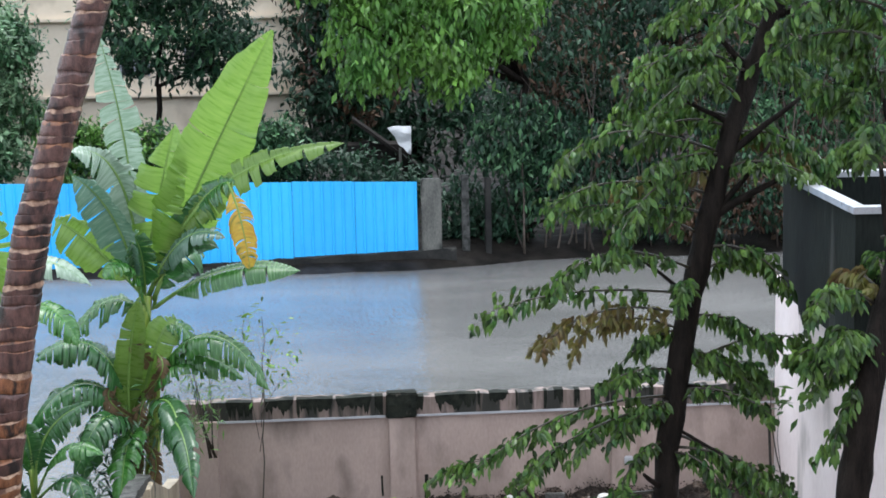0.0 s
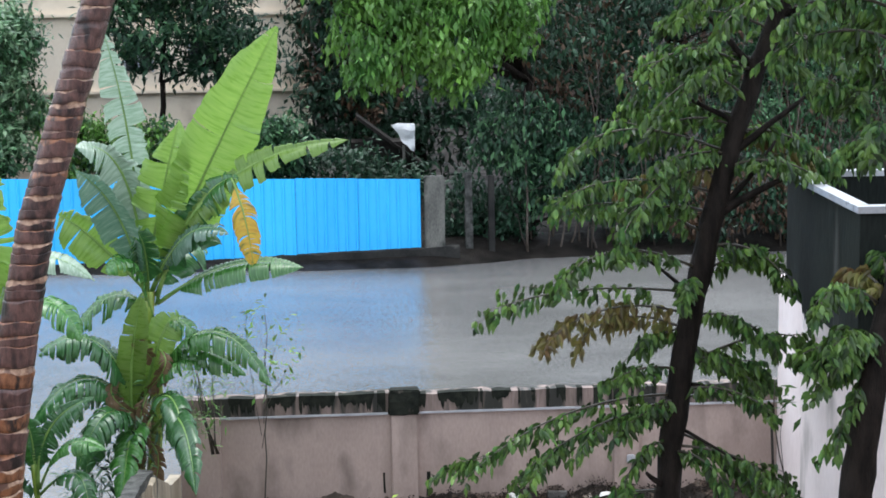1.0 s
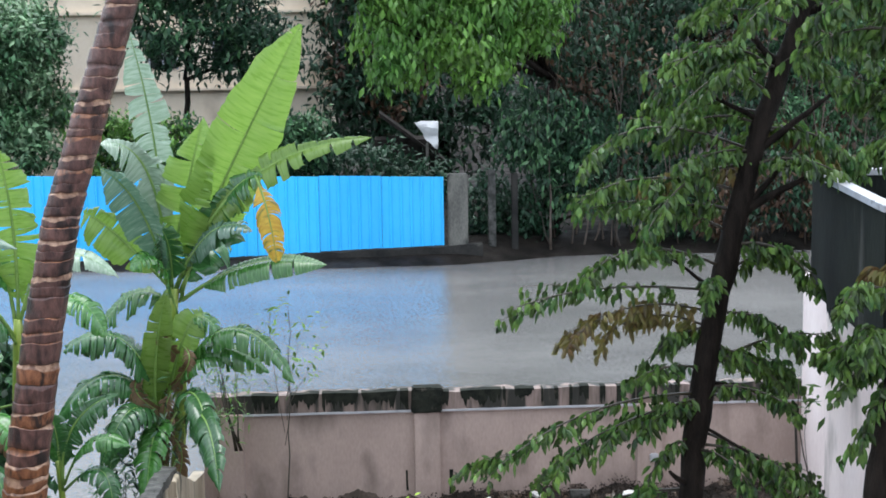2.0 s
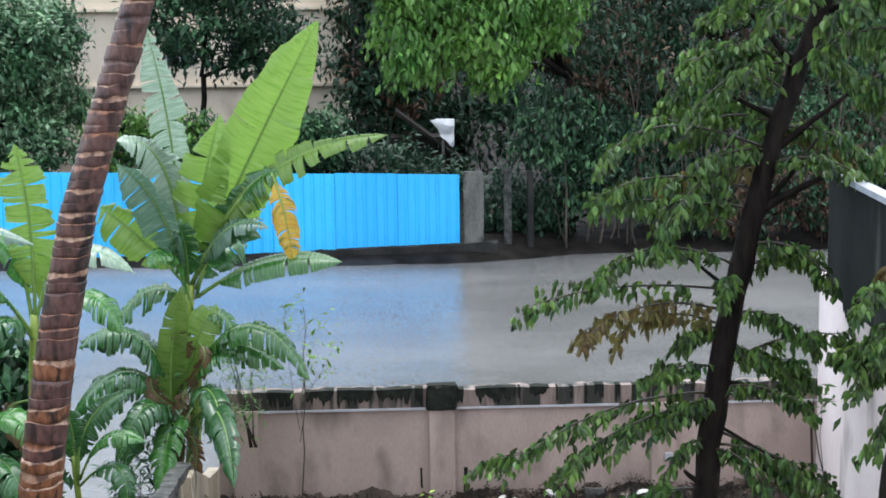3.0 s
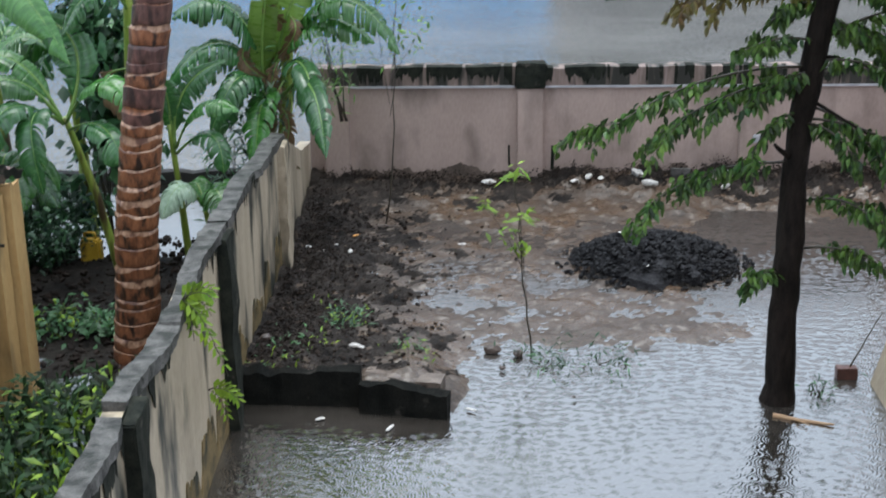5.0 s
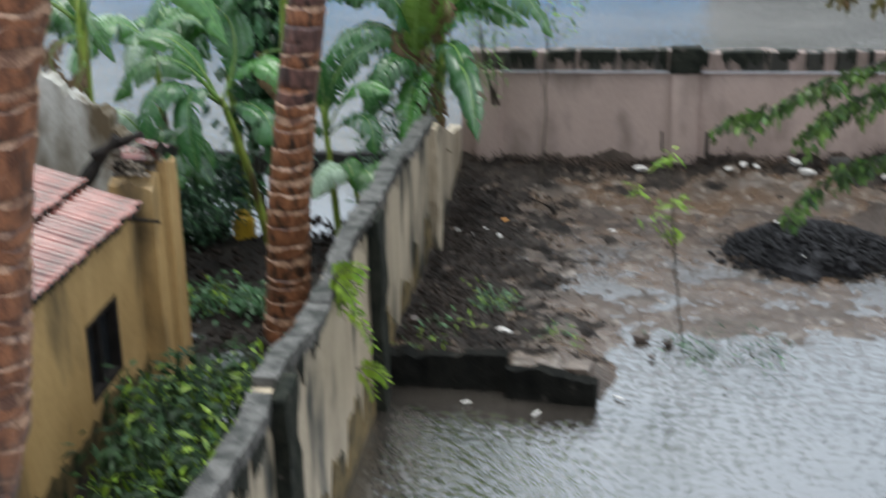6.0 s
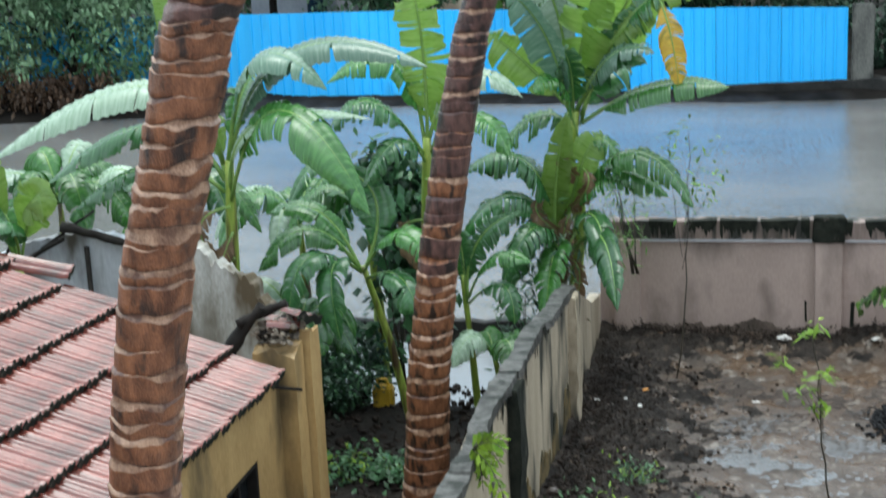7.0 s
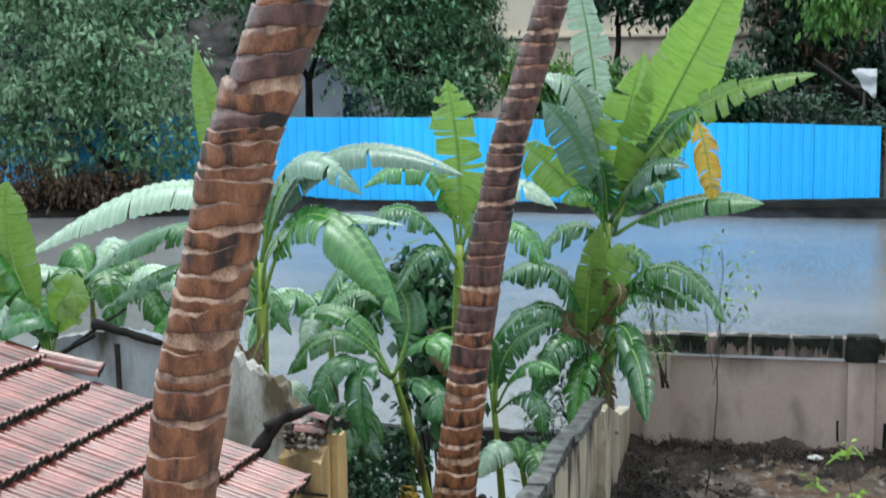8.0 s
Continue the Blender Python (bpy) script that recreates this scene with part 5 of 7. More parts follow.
def palm(pts, r_of, label, seed, gap, shaded_from=99):
    ob = empty("coconut_palm", pts[0])
    tagged(ob, label, "palm trunk", "coconut palms")
    rng = random.Random(seed)
    P = [Vector(p) for p in pts]

    def at(z):
        for a, b in zip(P, P[1:]):
            if z <= b.z:
                break
        s = (z - a.z) / (b.z - a.z)
        return a.lerp(b, s)

    bm = bmesh.new()
    z, rings, sides = P[0].z, [], 48
    k = 0
    while z < P[-1].z:
        h = gap * rng.choice((0.6, 0.8, 0.9, 1.0, 1.1, 1.3)) * (1 - 0.3 * ramp(z, 4.6, 6.2))
        lean = rng.uniform(-0.2, 0.2)
        ph = rng.uniform(0, 6.28)
        wide = rng.choice((0.05, 0.12, 0.25, 0.4, 0.6))
        # collars above this height take the bark with shadow painted in
        wet = z > shaded_from + rng.uniform(-0.7, 0.7)
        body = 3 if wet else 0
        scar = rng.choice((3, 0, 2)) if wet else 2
        flare = rng.uniform(0.7, 1.3)
        # groove, undercut, body swelling upwards, lip, pale scar sloping back in
        for j, mi in enumerate((1, body, body, body, scar, scar)):
            ring = []
            for i in range(sides):
                a = math.tau * i / sides
                q = Vector((math.cos(a), math.sin(a), 0))
                v = 0.5 + 0.75 * noise.noise(q * 1.2 + Vector((k * 1.9, 0, 3))) + 0.2 * noise.noise(q * 5 + Vector((k * 1.9, 0, 9)))
                lip = 0.97 - wide * max(0.04, min(1.0, v))
                fz = (0.0, 0.05, 0.3, lip - 0.02, lip, 0.985)[j]
                fr = (0.962, 0.992, 1.0, 1.03, 1.03, 0.968)[j]
                zz = z + h * fz
                c, r = at(zz), r_of(zz)
                rr = r * (1 + (fr - 1) * flare) * (1 + 0.02 * noise.noise(q * 2.2 + Vector((0, 0, zz * 9))) + 0.014 * noise.noise(q * 7 + Vector((0, 0, zz * 30))))
                dz = lean * r * math.sin(a + ph) * 0.8 + 0.02 * noise.noise(q * 1.8 + Vector((k * 3.3, 0, 0)))
                ring.append(bm.verts.new(c + q * rr + Vector((0, 0, dz))))
            rings.append((ring, mi))
        z += h
        k += 1
    for (a, mi), (b, mj) in zip(rings, rings[1:]):
        for i in range(sides):
            f = bm.faces.new((a[i], a[(i + 1) % sides], b[(i + 1) % sides], b[i]))
            f.material_index = mi
            f.smooth = True
    under(link("trunk", bm, [M_PALM, M_PALM_DARK, M_PALM_PALE, M_PALM_SHADED]), ob)
    bm = bmesh.new()
    for i in range(26):
        a = math.tau * i / 26
        q = P[0] + Vector((math.cos(a), math.sin(a), 0)) * r_of(P[0].z) * 0.9
        limb(bm, q + Vector((0, 0, 0.12)), q + Vector((math.cos(a) * 0.22, math.sin(a) * 0.22, -0.25)), 0.02, 0.01, i, 0.1, 4, 5)
    under(link("root_mass", bm, M_PALM_DARK, None, "fringe of dark roots"), ob)
    return ob


palm([(-3.75, 5.1, -0.2), (-3.1, 5.1, 1.9), (-2.64, 5.1, 3.6), (-2.53, 5.1, 4.46), (-2.44, 5.1, 4.96), (-2.32, 5.1, 5.4), (-2.21, 5.1, 5.83), (-2.01, 5.1, 6.3), (-1.55, 5.1, 7.3), (-1.0, 5.1, 8.4)],
     lambda z: 0.142 + 0.05 * max(0, (1.2 - z)), "leaning coconut palm trunk with rust-brown ring scars", 1, 0.105, 6.1)
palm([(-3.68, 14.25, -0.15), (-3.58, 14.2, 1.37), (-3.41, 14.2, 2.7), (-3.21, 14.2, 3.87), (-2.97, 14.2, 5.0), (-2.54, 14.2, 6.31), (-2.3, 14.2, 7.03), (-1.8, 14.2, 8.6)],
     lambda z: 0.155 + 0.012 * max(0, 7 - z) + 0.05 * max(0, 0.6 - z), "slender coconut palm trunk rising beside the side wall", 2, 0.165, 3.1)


# ---- trees in the yard, with pinnate drooping sprays ----
spray_rng = random.Random(21)


def spray(tree_ob, base, ctrl, tip, n, material, s):
    """A drooping compound leaf: a thin twig with hanging pointed leaflets along it."""
    rng = spray_rng
    a, b, c = Vector(base), Vector(ctrl), Vector(tip)
    bm = bmesh.new()
    b = b + Vector((rng.uniform(-0.12, 0.12), rng.uniform(-0.15, 0.15), rng.uniform(-0.1, 0.1)))
    tube(bm, [bez(a, b, c, i / 10) for i in range(11)], [0.014 * (1 - i / 10.5) + 0.002 for i in range(11)], 5, 1)

    def leaflet(p, d, L, w):
        d = d.normalized()
        sd = d.cross(Vector((rng.uniform(-0.6, 0.6), -1, rng.uniform(-0.5, 0.5)))).normalized()
        nn = sd.cross(d)
        rows = []
        for t, k in ((0.0, 0.12), (0.25, 0.8), (0.55, 1.0), (0.82, 0.55)):
            m = p + d * (L * t) - Vector((0, 0, L * 0.25 * t * t))
            rows.append([bm.verts.new(m + sd * w * k - nn * w * 0.3 * k), bm.verts.new(m), bm.verts.new(m - sd * w * k - nn * w * 0.3 * k)])
        e = bm.verts.new(p + d * L - Vector((0, 0, L * 0.3)))
        for r0, r1 in zip(rows, rows[1:]):
            bm.faces.new((r0[0], r0[1], r1[1], r1[0]))
            bm.faces.new((r0[1], r0[2], r1[2], r1[1]))
        bm.faces.new((rows[-1][0], rows[-1][1], e))
        bm.faces.new((rows[-1][1], rows[-1][2], e))

    def run(a, b, c, n, big):
        for i in range(n):
            t = 0.12 + 0.88 * (i + rng.random() * 0.9) / n
            if noise.noise(Vector((i * 0.31, a.x * 9, a.z * 7))) > 0.3:
                continue
            p = bez(a, b, c, min(t, 1))
            d = ((b - a) * (1 - t) + (c - b) * t).normalized()
            for k in (-1, 1) if rng.random() < 0.85 else (rng.choice((-1, 1)),):
                out = Vector((0, 0, 1)).cross(d).normalized() * k
                q = d * rng.uniform(-0.2, 0.7) + out * rng.uniform(0.0, 0.9) + Vector((rng.uniform(-0.35, 0.35), 0, rng.uniform(-1.2, -0.1)))
                leaflet(p + Vector((rng.uniform(-0.03, 0.03), rng.uniform(-0.05, 0.05), rng.uniform(-0.07, 0.04))), q, rng.uniform(0.07, 0.135) * s * big * (1 if t < 0.85 else 0.7), rng.uniform(0.016, 0.03) * s * big)

    run(a, b, c, int(n * 2.3), 1.0)
    for _ in range(rng.randint(2, 4)):
        t = rng.uniform(0.3, 0.85)
        p = bez(a, b, c, t)
        d = ((b - a) * (1 - t) + (c - b) * t).normalized()
        e = p + (d + Vector((rng.uniform(-0.4, 0.4), rng.uniform(-1, 1), rng.uniform(-0.5, 0.15)))).normalized() * (c - a).length * rng.uniform(0.2, 0.38)
        m = (p + e) / 2 + Vector((0, 0, 0.06))
        tube(bm, [bez(p, m, e, i / 5) for i in range(6)], [0.005 - 0.0006 * i for i in range(6)], 4, 1)
        run(p, m, e, int(n * 0.8), 0.9)
    ob = link("leaf_spray", bm, [material, M_TWIG])
    tagged(ob, kind="stuff")
    return under(ob, tree_ob)


yard_tree = empty("yard_tree", (2.92, 13.2, -0.1))
tagged(yard_tree, "dark wet tree with drooping green sprays standing in the yard", "tree", "yard trees")
bm = bmesh.new()
tr = [(2.9, 13.2, -0.25), (2.93, 13.2, 0.1), (2.9, 13.2, 0.9), (2.93, 13.2, 1.5), (2.94, 13.25, 2.2), (2.96, 13.3, 2.75), (3.15, 13.3, 4.04), (3.33, 13.3, 4.88), (3.54, 13.3, 5.66), (3.75, 13.3, 6.3), (3.98, 13.3, 6.88), (4.3, 13.3, 8.0)]
pts = []
for a, b in zip(tr, tr[1:]):
    for k in range(4):
        q = Vector(a).lerp(Vector(b), k / 4)
        pts.append(q + Vector((0.018 * noise.noise(q * 4), 0.018 * noise.noise(q * 4 + Vector((9, 0, 0))), 0)))
pts.append(Vector(tr[-1]))
rings = tube(bm, pts, [0.155 - 0.085 * i / (len(pts) - 1) + (0.05 * (1 - i / 4) if i < 4 else 0) for i in range(len(pts))], 14)
for ring in rings:
    for v in ring:
        v.co += noise.noise_vector(v.co * 6) * 0.022
under(link("trunk", bm, M_BARK), yard_tree)
for i, (a, c, r) in enumerate((((3.5, 13.3, 5.5), (4.15, 13.1, 6.05), 0.045), ((3.36, 13.3, 4.95), (4.0, 13.0, 5.35), 0.05), ((3.4, 13.3, 5.0), (3.9, 13.2, 5.65), 0.035), ((3.75, 13.3, 6.25), (3.2, 13.4, 6.9), 0.04),
                               ((3.95, 13.3, 6.8), (4.9, 13.2, 7.0), 0.05), ((3.2, 13.3, 4.2), (2.7, 13.1, 4.6), 0.025), ((2.95, 13.25, 2.4), (2.7, 13.1, 2.6), 0.04), ((3.6, 13.3, 5.8), (3.0, 13.2, 6.1), 0.03), ((3.05, 13.3, 3.4), (3.6, 13.0, 3.3), 0.02), ((3.0, 13.3, 3.0), (3.9, 12.9, 2.5), 0.018))):
    bm = bmesh.new()
    limb(bm, a, c, r, r * 0.4, 60 + i, 0.12, 7, 7)
    under(link("branch", bm, M_BARK), yard_tree)
edge_tree = empty("edge_tree", (3.85, 11.0, -0.1))
tagged(edge_tree, "dark tree trunk beside the white annex", "tree", "yard trees")
bm = bmesh.new()
tr = [(3.84, 10.95, -0.3), (3.86, 10.95, 1.5), (3.92, 10.95, 3.02), (4.0, 10.95, 3.7), (4.12, 10.95, 4.3), (4.27, 10.95, 4.9), (4.42, 10.95, 5.8), (4.55, 10.95, 6.7), (4.7, 10.95, 8.0)]
pts = [Vector(a).lerp(Vector(b), k / 4) for a, b in zip(tr, tr[1:]) for k in range(4)] + [Vector(tr[-1])]
rings = tube(bm, pts, [0.15 - 0.08 * i / (len(pts) - 1) for i in range(len(pts))], 14)
for ring in rings:
    for v in ring:
        v.co += noise.noise_vector(v.co * 6) * 0.02
under(link("trunk", bm, M_BARK), edge_tree)
for i, (a, c, r) in enumerate((((4.05, 10.95, 3.95), (4.1, 11.0, 4.5), 0.03), ((4.2, 10.95, 4.6), (4.12, 11.0, 5.56), 0.035), ((4.35, 10.95, 5.3), (4.14, 11.0, 6.1), 0.04), ((4.45, 10.95, 6.0), (4.18, 11.0, 7.6), 0.05))):
    bm = bmesh.new()
    limb(bm, a, c, r, r * 0.5, 80 + i, 0.1, 7, 7)
    under(link("branch", bm, M_BARK), edge_tree)
spray(yard_tree, (3.19, 13.30, 4.25), (1.98, 13.10, 4.43), (1.11, 12.90, 4.15), 26, SPRAY, 1.0)
spray(yard_tree, (3.04, 13.30, 3.29), (1.74, 12.95, 3.42), (0.91, 12.60, 2.69), 28, SPRAY, 1.0)
spray(yard_tree, (3.23, 13.30, 3.28), (2.07, 13.10, 3.21), (1.41, 12.90, 2.59), 24, SPRAY, 1.0)
spray(yard_tree, (3.40, 13.30, 5.17), (2.40, 13.10, 5.60), (1.81, 12.90, 5.12), 24, SPRAY, 1.0)
spray(yard_tree, (3.46, 13.30, 5.56), (2.33, 13.25, 6.05), (1.95, 13.20, 5.43), 24, SPRAY, 1.0)
spray(yard_tree, (3.31, 13.30, 4.78), (2.46, 13.15, 5.34), (1.79, 13.00, 5.01), 24, SPRAY, 1.0)
spray(yard_tree, (3.25, 13.30, 4.46), (2.38, 13.00, 5.05), (1.86, 12.70, 4.49), 24, SPRAY, 1.0)
spray(yard_tree, (3.15, 13.30, 4.04), (2.41, 13.15, 4.41), (1.70, 13.00, 3.84), 24, SPRAY_DRY, 1.0)
spray(yard_tree, (3.15, 13.30, 3.88), (2.49, 13.35, 4.27), (2.07, 13.40, 3.79), 20, SPRAY_DRY, 1.0)
spray(yard_tree, (3.07, 13.30, 3.51), (2.59, 13.05, 3.79), (2.22, 12.80, 3.49), 18, SPRAY, 1.0)
spray(yard_tree, (3.20, 13.30, 4.04), (3.72, 13.15, 4.15), (4.08, 13.00, 3.59), 22, SPRAY, 1.0)
spray(yard_tree, (3.07, 13.30, 3.34), (3.52, 13.00, 3.45), (3.82, 12.70, 3.19), 24, SPRAY, 1.0)
spray(yard_tree, (3.00, 13.30, 2.80), (3.59, 13.05, 2.85), (3.96, 12.80, 2.43), 22, SPRAY, 1.0)
spray(yard_tree, (3.20, 13.30, 3.61), (3.86, 13.45, 3.99), (4.38, 13.60, 3.67), 22, SPRAY, 1.0)
spray(yard_tree, (3.70, 13.30, 6.28), (3.04, 13.15, 6.75), (2.59, 13.00, 6.20), 24, SPRAY, 1.0)
spray(yard_tree, (3.75, 13.30, 6.28), (3.11, 13.05, 6.49), (2.60, 12.80, 5.86), 24, SPRAY, 1.0)
spray(yard_tree, (3.91, 13.30, 6.63), (3.34, 13.35, 7.10), (2.78, 13.40, 6.65), 24, SPRAY, 1.0)
spray(yard_tree, (3.98, 13.30, 6.83), (4.48, 13.15, 6.97), (4.88, 13.00, 6.56), 22, SPRAY, 1.0)
spray(yard_tree, (3.60, 13.30, 5.76), (3.09, 13.40, 5.98), (2.64, 13.50, 5.57), 22, SPRAY, 1.0)
spray(yard_tree, (2.96, 13.30, 2.75), (3.22, 13.05, 2.75), (3.42, 12.80, 2.42), 16, SPRAY, 1.0)
spray(yard_tree, (2.99, 13.30, 2.86), (2.65, 13.10, 2.82), (2.40, 12.90, 2.35), 16, SPRAY, 1.0)
spray(yard_tree, (3.28, 13.30, 4.67), (3.74, 13.05, 4.80), (3.98, 12.80, 4.31), 22, SPRAY, 1.0)
spray(yard_tree, (3.33, 13.30, 4.99), (2.91, 13.30, 5.26), (2.49, 13.30, 4.80), 22, SPRAY, 1.0)
spray(yard_tree, (3.96, 13.30, 6.83), (3.49, 12.95, 7.22), (2.86, 12.60, 7.02), 22, SPRAY, 1.0)
spray(yard_tree, (4.01, 13.30, 6.93), (3.63, 12.90, 7.12), (3.18, 12.50, 6.63), 20, SPRAY, 1.0)
spray(yard_tree, (3.12, 13.30, 3.72), (3.52, 13.20, 3.83), (3.77, 13.10, 3.36), 20, SPRAY, 1.0)
spray(yard_tree, (3.33, 13.30, 5.41), (2.73, 12.95, 5.30), (2.31, 12.60, 4.69), 22, SPRAY, 1.0)
spray(yard_tree, (2.94, 13.30, 1.13), (2.68, 13.10, 1.53), (2.45, 12.90, 1.20), 14, SPRAY, 1.0)
spray(yard_tree, (3.00, 13.30, 2.36), (1.88, 12.95, 2.48), (1.28, 12.60, 1.94), 24, SPRAY, 1.0)
spray(yard_tree, (3.08, 13.30, 1.51), (3.44, 13.15, 1.62), (3.85, 13.00, 1.38), 16, SPRAY, 1.0)
spray(yard_tree, (3.07, 13.30, 2.91), (3.43, 13.05, 2.92), (3.88, 12.80, 2.23), 20, SPRAY, 1.0)
spray(yard_tree, (3.00, 13.30, 1.97), (3.41, 12.95, 2.19), (3.71, 12.60, 1.80), 18, SPRAY, 1.0)
spray(edge_tree, (4.10, 11.00, 4.50), (3.71, 10.80, 4.86), (3.47, 10.60, 4.51), 22, SPRAY, 1.0)
spray(edge_tree, (4.12, 11.00, 5.56), (3.85, 11.00, 6.21), (3.49, 11.00, 6.26), 24, SPRAY, 1.0)
spray(edge_tree, (4.14, 11.00, 5.78), (3.88, 10.85, 6.00), (3.62, 10.70, 5.64), 22, SPRAY, 1.0)
spray(edge_tree, (4.12, 11.00, 4.24), (3.86, 10.85, 4.45), (3.68, 10.70, 4.13), 20, SPRAY, 1.0)
spray(edge_tree, (4.13, 11.00, 6.08), (3.97, 11.00, 6.59), (3.75, 11.00, 6.51), 20, SPRAY, 1.0)
spray(edge_tree, (4.08, 11.00, 4.06), (3.85, 10.90, 3.82), (3.68, 10.80, 3.40), 14, SPRAY, 1.0)
spray(edge_tree, (4.08, 11.00, 3.97), (3.59, 10.95, 4.26), (3.40, 10.90, 4.10), 22, SPRAY, 1.0)
spray(edge_tree, (4.13, 11.00, 5.03), (4.27, 10.90, 5.22), (4.41, 10.80, 4.79), 20, SPRAY, 1.0)
spray(edge_tree, (4.15, 11.00, 4.59), (4.41, 10.90, 4.69), (4.51, 10.80, 4.26), 20, SPRAY, 1.0)
# more drooping sprays fill the crowns of the two yard trees
def random_sprays(tree_ob, spine, count, seed, reach):
    r = random.Random(seed)
    for i in range(count):
        a = Vector(spine[0]).lerp(Vector(spine[1]), r.random())
        ang = r.uniform(0, math.tau)
        L = r.uniform(0.7, 1.0) * reach
        c = a + Vector((math.cos(ang) * L, math.sin(ang) * L * 0.8, r.uniform(-0.45, 0.15)))
        b = (a + c) / 2 + Vector((0, 0, r.uniform(0.15, 0.4)))
        spray(tree_ob, a, b, c, r.randint(18, 26), SPRAY if r.random() < 0.85 else SPRAY_DRY, 1.0)


random_sprays(yard_tree, ((3.4, 13.3, 5.2), (4.2, 13.3, 7.8)), 20, 71, 1.3)
random_sprays(yard_tree, ((3.0, 13.3, 3.0), (3.3, 13.3, 4.9)), 4, 72, 0.9)
random_sprays(yard_tree, ((2.95, 13.3, 2.2), (3.2, 13.3, 4.2)), 3, 74, 1.0)
random_sprays(edge_tree, ((4.15, 11.0, 5.7), (4.2, 11.0, 6.5)), 4, 76, 0.7)
random_sprays(edge_tree, ((4.05, 11.0, 3.9), (4.15, 11.0, 4.75)), 7, 77, 0.75)
random_sprays(edge_tree, ((4.15, 11.0, 6.3), (4.2, 11.0, 7.9)), 20, 73, 1.1)

# ---- tiled house beside the yard ----
house = empty("house", (-7, 10, 0))
tagged(house, "small ochre house with a wet red clay tile roof", "house")


def roof_z(x, y):
    return 1.82 + 0.055 * (12.7 - y) + 0.41 * (-4.72 - x) + 0.02 * math.sin(y * 1.1)


# east wall in four pieces round the window opening
WX0, WX1 = -5.0, -4.8
for y0, y1, z0, z1 in ((6.0, 11.42, -0.4, 1.92), (12.25, 13.0, -0.4, 1.85), (11.42, 12.25, -0.4, 0.45), (11.42, 12.25, 1.22, 1.88)):
    bm = bmesh.new()
    box(bm, (WX0, y0, z0), (WX1, y1, z1))
    bmesh.ops.subdivide_edges(bm, edges=bm.edges[:], cuts=3, use_grid_fill=True)
    for v in bm.verts:
        v.co.x += 0.008 * noise.noise(v.co * 2) if v.co.x > -4.9 else 0
    under(link("wall", bm, M_YELLOW), house)
bm = bmesh.new()
box(bm, (-9.5, 12.75, -0.4), (-5.0, 12.95, 1.9))
under(link("wall", bm, M_YELLOW), house)
# end pier with a broken top, in two leaves with a groove between
for y0, y1, x1, top in ((13.0, 13.28, -4.62, 2.05), (13.31, 13.62, -4.55, 2.12)):
    bm = bmesh.new()
    box(bm, (-5.05, y0, -0.4), (x1, y1, top))
    bmesh.ops.subdivide_edges(bm, edges=bm.edges[:], cuts=7, use_grid_fill=True)
    for v in bm.verts:
        if v.co.z > top - 0.02:
            v.co.z += 0.12 * noise.noise(v.co * 5) + 0.05 * noise.noise(v.co * 15)
        v.co += noise.noise_vector(v.co * 4) * 0.012
    under(link("pier", bm, M_YELLOW, None, "ochre corner pier with a crumbled top"), house)
# algae creeps up the wall's foot
bm = bmesh.new()
n = 120
foot = []
for i in range(n + 1):
    y = 7.0 + 5.95 * i / n
    q = Vector((0, y, 3))
    z = 0.32 + 0.2 * noise.noise(q * 1.3) + 0.12 * noise.noise(q * 5) + 0.06 * noise.noise(q * 17)
    foot.append((bm.verts.new((-4.782, y, -0.3)), bm.verts.new((-4.782, y, max(0.0, z)))))
for a, b in zip(foot, foot[1:]):
    bm.faces.new((a[0], b[0], b[1], a[1]))
bm.normal_update()
bmesh.ops.solidify(bm, geom=bm.faces[:], thickness=0.004)
under(link("algae", bm, M_ALGAE, None, "dark green algae crust"), house)
# window: frame, two shutters' bars and dark pane, set back in the opening
win = under(block("window", (-4.93, 11.44, 0.47), (-4.9, 12.23, 1.2), M_WINDOW, None, "dark window pane", 0.0), house)
for lo, hi in (((-4.9, 11.42, 0.45), (-4.8, 11.47, 1.22)), ((-4.9, 12.2, 0.45), (-4.8, 12.25, 1.22)), ((-4.9, 11.47, 0.45), (-4.8, 12.2, 0.5)), ((-4.9, 11.47, 1.17), (-4.8, 12.2, 1.22)), ((-4.89, 11.82, 0.5), (-4.84, 11.86, 1.17))):
    fr = block("frame", lo, hi, M_DARKWOOD, None, "", 0.004)
    fr.parent = win
    fr.matrix_parent_inverse = Matrix.Translation(house.location).inverted() @ Matrix.Translation(house.location)
# rafters and battens under the tiles
for x in (-4.85, -6.2, -7.6):
    bm = bmesh.new()
    tube(bm, [(x, 6.0, roof_z(x, 6.0) - 0.07), (x, 9.5, roof_z(x, 9.5) - 0.07), (x, 12.95, roof_z(x, 12.95) - 0.07)], [0.035] * 3, 6)
    under(link("batten", bm, M_DARKWOOD), house)
bm = bmesh.new()
tube(bm, [(-5.1, 12.75, 1.8), (-4.5, 12.82, 1.73)], [0.022, 0.018], 6)
under(link("batten", bm, M_DARKWOOD, None, "black stick end"), house)

# one clay tile: two raised ribs, rolled edges and a thick lower lip, black for the shadow and dirt at tile ends
TW, TL = 0.225, 0.66


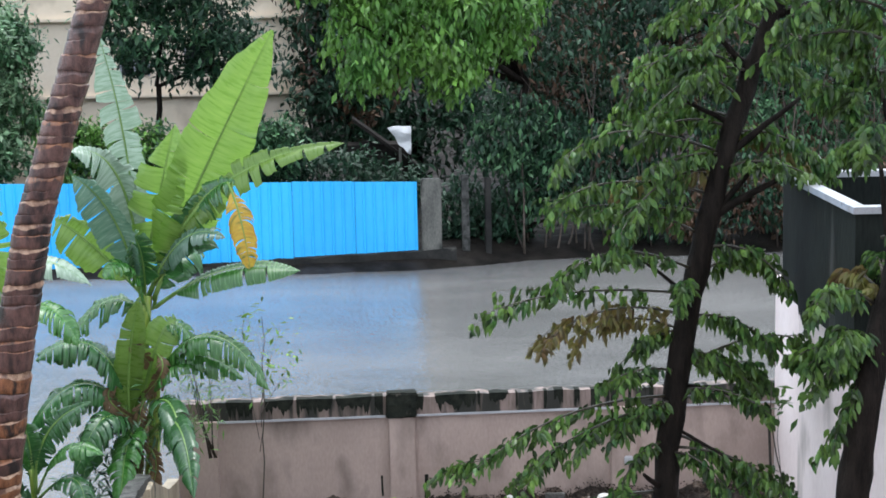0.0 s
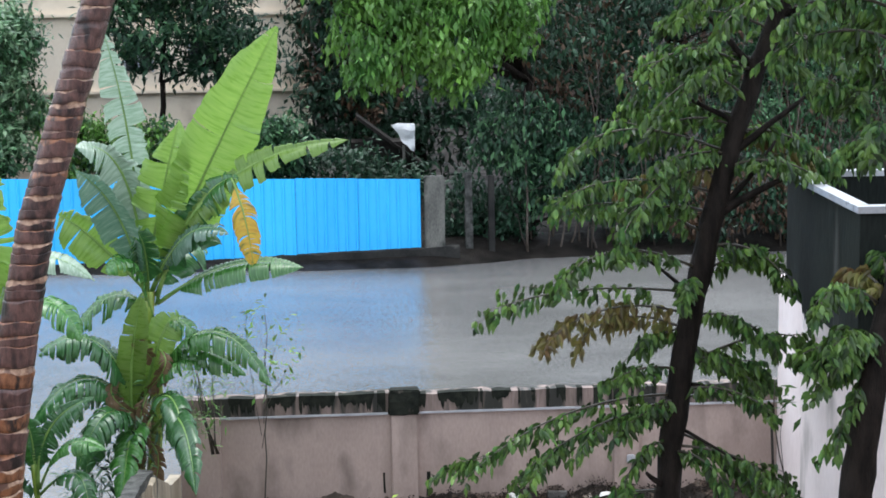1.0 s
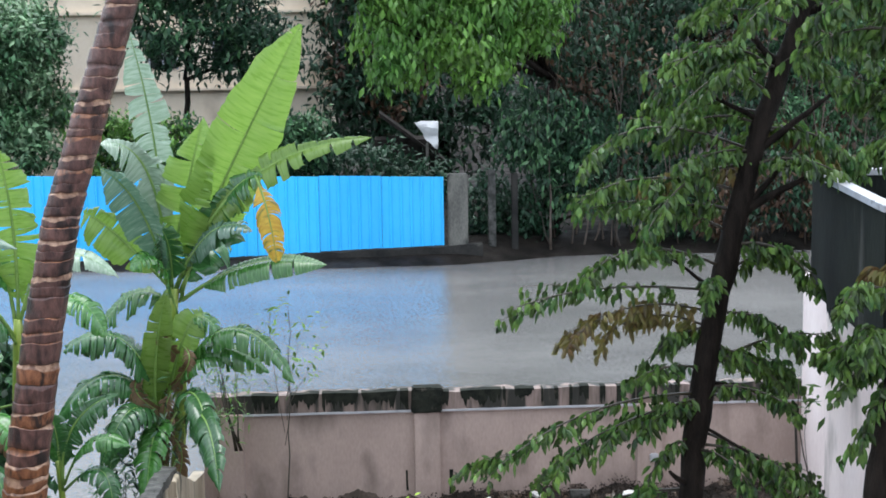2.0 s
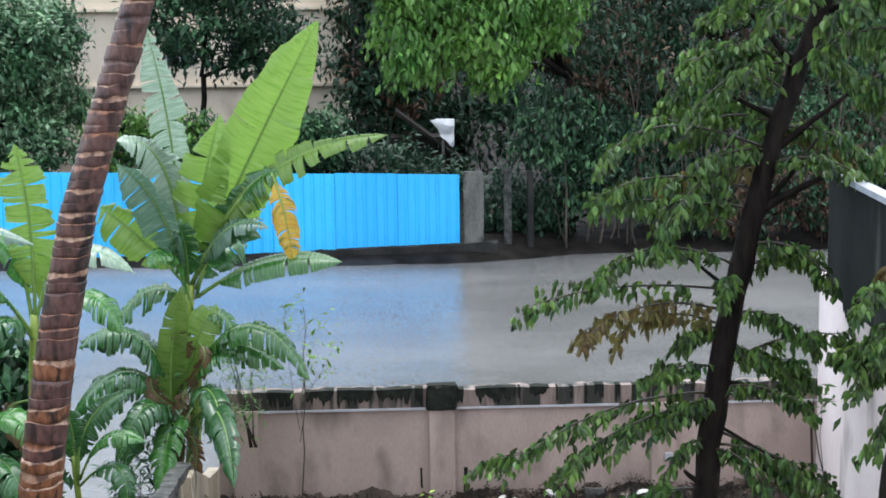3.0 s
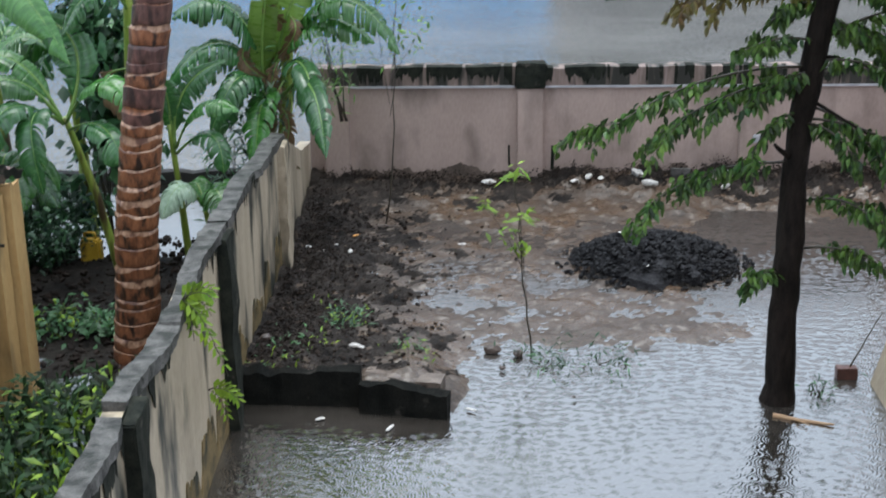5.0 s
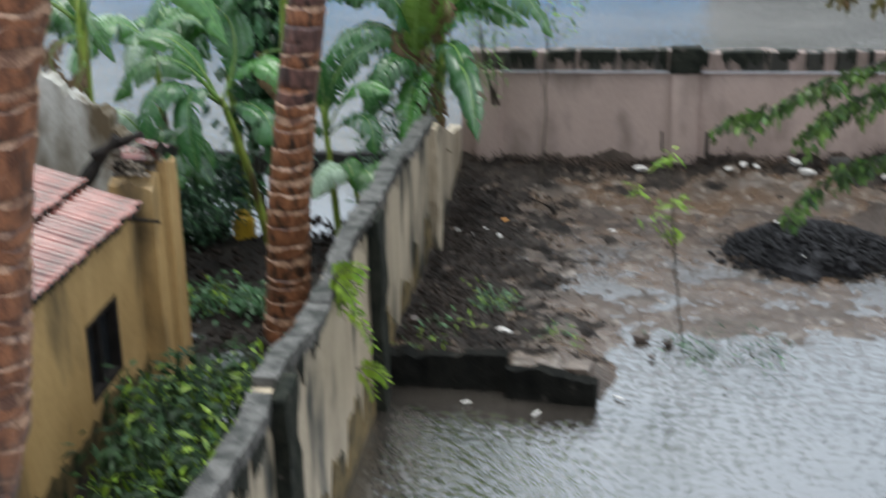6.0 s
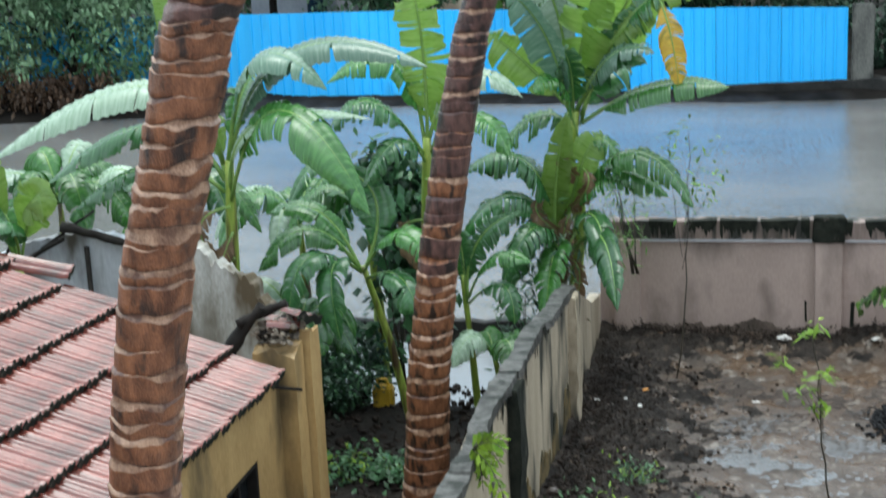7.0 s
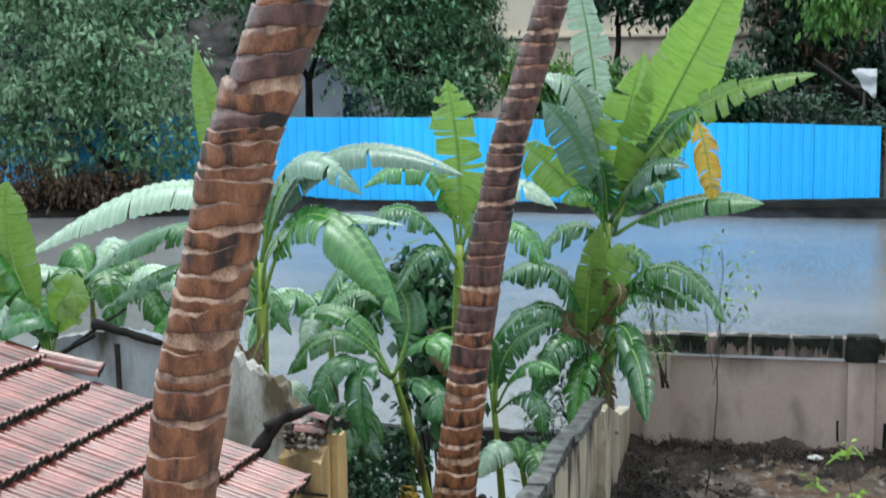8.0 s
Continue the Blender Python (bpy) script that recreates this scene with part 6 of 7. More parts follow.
def tile_mesh():
    prof = [(-0.012, 0.004), (0.004, 0.036), (0.024, 0.054), (0.046, 0.05), (0.064, 0.03), (0.078, 0.006), (0.1, 0.0), (0.113, 0.018), (0.128, 0.034), (0.146, 0.032), (0.162, 0.014), (0.18, 0.0), (0.2, 0.004), (0.226, 0.014)]
    bm = bmesh.new()
    rows = []
    for s, lift in ((0.0, 0.0), (0.6, 0.05), (0.65, 0.072), (0.66, 0.058)):
        rows.append([bm.verts.new((s, u - TW / 2, h + lift)) for u, h in prof])
    rows.append([bm.verts.new((0.655, u - TW / 2, h - 0.025)) for u, h in prof])
    for j, (a, b) in enumerate(zip(rows, rows[1:])):
        for i in range(len(prof) - 1):
            f = bm.faces.new((a[i], b[i], b[i + 1], a[i + 1]))
            f.smooth = True
            f.material_index = 1 if j > 1 else 0
    me = bpy.data.meshes.new("tile")
    bm.to_mesh(me)
    bm.free()
    me.materials.append(M_TILE)
    me.materials.append(M_MOSS_SHADE)
    return me


roof = under(new("roof", bpy.data.meshes.new("roof")), house)
bm = bmesh.new()
vs = [bm.verts.new((x, y, roof_z(x, y) - 0.035)) for x, y in ((-4.8, 6.0), (-4.8, 12.8), (-9.2, 12.8), (-9.2, 6.0))]
bm.faces.new(vs)
bm.normal_update()
bmesh.ops.solidify(bm, geom=bm.faces[:], thickness=0.02)
bm.to_mesh(roof.data)
bm.free()
roof.data.materials.append(M_DARKWOOD)
tiles = tile_mesh()
rng = random.Random(4)
slope = math.degrees(math.atan(0.41))
for r in range(8):
    for c in range(30):
        y = 12.72 - c * TW
        x_top = -4.68 - (r + 1) * 0.535 - 0.07
        if y < 6.0 or rng.random() < 0.008:
            continue
        ob = new("tile", tiles)
        m = pose(x_top + rng.uniform(-0.018, 0.018), y, roof_z(x_top, y) + 0.012, rng.uniform(-1.2, 1.2) + 3.1, slope + rng.uniform(-1, 0.6) - 1.2, rng.uniform(-1.3, 1.3))
        if c == 0 and r == 4:
            m = pose(x_top, y, roof_z(x_top, y) + 0.07, 22, slope - 4, 14)
        ob.parent = roof
        ob.matrix_world = m
        ob.matrix_parent_inverse = Matrix.Translation(house.location)
        ob.matrix_parent_inverse.invert()
        ob.matrix_parent_inverse = Matrix.Identity(4)
        ob.matrix_basis = m
# the roof's other half and gable close the house behind
bm = bmesh.new()
vs = [bm.verts.new(v) for v in ((-9.0, 6.0, roof_z(-9.0, 6.0)), (-9.0, 12.8, roof_z(-9.0, 12.8)), (-12.5, 12.8, 1.9), (-12.5, 6.0, 2.2))]
bm.faces.new(vs)
bm.normal_update()
bmesh.ops.solidify(bm, geom=bm.faces[:], thickness=0.05)
under(link("roof_back", bm, M_TILE), house)


# ---- broken walls behind the house ----
def lumps(name, places, material, seed):
    """Many small broken lumps (places: x, y, z, size) as one mesh, each an island of its own."""
    rs = np.random.RandomState(seed)
    g = (1 + 5 ** 0.5) / 2
    ico = np.array([(-1, g, 0), (1, g, 0), (-1, -g, 0), (1, -g, 0), (0, -1, g), (0, 1, g), (0, -1, -g), (0, 1, -g), (g, 0, -1), (g, 0, 1), (-g, 0, -1), (-g, 0, 1)]) / 1.9
    tri = []
    for i, j, k in itertools.combinations(range(12), 3):
        if all(abs(np.linalg.norm(ico[u] - ico[w]) - 2 / 1.9) < 0.01 for u, w in ((i, j), (j, k), (i, k))):
            nrm = np.cross(ico[j] - ico[i], ico[k] - ico[i])
            tri.append((i, j, k) if nrm @ ico[i] > 0 else (i, k, j))
    P = np.array(places)
    co, fa = [], []
    for n, (x, y, z, s) in enumerate(P):
        m, _ = np.linalg.qr(rs.randn(3, 3))
        v = (ico * (0.7 + 0.6 * rs.rand(12, 1)) * np.array([1.1, 0.85, 0.6])) @ m * s
        v[:, 2] *= 0.75
        co.append(v + np.array([x, y, z]))
        fa += [(a + n * 12, b + n * 12, c + n * 12) for a, b, c in tri]
    me = bpy.data.meshes.new(name)
    me.from_pydata(np.concatenate(co).tolist(), [], fa)
    me.materials.append(material)
    return new(name, me)


ruin = empty("ruin_wall", (-8, 15, 0))
tagged(ruin, "broken grey limewashed wall with a charred beam on top", "ruined wall")
bm = bmesh.new()
wall_strip(bm, (-10.5, 15.0), (-6.9, 15.0), 0.22, -0.3, 2.4, 60, 0.12, lambda s: 1.95 + 0.85 * max(0, min(1, (s - 0.2) / 0.5)) - 0.25 * max(0, (s - 0.85) / 0.15))
under(link("wall", bm, M_RUIN), ruin)
bm = bmesh.new()
wall_strip(bm, (-6.6, 14.35), (-5.2, 14.3), 0.22, -0.3, 2.2, 110, 0.2, lambda s: 2.85 - 0.55 * s - 0.5 * max(0, (s - 0.8) / 0.2) + 0.12 * noise.noise(Vector((s * 22, 0, 0))))
for v in bm.verts:
    v.co += noise.noise_vector(v.co * 5) * 0.04
under(link("wall", bm, M_LIME, None, "crumbling lime-streaked wall"), ruin)
for a, c, r in (((-9.3, 14.9, 1.95), (-7.9, 14.9, 2.72), 0.035), ((-7.95, 14.95, 2.85), (-7.1, 14.9, 2.66), 0.06), ((-8.75, 14.8, 2.2), (-8.45, 14.75, 2.75), 0.025), ((-8.2, 14.9, 2.6), (-7.6, 15.1, 3.0), 0.02)):
    bm = bmesh.new()
    limb(bm, a, c, r, r * 0.8, 5, 0.03, 6, 6)
    for v in bm.verts:
        v.co += noise.noise_vector(v.co * 9) * r * 0.5
    under(link("beam", bm, M_DARKWOOD, None, "charred wet timber"), ruin)
bm = bmesh.new()
tube(bm, [(-7.66, 14.95, 0.3), (-7.66, 14.95, 2.62)], [0.03, 0.03], 8)
under(link("pipe", bm, M_DARKWOOD, None, "black drain pipe"), ruin)
rng = random.Random(14)
rubble = empty("rubble", (-4.85, 13.3, 2.1))
tagged(rubble, "crumbled mortar and broken tile on the pier's top", "rubble")
places = [(rng.uniform(-5.1, -4.66), rng.uniform(13.05, 13.56), 2.1 + rng.random() ** 2 * 0.16, rng.uniform(0.02, 0.06)) for i in range(110)] + [(rng.uniform(-5.0, -4.7), rng.uniform(13.1, 13.5), 2.2 + rng.random() * 0.08, rng.uniform(0.07, 0.12)) for i in range(9)]
tagged(under(lumps("chunks", places, M_RUBBLE, 3), rubble), kind="stuff")
for i, (x, y, z, rx, ry, rz) in enumerate(((-4.98, 13.2, 2.3, 10, 20, 30), (-4.75, 13.4, 2.34, -14, 8, -40))):
    ob = new("broken_tile", tiles)
    ob.matrix_world = pose(x, y, z, rx, ry, rz) @ Matrix.Diagonal((0.5, 1.2, 1, 1))
    under(ob, rubble)
bm = bmesh.new()
limb(bm, (-5.35, 13.1, 1.95), (-4.95, 13.1, 2.48), 0.09, 0.045, 3, 0.2, 6, 6)
limb(bm, (-5.2, 13.05, 2.3), (-4.72, 13.2, 2.5), 0.055, 0.04, 8, 0.15, 6, 6)
limb(bm, (-5.0, 13.15, 2.15), (-4.68, 13.5, 2.34), 0.06, 0.03, 13, 0.2, 6, 6)
for v in bm.verts:
    v.co += noise.noise_vector(v.co * 9) * 0.025
under(link("stub", bm, M_DARKWOOD, None, "black rotten timber stub"), rubble)

# low dark wall between the plot and the flooded road
bm = bmesh.new()
wall_strip(bm, (-14, 20.7), (-2.65, 20.66), 0.18, -0.5, 0.1, 50, 0.05)
low = link("wall_low", bm, M_PLINTH)
tagged(low, "low black wall along the flooded road", "wall", kind="structure")


# ---- undergrowth ----
def bush(at, label, blobs, n, size, material, seed, droop=0.3, clump=0.12, aspect=0.45, extra=None):
    ob = empty("bush", at)
    tagged(ob, label, "bush")
    bm = bmesh.new()
    r = random.Random(seed)
    for b in blobs:
        for k in range(5):
            limb(bm, (b[0] + r.uniform(-0.1, 0.1), b[1], at[2] - 0.15), (b[0] + r.uniform(-0.6, 0.6) * b[3], b[1] + r.uniform(-0.6, 0.6) * b[4], b[2] + r.uniform(-0.2, 0.7) * b[5]), 0.014, 0.004, seed + k, 0.15, 5, 5)
    tagged(under(link("stem", bm, M_TWIG), ob), kind="stuff")
    tagged(leaf_cloud("foliage", crown_points(blobs, n, seed, clump, 9), size, material, ob, seed, droop, aspect), kind="stuff")
    if extra:
        tagged(leaf_cloud("foliage", crown_points(blobs, extra[1], seed + 3, clump, 9), size, extra[0], ob, seed + 3, droop, aspect), kind="stuff")
    return ob


# near-black and yellow-green leaves: the bush's shade and highlights are in their colours
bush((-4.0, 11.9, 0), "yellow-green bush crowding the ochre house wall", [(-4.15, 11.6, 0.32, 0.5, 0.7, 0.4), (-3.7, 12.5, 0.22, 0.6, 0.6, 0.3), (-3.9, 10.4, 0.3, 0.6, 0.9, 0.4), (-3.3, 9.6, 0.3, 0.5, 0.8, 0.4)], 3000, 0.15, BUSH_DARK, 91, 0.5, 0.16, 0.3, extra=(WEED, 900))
bush((-4.9, 15.2, 0), "low weeds in black water beside the palm", [(-4.7, 15.0, 0.06, 0.7, 0.35, 0.14), (-4.1, 14.8, 0.08, 0.3, 0.3, 0.16)], 700, 0.1, FAR_MID, 92, extra=(WEED, 160))
bush((-6.0, 17.3, 0), "dark leafy undergrowth below the banana plants", [(-6.0, 17.3, 0.8, 0.9, 0.6, 0.7), (-5.4, 17.8, 0.5, 0.7, 0.5, 0.5), (-6.9, 17.0, 0.9, 0.8, 0.6, 0.8), (-6.3, 16.4, 0.5, 0.9, 0.5, 0.5)], 1100, 0.17, FAR_DARK, 93, extra=(FAR_MID, 1500))
bush((-4.8, 17.9, 0), "papaya-leaved shrub standing behind the palms", [(-4.75, 17.8, 2.7, 0.5, 0.4, 0.7), (-4.6, 18.0, 1.5, 0.5, 0.4, 0.6)], 900, 0.2, FAR_MID, 94, 0.6, 0.16, 0.6, extra=(FAR_DARK, 400))
bush((-5.3, 16.9, 0), "round dark shrub beside the yellow can", [(-5.4, 17.0, 0.3, 0.45, 0.35, 0.35)], 900, 0.09, FAR_DARK, 95, extra=(FAR_MID, 400))
bush((-3.0, 18.6, 0), "thin grassy shoots round the banana stems", [(-3.2, 18.5, 0.9, 0.5, 0.5, 0.8), (-2.8, 18.5, 1.7, 0.3, 0.3, 0.5)], 450, 0.16, FAR_MID, 96, 0.2, 0.14, 0.2, extra=(FAR_DARK, 350))
bush((-2.4, 18.8, 1.4), "feathery pale creeper on the wall corner", [(-2.2, 18.9, 1.9, 0.45, 0.35, 0.35), (-1.9, 19.2, 2.35, 0.4, 0.3, 0.3)], 600, 0.12, FAR_BRIGHT, 97, 0.4, 0.16, 0.14)
bush((-1.5, 14.2, 0.15), "scattered green weeds on the muddy bed", [(-1.9, 13.9, 0.2, 0.45, 0.3, 0.08), (-0.75, 13.9, 0.16, 0.25, 0.25, 0.1), (-1.55, 14.8, 0.16, 0.3, 0.3, 0.12), (-2.1, 13.45, 0.25, 0.3, 0.12, 0.05)], 420, 0.08, FAR_MID, 98, 0.1, 0.08, 0.25, extra=(WEED, 170))
bush((1.0, 13.5, -0.05), "drowned weed tufts in the puddle", [(0.9, 14.1, -0.02, 0.9, 0.4, 0.05), (3.35, 13.3, 0.02, 0.14, 0.12, 0.08)], 260, 0.09, FAR_DARK, 99, 0.1, 0.1, 0.2, extra=(FAR_MID, 90))


def creeper(at, label, seed):
    ob = empty("fern", at)
    tagged(ob, label, "fern")
    r = random.Random(seed)
    for i in range(3 if seed > 1 else 9):
        bm = bmesh.new()
        a = Vector(at)
        ang = r.uniform(-0.6, 2.4)
        c = a + Vector((0.22 * math.cos(ang) + 0.08, 0.2 * math.sin(ang) - 0.1, r.uniform(-0.4, 0.12)))
        b = (a + c) / 2 + Vector((0.03, 0, 0.14))
        tube(bm, [bez(a, b, c, k / 6) for k in range(7)], [0.004] * 7, 4, 1)
        for k in range(6):
            t = 0.2 + 0.8 * k / 6
            p = bez(a, b, c, t)
            d = ((b - a) * (1 - t) + (c - b) * t).normalized()
            sd = d.cross(Vector((0.2, -1, 0.3))).normalized()
            for e in (-1, 1):
                q = p + sd * e * 0.085 * (1 - 0.5 * t) + d * 0.04
                w = d * 0.03
                vs = [bm.verts.new(p - w * 0.5), bm.verts.new((p + q) / 2 + w + Vector((0, 0, 0.008))), bm.verts.new(q - Vector((0, 0, 0.012))), bm.verts.new((p + q) / 2 - w)]
                bm.faces.new(vs)
        under(link("frond", bm, [WEED, M_TWIG]), ob)
    return ob


creeper((-2.42, 10.75, 2.0), "bright green fern rooted in the wall's coping", 1)
creeper((-2.36, 10.9, 1.7), "green fern hanging down the stained wall face", 2)
creeper((-2.35, 11.2, 1.0), "small fern hanging low on the wall face", 3)


def sapling(at, top, label, tufts, seed, size, material, spread):
    ob = empty("sapling", at)
    tagged(ob, label, "sapling")
    bm = bmesh.new()
    limb(bm, at, top, 0.012, 0.005, seed, 0.03, 10, 5)
    under(link("stem", bm, M_TWIG), ob)
    pts = crown_points([(*t, spread, spread, spread * 0.8) for t in tufts], 16 * len(tufts), seed, spread * 0.5, 5)
    tagged(leaf_cloud("foliage", pts, size, material, ob, seed, 0.3, 0.35), kind="stuff")
    bm = bmesh.new()
    for i, t in enumerate(tufts):
        limb(bm, Vector(at).lerp(Vector(top), 0.45 + 0.05 * i), t, 0.005, 0.002, seed + i, 0.15, 5, 4)
    under(link("twig", bm, M_TWIG), ob)
    return ob


sapling((0.5, 14.3, -0.05), (0.33, 14.4, 1.9), "spindly sapling with a few yellow-green leaf tufts", [(0.32, 14.4, 1.92), (-0.02, 14.4, 1.62), (0.42, 14.4, 1.5), (0.36, 14.4, 1.2), (0.3, 14.4, 1.35)], 5, 0.13, WEED, 0.1)
sapling((-1.25, 18.6, 0.0), (-1.1, 18.9, 3.2), "thin feathery sapling before the back wall", [(-1.2, 18.9, 3.0), (-1.35, 18.9, 3.3), (-0.9, 18.9, 3.0), (-0.75, 18.9, 2.6), (-1.1, 18.9, 2.5), (-1.45, 18.9, 2.9), (-0.95, 18.9, 2.25)], 6, 0.11, FAR_BRIGHT, 0.22)
sapling((4.2, 12.95, -0.1), (3.85, 12.9, 3.5), "bare leaning stem before the white annex", [(3.9, 12.9, 3.3), (4.1, 12.85, 2.3)], 7, 0.14, SPRAY, 0.12)

# ---- heap, litter and loose things in the yard ----
heap = empty("rubbish_heap", (2.15, 17.15, 0))
tagged(heap, "black heap of wet charcoal and sodden rubbish", "heap")
bm = bmesh.new()
R, S = 14, 40
ctr = bm.verts.new((2.15, 17.15, 0.24))
prev = None
ringset = []
for i in range(1, R + 1):
    ring = []
    for k in range(S):
        a = math.tau * k / S
        t = i / R
        q = Vector((math.cos(a) * t * (0.98 + 0.4 * noise.noise(Vector((math.cos(a), math.sin(a), 3)) * 1.9)), math.sin(a) * t * (0.8 + 0.4 * noise.noise(Vector((math.cos(a), math.sin(a), 8)) * 2.1)), 0))
        h = 0.29 * (1 - t * t) ** 0.8 if t < 1 else -0.06
        v = Vector((2.15 + q.x, 17.15 + q.y, h - 0.05))
        v += noise.noise_vector(v * 3.3) * 0.07 + noise.noise_vector(v * 7) * 0.05 + noise.noise_vector(v * 17) * 0.03
        ring.append(bm.verts.new(v))
    ringset.append(ring)
for k in range(S):
    bm.faces.new((ctr, ringset[0][k], ringset[0][(k + 1) % S]))
for a, b in zip(ringset, ringset[1:]):
    for k in range(S):
        bm.faces.new((a[k], b[k], b[(k + 1) % S], a[(k + 1) % S]))
M_COAL = mat("wet_charcoal", (0.004, 0.004, 0.005), (0.018, 0.018, 0.02), 0.85, 7, 50, 1.0, rand=-0.6, rough2=0.5, bump_dist=0.06, sheen=0.2)
under(link("mound", bm, M_COAL), heap)
rng = random.Random(33)
places = []
for i in range(2000):
    a, t = rng.uniform(0, math.tau), math.sqrt(rng.random()) * rng.choice((1.0, 1.0, 1.0, 1.18))
    z = 0.33 * max(0, 1 - t * t) ** 0.8 - 0.05
    places.append((2.15 + math.cos(a) * t * 1.05, 17.15 + math.sin(a) * t * 0.84, z + 0.012, rng.uniform(0.008, 0.05)))
tagged(under(lumps("charcoal", places, M_COAL, 4), heap), kind="stuff")
M_PALE = mat("pale_plastic_scrap", (0.3, 0.29, 0.27), (0.6, 0.59, 0.57), 0.4, 9, 60, 0.3, rand=-0.3, spots=(0.09, 0.075, 0.06), spot_scale=9, spot_at=(0.5, 0.65))
M_ORANGE = mat("orange_scrap", (0.5, 0.2, 0.03), (0.62, 0.3, 0.07), 0.5, 9, 60, 0.2)
M_STONE = mat("wet_dark_stone", (0.03, 0.02, 0.016), (0.09, 0.065, 0.05), 0.4, 7, 60, 0.5)


def scrap(name, at, size, turn, material, label, category, seed, flat_by=0.25, group=""):
    """A small crumpled or broken piece lying on the ground."""
    bm = bmesh.new()
    bmesh.ops.create_icosphere(bm, subdivisions=2, radius=1.0)
    for v in bm.verts:
        n = noise.noise_vector(v.co * 1.4 + Vector((seed * 3.1, 0, 0))) * 0.35 + noise.noise_vector(v.co * 4 + Vector((seed, 0, 0))) * 0.16
        v.co = Vector(((v.co.x + n.x) * size[0] * 0.62, (v.co.y + n.y) * size[1] * 0.62, (v.co.z + n.z) * size[0] * flat_by * 0.6))
    ob = link(name, bm, material)
    ob.matrix_world = pose(at[0], at[1], at[2], 0, 0, turn)
    return tagged(ob, label, category, group)


for i, (x, y, z, sx, sy, m) in enumerate(((-0.25, 17.8, 0.0, 0.09, 0.04, M_PALE), (-1.64, 18.05, 0.05, 0.09, 0.05, M_ORANGE), (-1.66, 17.45, 0.02, 0.1, 0.05, M_PALE), (-2.2, 17.5, 0.07, 0.07, 0.05, M_PALE), (-2.0, 17.4, 0.06, 0.05, 0.04, M_PALE), (-1.85, 17.6, 0.05, 0.04, 0.04, M_PALE),
                                          (-0.02, 13.7, -0.03, 0.12, 0.03, M_PALE), (-0.13, 12.95, -0.05, 0.1, 0.025, M_PALE), (-1.59, 12.75, -0.05, 0.08, 0.04, M_PALE), (-0.9, 12.55, -0.05, 0.12, 0.03, M_PALE), (2.0, 16.55, 0.12, 0.09, 0.03, M_PALE), (1.75, 17.35, 0.27, 0.05, 0.04, M_PALE))):
    scrap("scrap", (x, y, (max(bed_height(x, y), yard_height(x, y)) if y > 13.4 and z < 0.1 else z) + 0.015), (sx, sy), i * 47, m, "orange scrap of packing lying in the mud" if m is M_ORANGE else "pale scrap of litter lying in the mud", "litter", i, 0.2, "litter")
scrap("plastic_bottle", (-1.3, 13.8, bed_height(-1.3, 13.8) + 0.04), (0.14, 0.05), -25, M_PALE, "crushed clear plastic bottle on the muddy bed", "bottle", 31, 0.3)
for i, (x, y, sx, sy) in enumerate(((0.12, 20.0, 0.16, 0.1), (1.35, 20.0, 0.1, 0.08), (1.55, 20.02, 0.14, 0.08), (1.72, 19.98, 0.09, 0.07), (2.25, 20.1, 0.24, 0.06), (2.4, 19.85, 0.2, 0.05), (3.55, 20.0, 0.18, 0.12), (3.45, 19.75, 0.16, 0.05))):
    scrap("plastic_bag", (x, y, max(bed_height(x, y), yard_height(x, y)) + 0.06), (sx, sy), i * 31, M_PALE, "crumpled white plastic bag by the wall foot", "plastic bag", 40 + i, 0.4, "plastic bags")
slab = block("slab", (2.72, 20.05, 0.08), (3.0, 20.11, 0.3), M_COPE, None, "", 0.01, 0.015, 3)
tagged(slab, "broken grey board leaning by the wall foot", "board")
for i, (x, y, sx, sy) in enumerate(((0.1, 14.38, 0.14, 0.09), (0.38, 14.28, 0.1, 0.09), (0.2, 13.9, 0.06, 0.05), (-2.3, 14.2, 0.12, 0.08), (0.9, 13.2, 0.03, 0.03))):
    scrap("stone", (x, y, -0.02 if i != 3 else 0.2), (sx, sy), i * 70, M_STONE, "dark wet stone sitting in shallow water", "stone", 60 + i, 0.6, "stones")
brick = block("brick", (3.62, 13.68, -0.1), (3.83, 13.8, 0.06), mat("wet_brick", (0.06, 0.025, 0.018), (0.12, 0.05, 0.035), 0.4, 8, 60, 0.4), None, "", 0.008, 0.006, 3)
tagged(brick, "dark red brick standing in the puddle", "brick")
bm = bmesh.new()
limb(bm, (3.76, 13.75, 0.05), (4.12, 14.02, 0.55), 0.009, 0.006, 4, 0.05, 6, 5)
tagged(link("stick", bm, M_TWIG), "thin stick leaning from the brick to the wall", "stick")
bm = bmesh.new()
limb(bm, (2.8, 12.85, -0.05), (3.35, 12.62, -0.04), 0.03, 0.012, 9, 0.12, 7, 6)
limb(bm, (2.95, 12.78, -0.05), (3.1, 12.6, -0.03), 0.015, 0.006, 12, 0.1, 5, 5)
tagged(link("driftwood", bm, mat("bleached_wood", (0.3, 0.18, 0.09), (0.45, 0.3, 0.17), 0.5, 6, 40, 0.3)), "bleached broken branch floating in the puddle", "branch")
bm = bmesh.new()
limb(bm, (-1.0, 18.3, 0.02), (-1.25, 18.62, 0.08), 0.03, 0.01, 2, 0.3, 6, 6)
tagged(link("root", bm, M_BARK), "black root sticking out of the mud", "root")
bm = bmesh.new()
tube(bm, [(5.95, 19.9, 0.0), (5.98, 20.2, 1.2)], [0.02, 0.02], 7)
tagged(link("rod", bm, M_DARKWOOD), "dark rod leaning against the back wall", "rod")
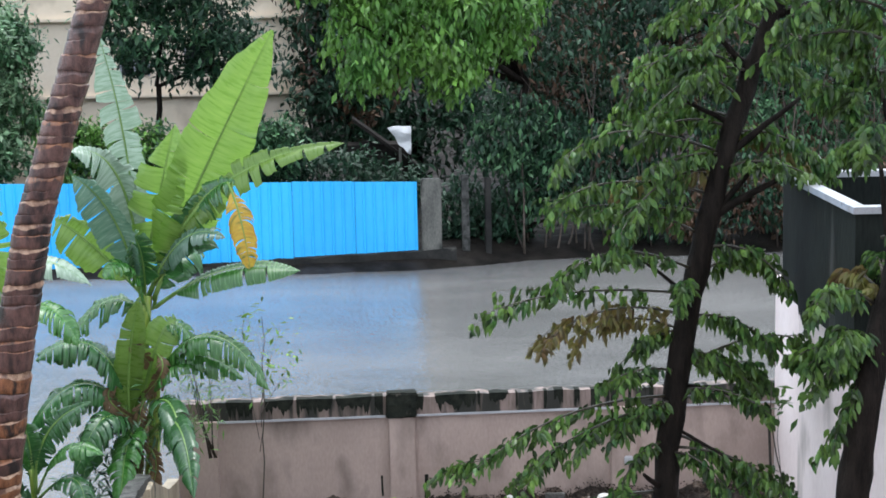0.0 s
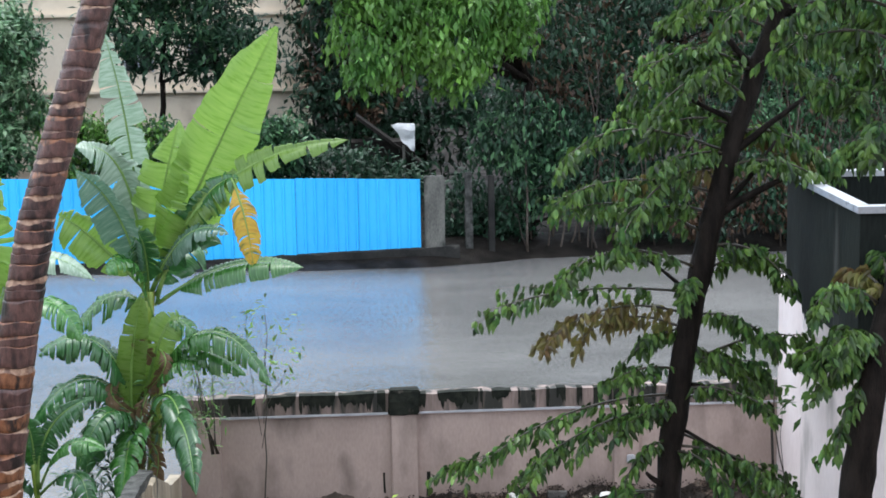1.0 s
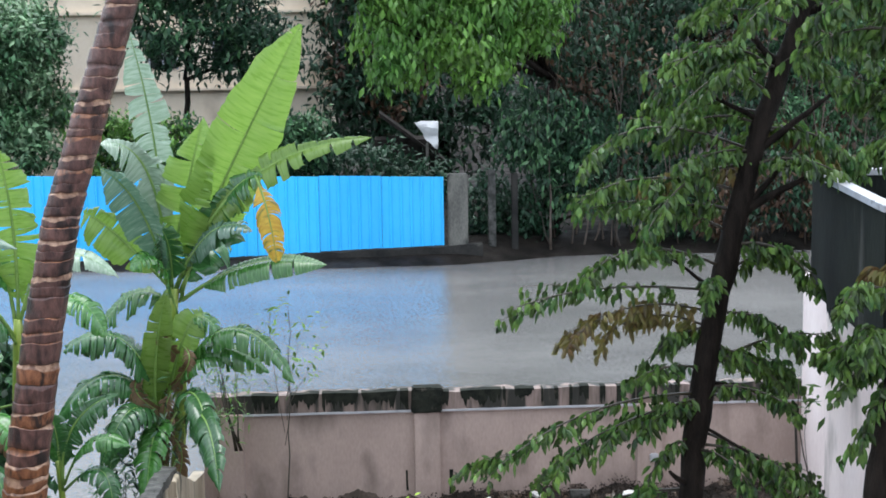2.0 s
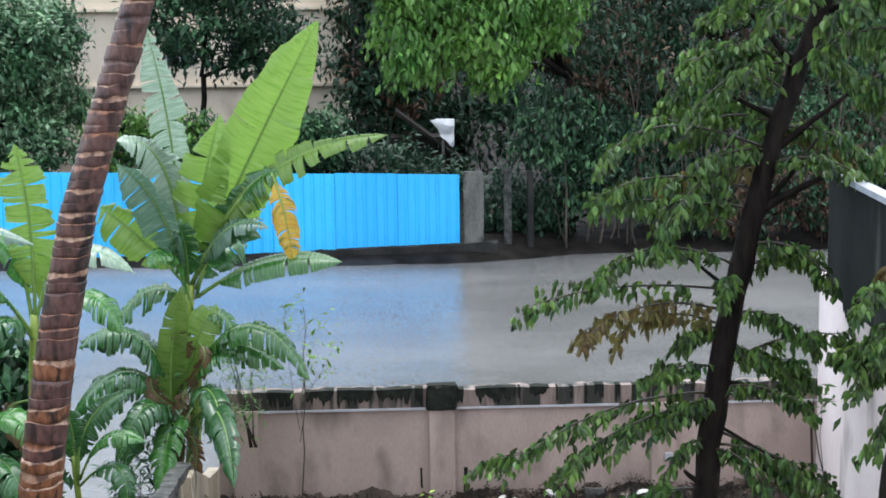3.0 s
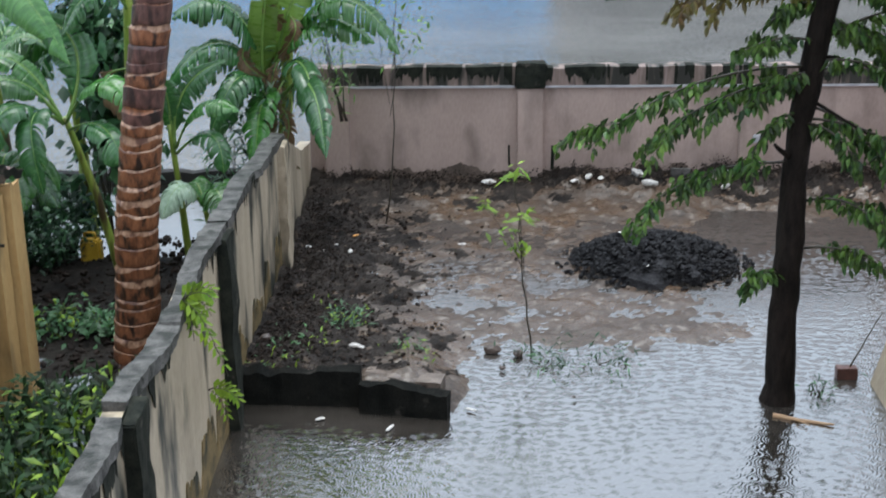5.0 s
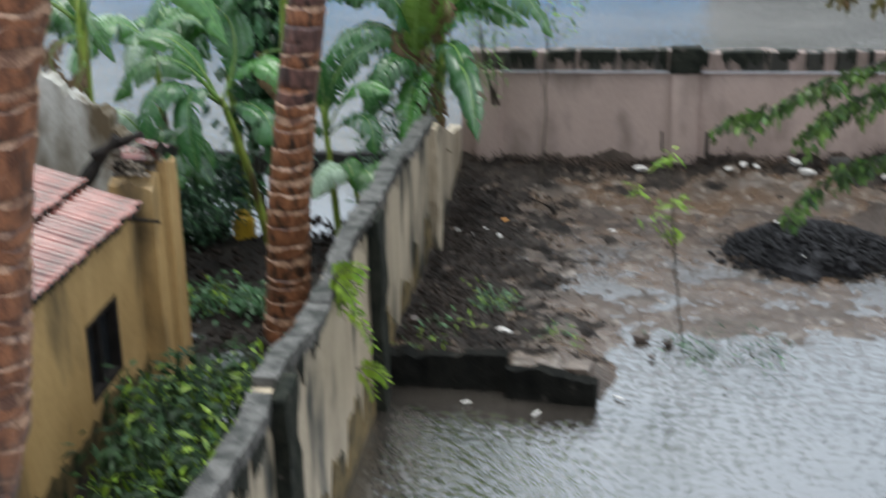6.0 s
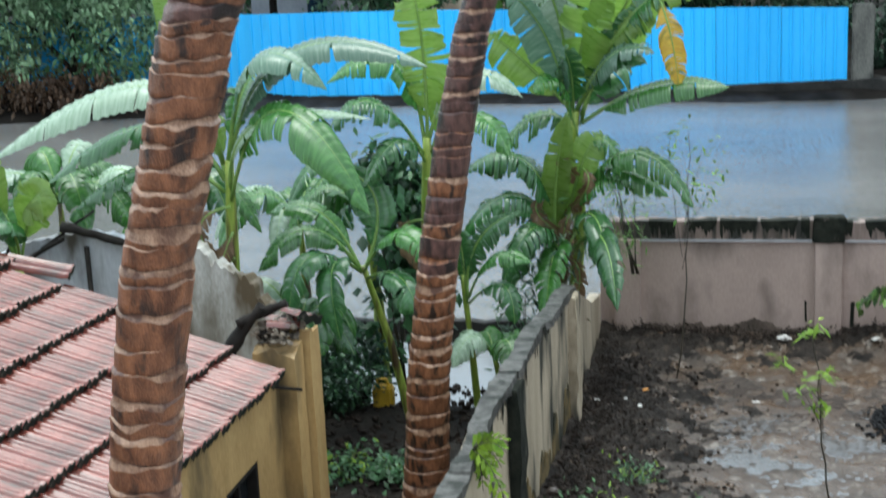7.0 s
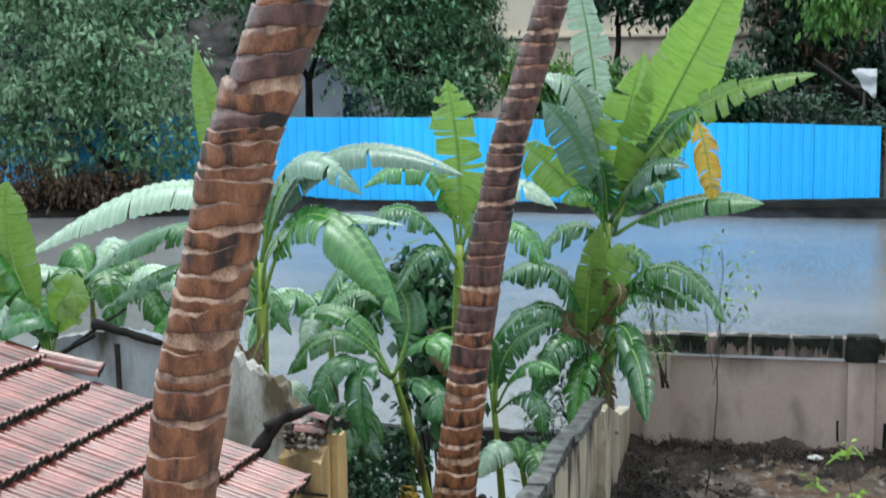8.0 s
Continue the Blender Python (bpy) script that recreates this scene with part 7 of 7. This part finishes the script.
bracket = block("wall_bracket", (3.9, WALL_Y - 0.15, 0.62), (4.02, WALL_Y - 0.003, 0.74), M_RIM, None, "", 0.015)
tagged(bracket, "small pale bracket fixed to the pilaster", "bracket")
for i, (x, z, w, h) in enumerate(((1.05, 0.38, 0.05, 0.36), (0.42, 0.42, 0.03, 0.3))):
    b2 = block("stain", (x - w / 2, WALL_Y - 0.012, z - h / 2), (x + w / 2, WALL_Y + 0.01, z + h / 2), M_MOSS_SHADE, None, "dark damp stain", 0.0, 0.03 if w > 0.2 else 0.012, 8)
    under(b2, wall_back)
# earth and dead leaves piled along the walls' feet
rng = random.Random(77)
places = []
for i in range(4200):
    x = rng.uniform(-2.3, 5.8)
    y = 20.32 - abs(rng.gauss(0, 0.22))
    places.append((x, y, max(bed_height(x, y), yard_height(x, y)) + 0.01 + 0.12 * rng.random() * max(0, 1 - (20.3 - y) / 0.35), rng.uniform(0.005, 0.018)))
for i in range(4800):
    x = -2.35 + abs(rng.gauss(0, 0.36))
    y = rng.uniform(13.6, 19.8)
    places.append((x, y, max(bed_height(x, y), yard_height(x, y)) + 0.003, rng.uniform(0.004, 0.02)))
for i in range(2600):
    x, y = -2.4 + abs(rng.gauss(0, 0.85)), rng.uniform(13.4, 19.2)
    places.append((x, y, max(bed_height(x, y), yard_height(x, y)) + 0.004, rng.choice((0.006, 0.01, 0.016, 0.022, 0.036)) * rng.uniform(0.7, 1.2)))
for i in range(1500):
    x, y = rng.uniform(-5.6, -2.7), rng.uniform(13.8, 18.2)
    places.append((x, y, max(-0.07, side_height(x, y)) + 0.01, rng.choice((0.01, 0.02, 0.03, 0.06)) * rng.uniform(0.7, 1.2)))
clods = lumps("clods", places, mat("wet_clod", (0.008, 0.006, 0.005), (0.024, 0.017, 0.013), 0.85, 8, 50, 0.5, rand=-0.5, rough2=0.7, sheen=0.15), 6)
tagged(clods, "wet black clods and rotting leaves along the walls", "debris", kind="stuff")
can = empty("jerrycan", (-4.9, 17.2, -0.05))
tagged(can, "dirty yellow plastic jerrycan standing in the weeds", "jerrycan")
M_CAN = mat("yellow_plastic", (0.42, 0.26, 0.02), (0.55, 0.36, 0.04), 0.45, 6, 40, 0.15, spots=(0.06, 0.04, 0.02), spot_scale=7, spot_at=(0.55, 0.68))
under(block("body", (-5.02, 17.1, -0.1), (-4.76, 17.28, 0.28), M_CAN, None, "", 0.03), can)
bm = bmesh.new()
tube(bm, [(-4.98, 17.19, 0.27), (-4.96, 17.19, 0.36), (-4.84, 17.19, 0.36), (-4.82, 17.19, 0.27)], [0.02] * 4, 6)
under(link("handle", bm, M_CAN), can)
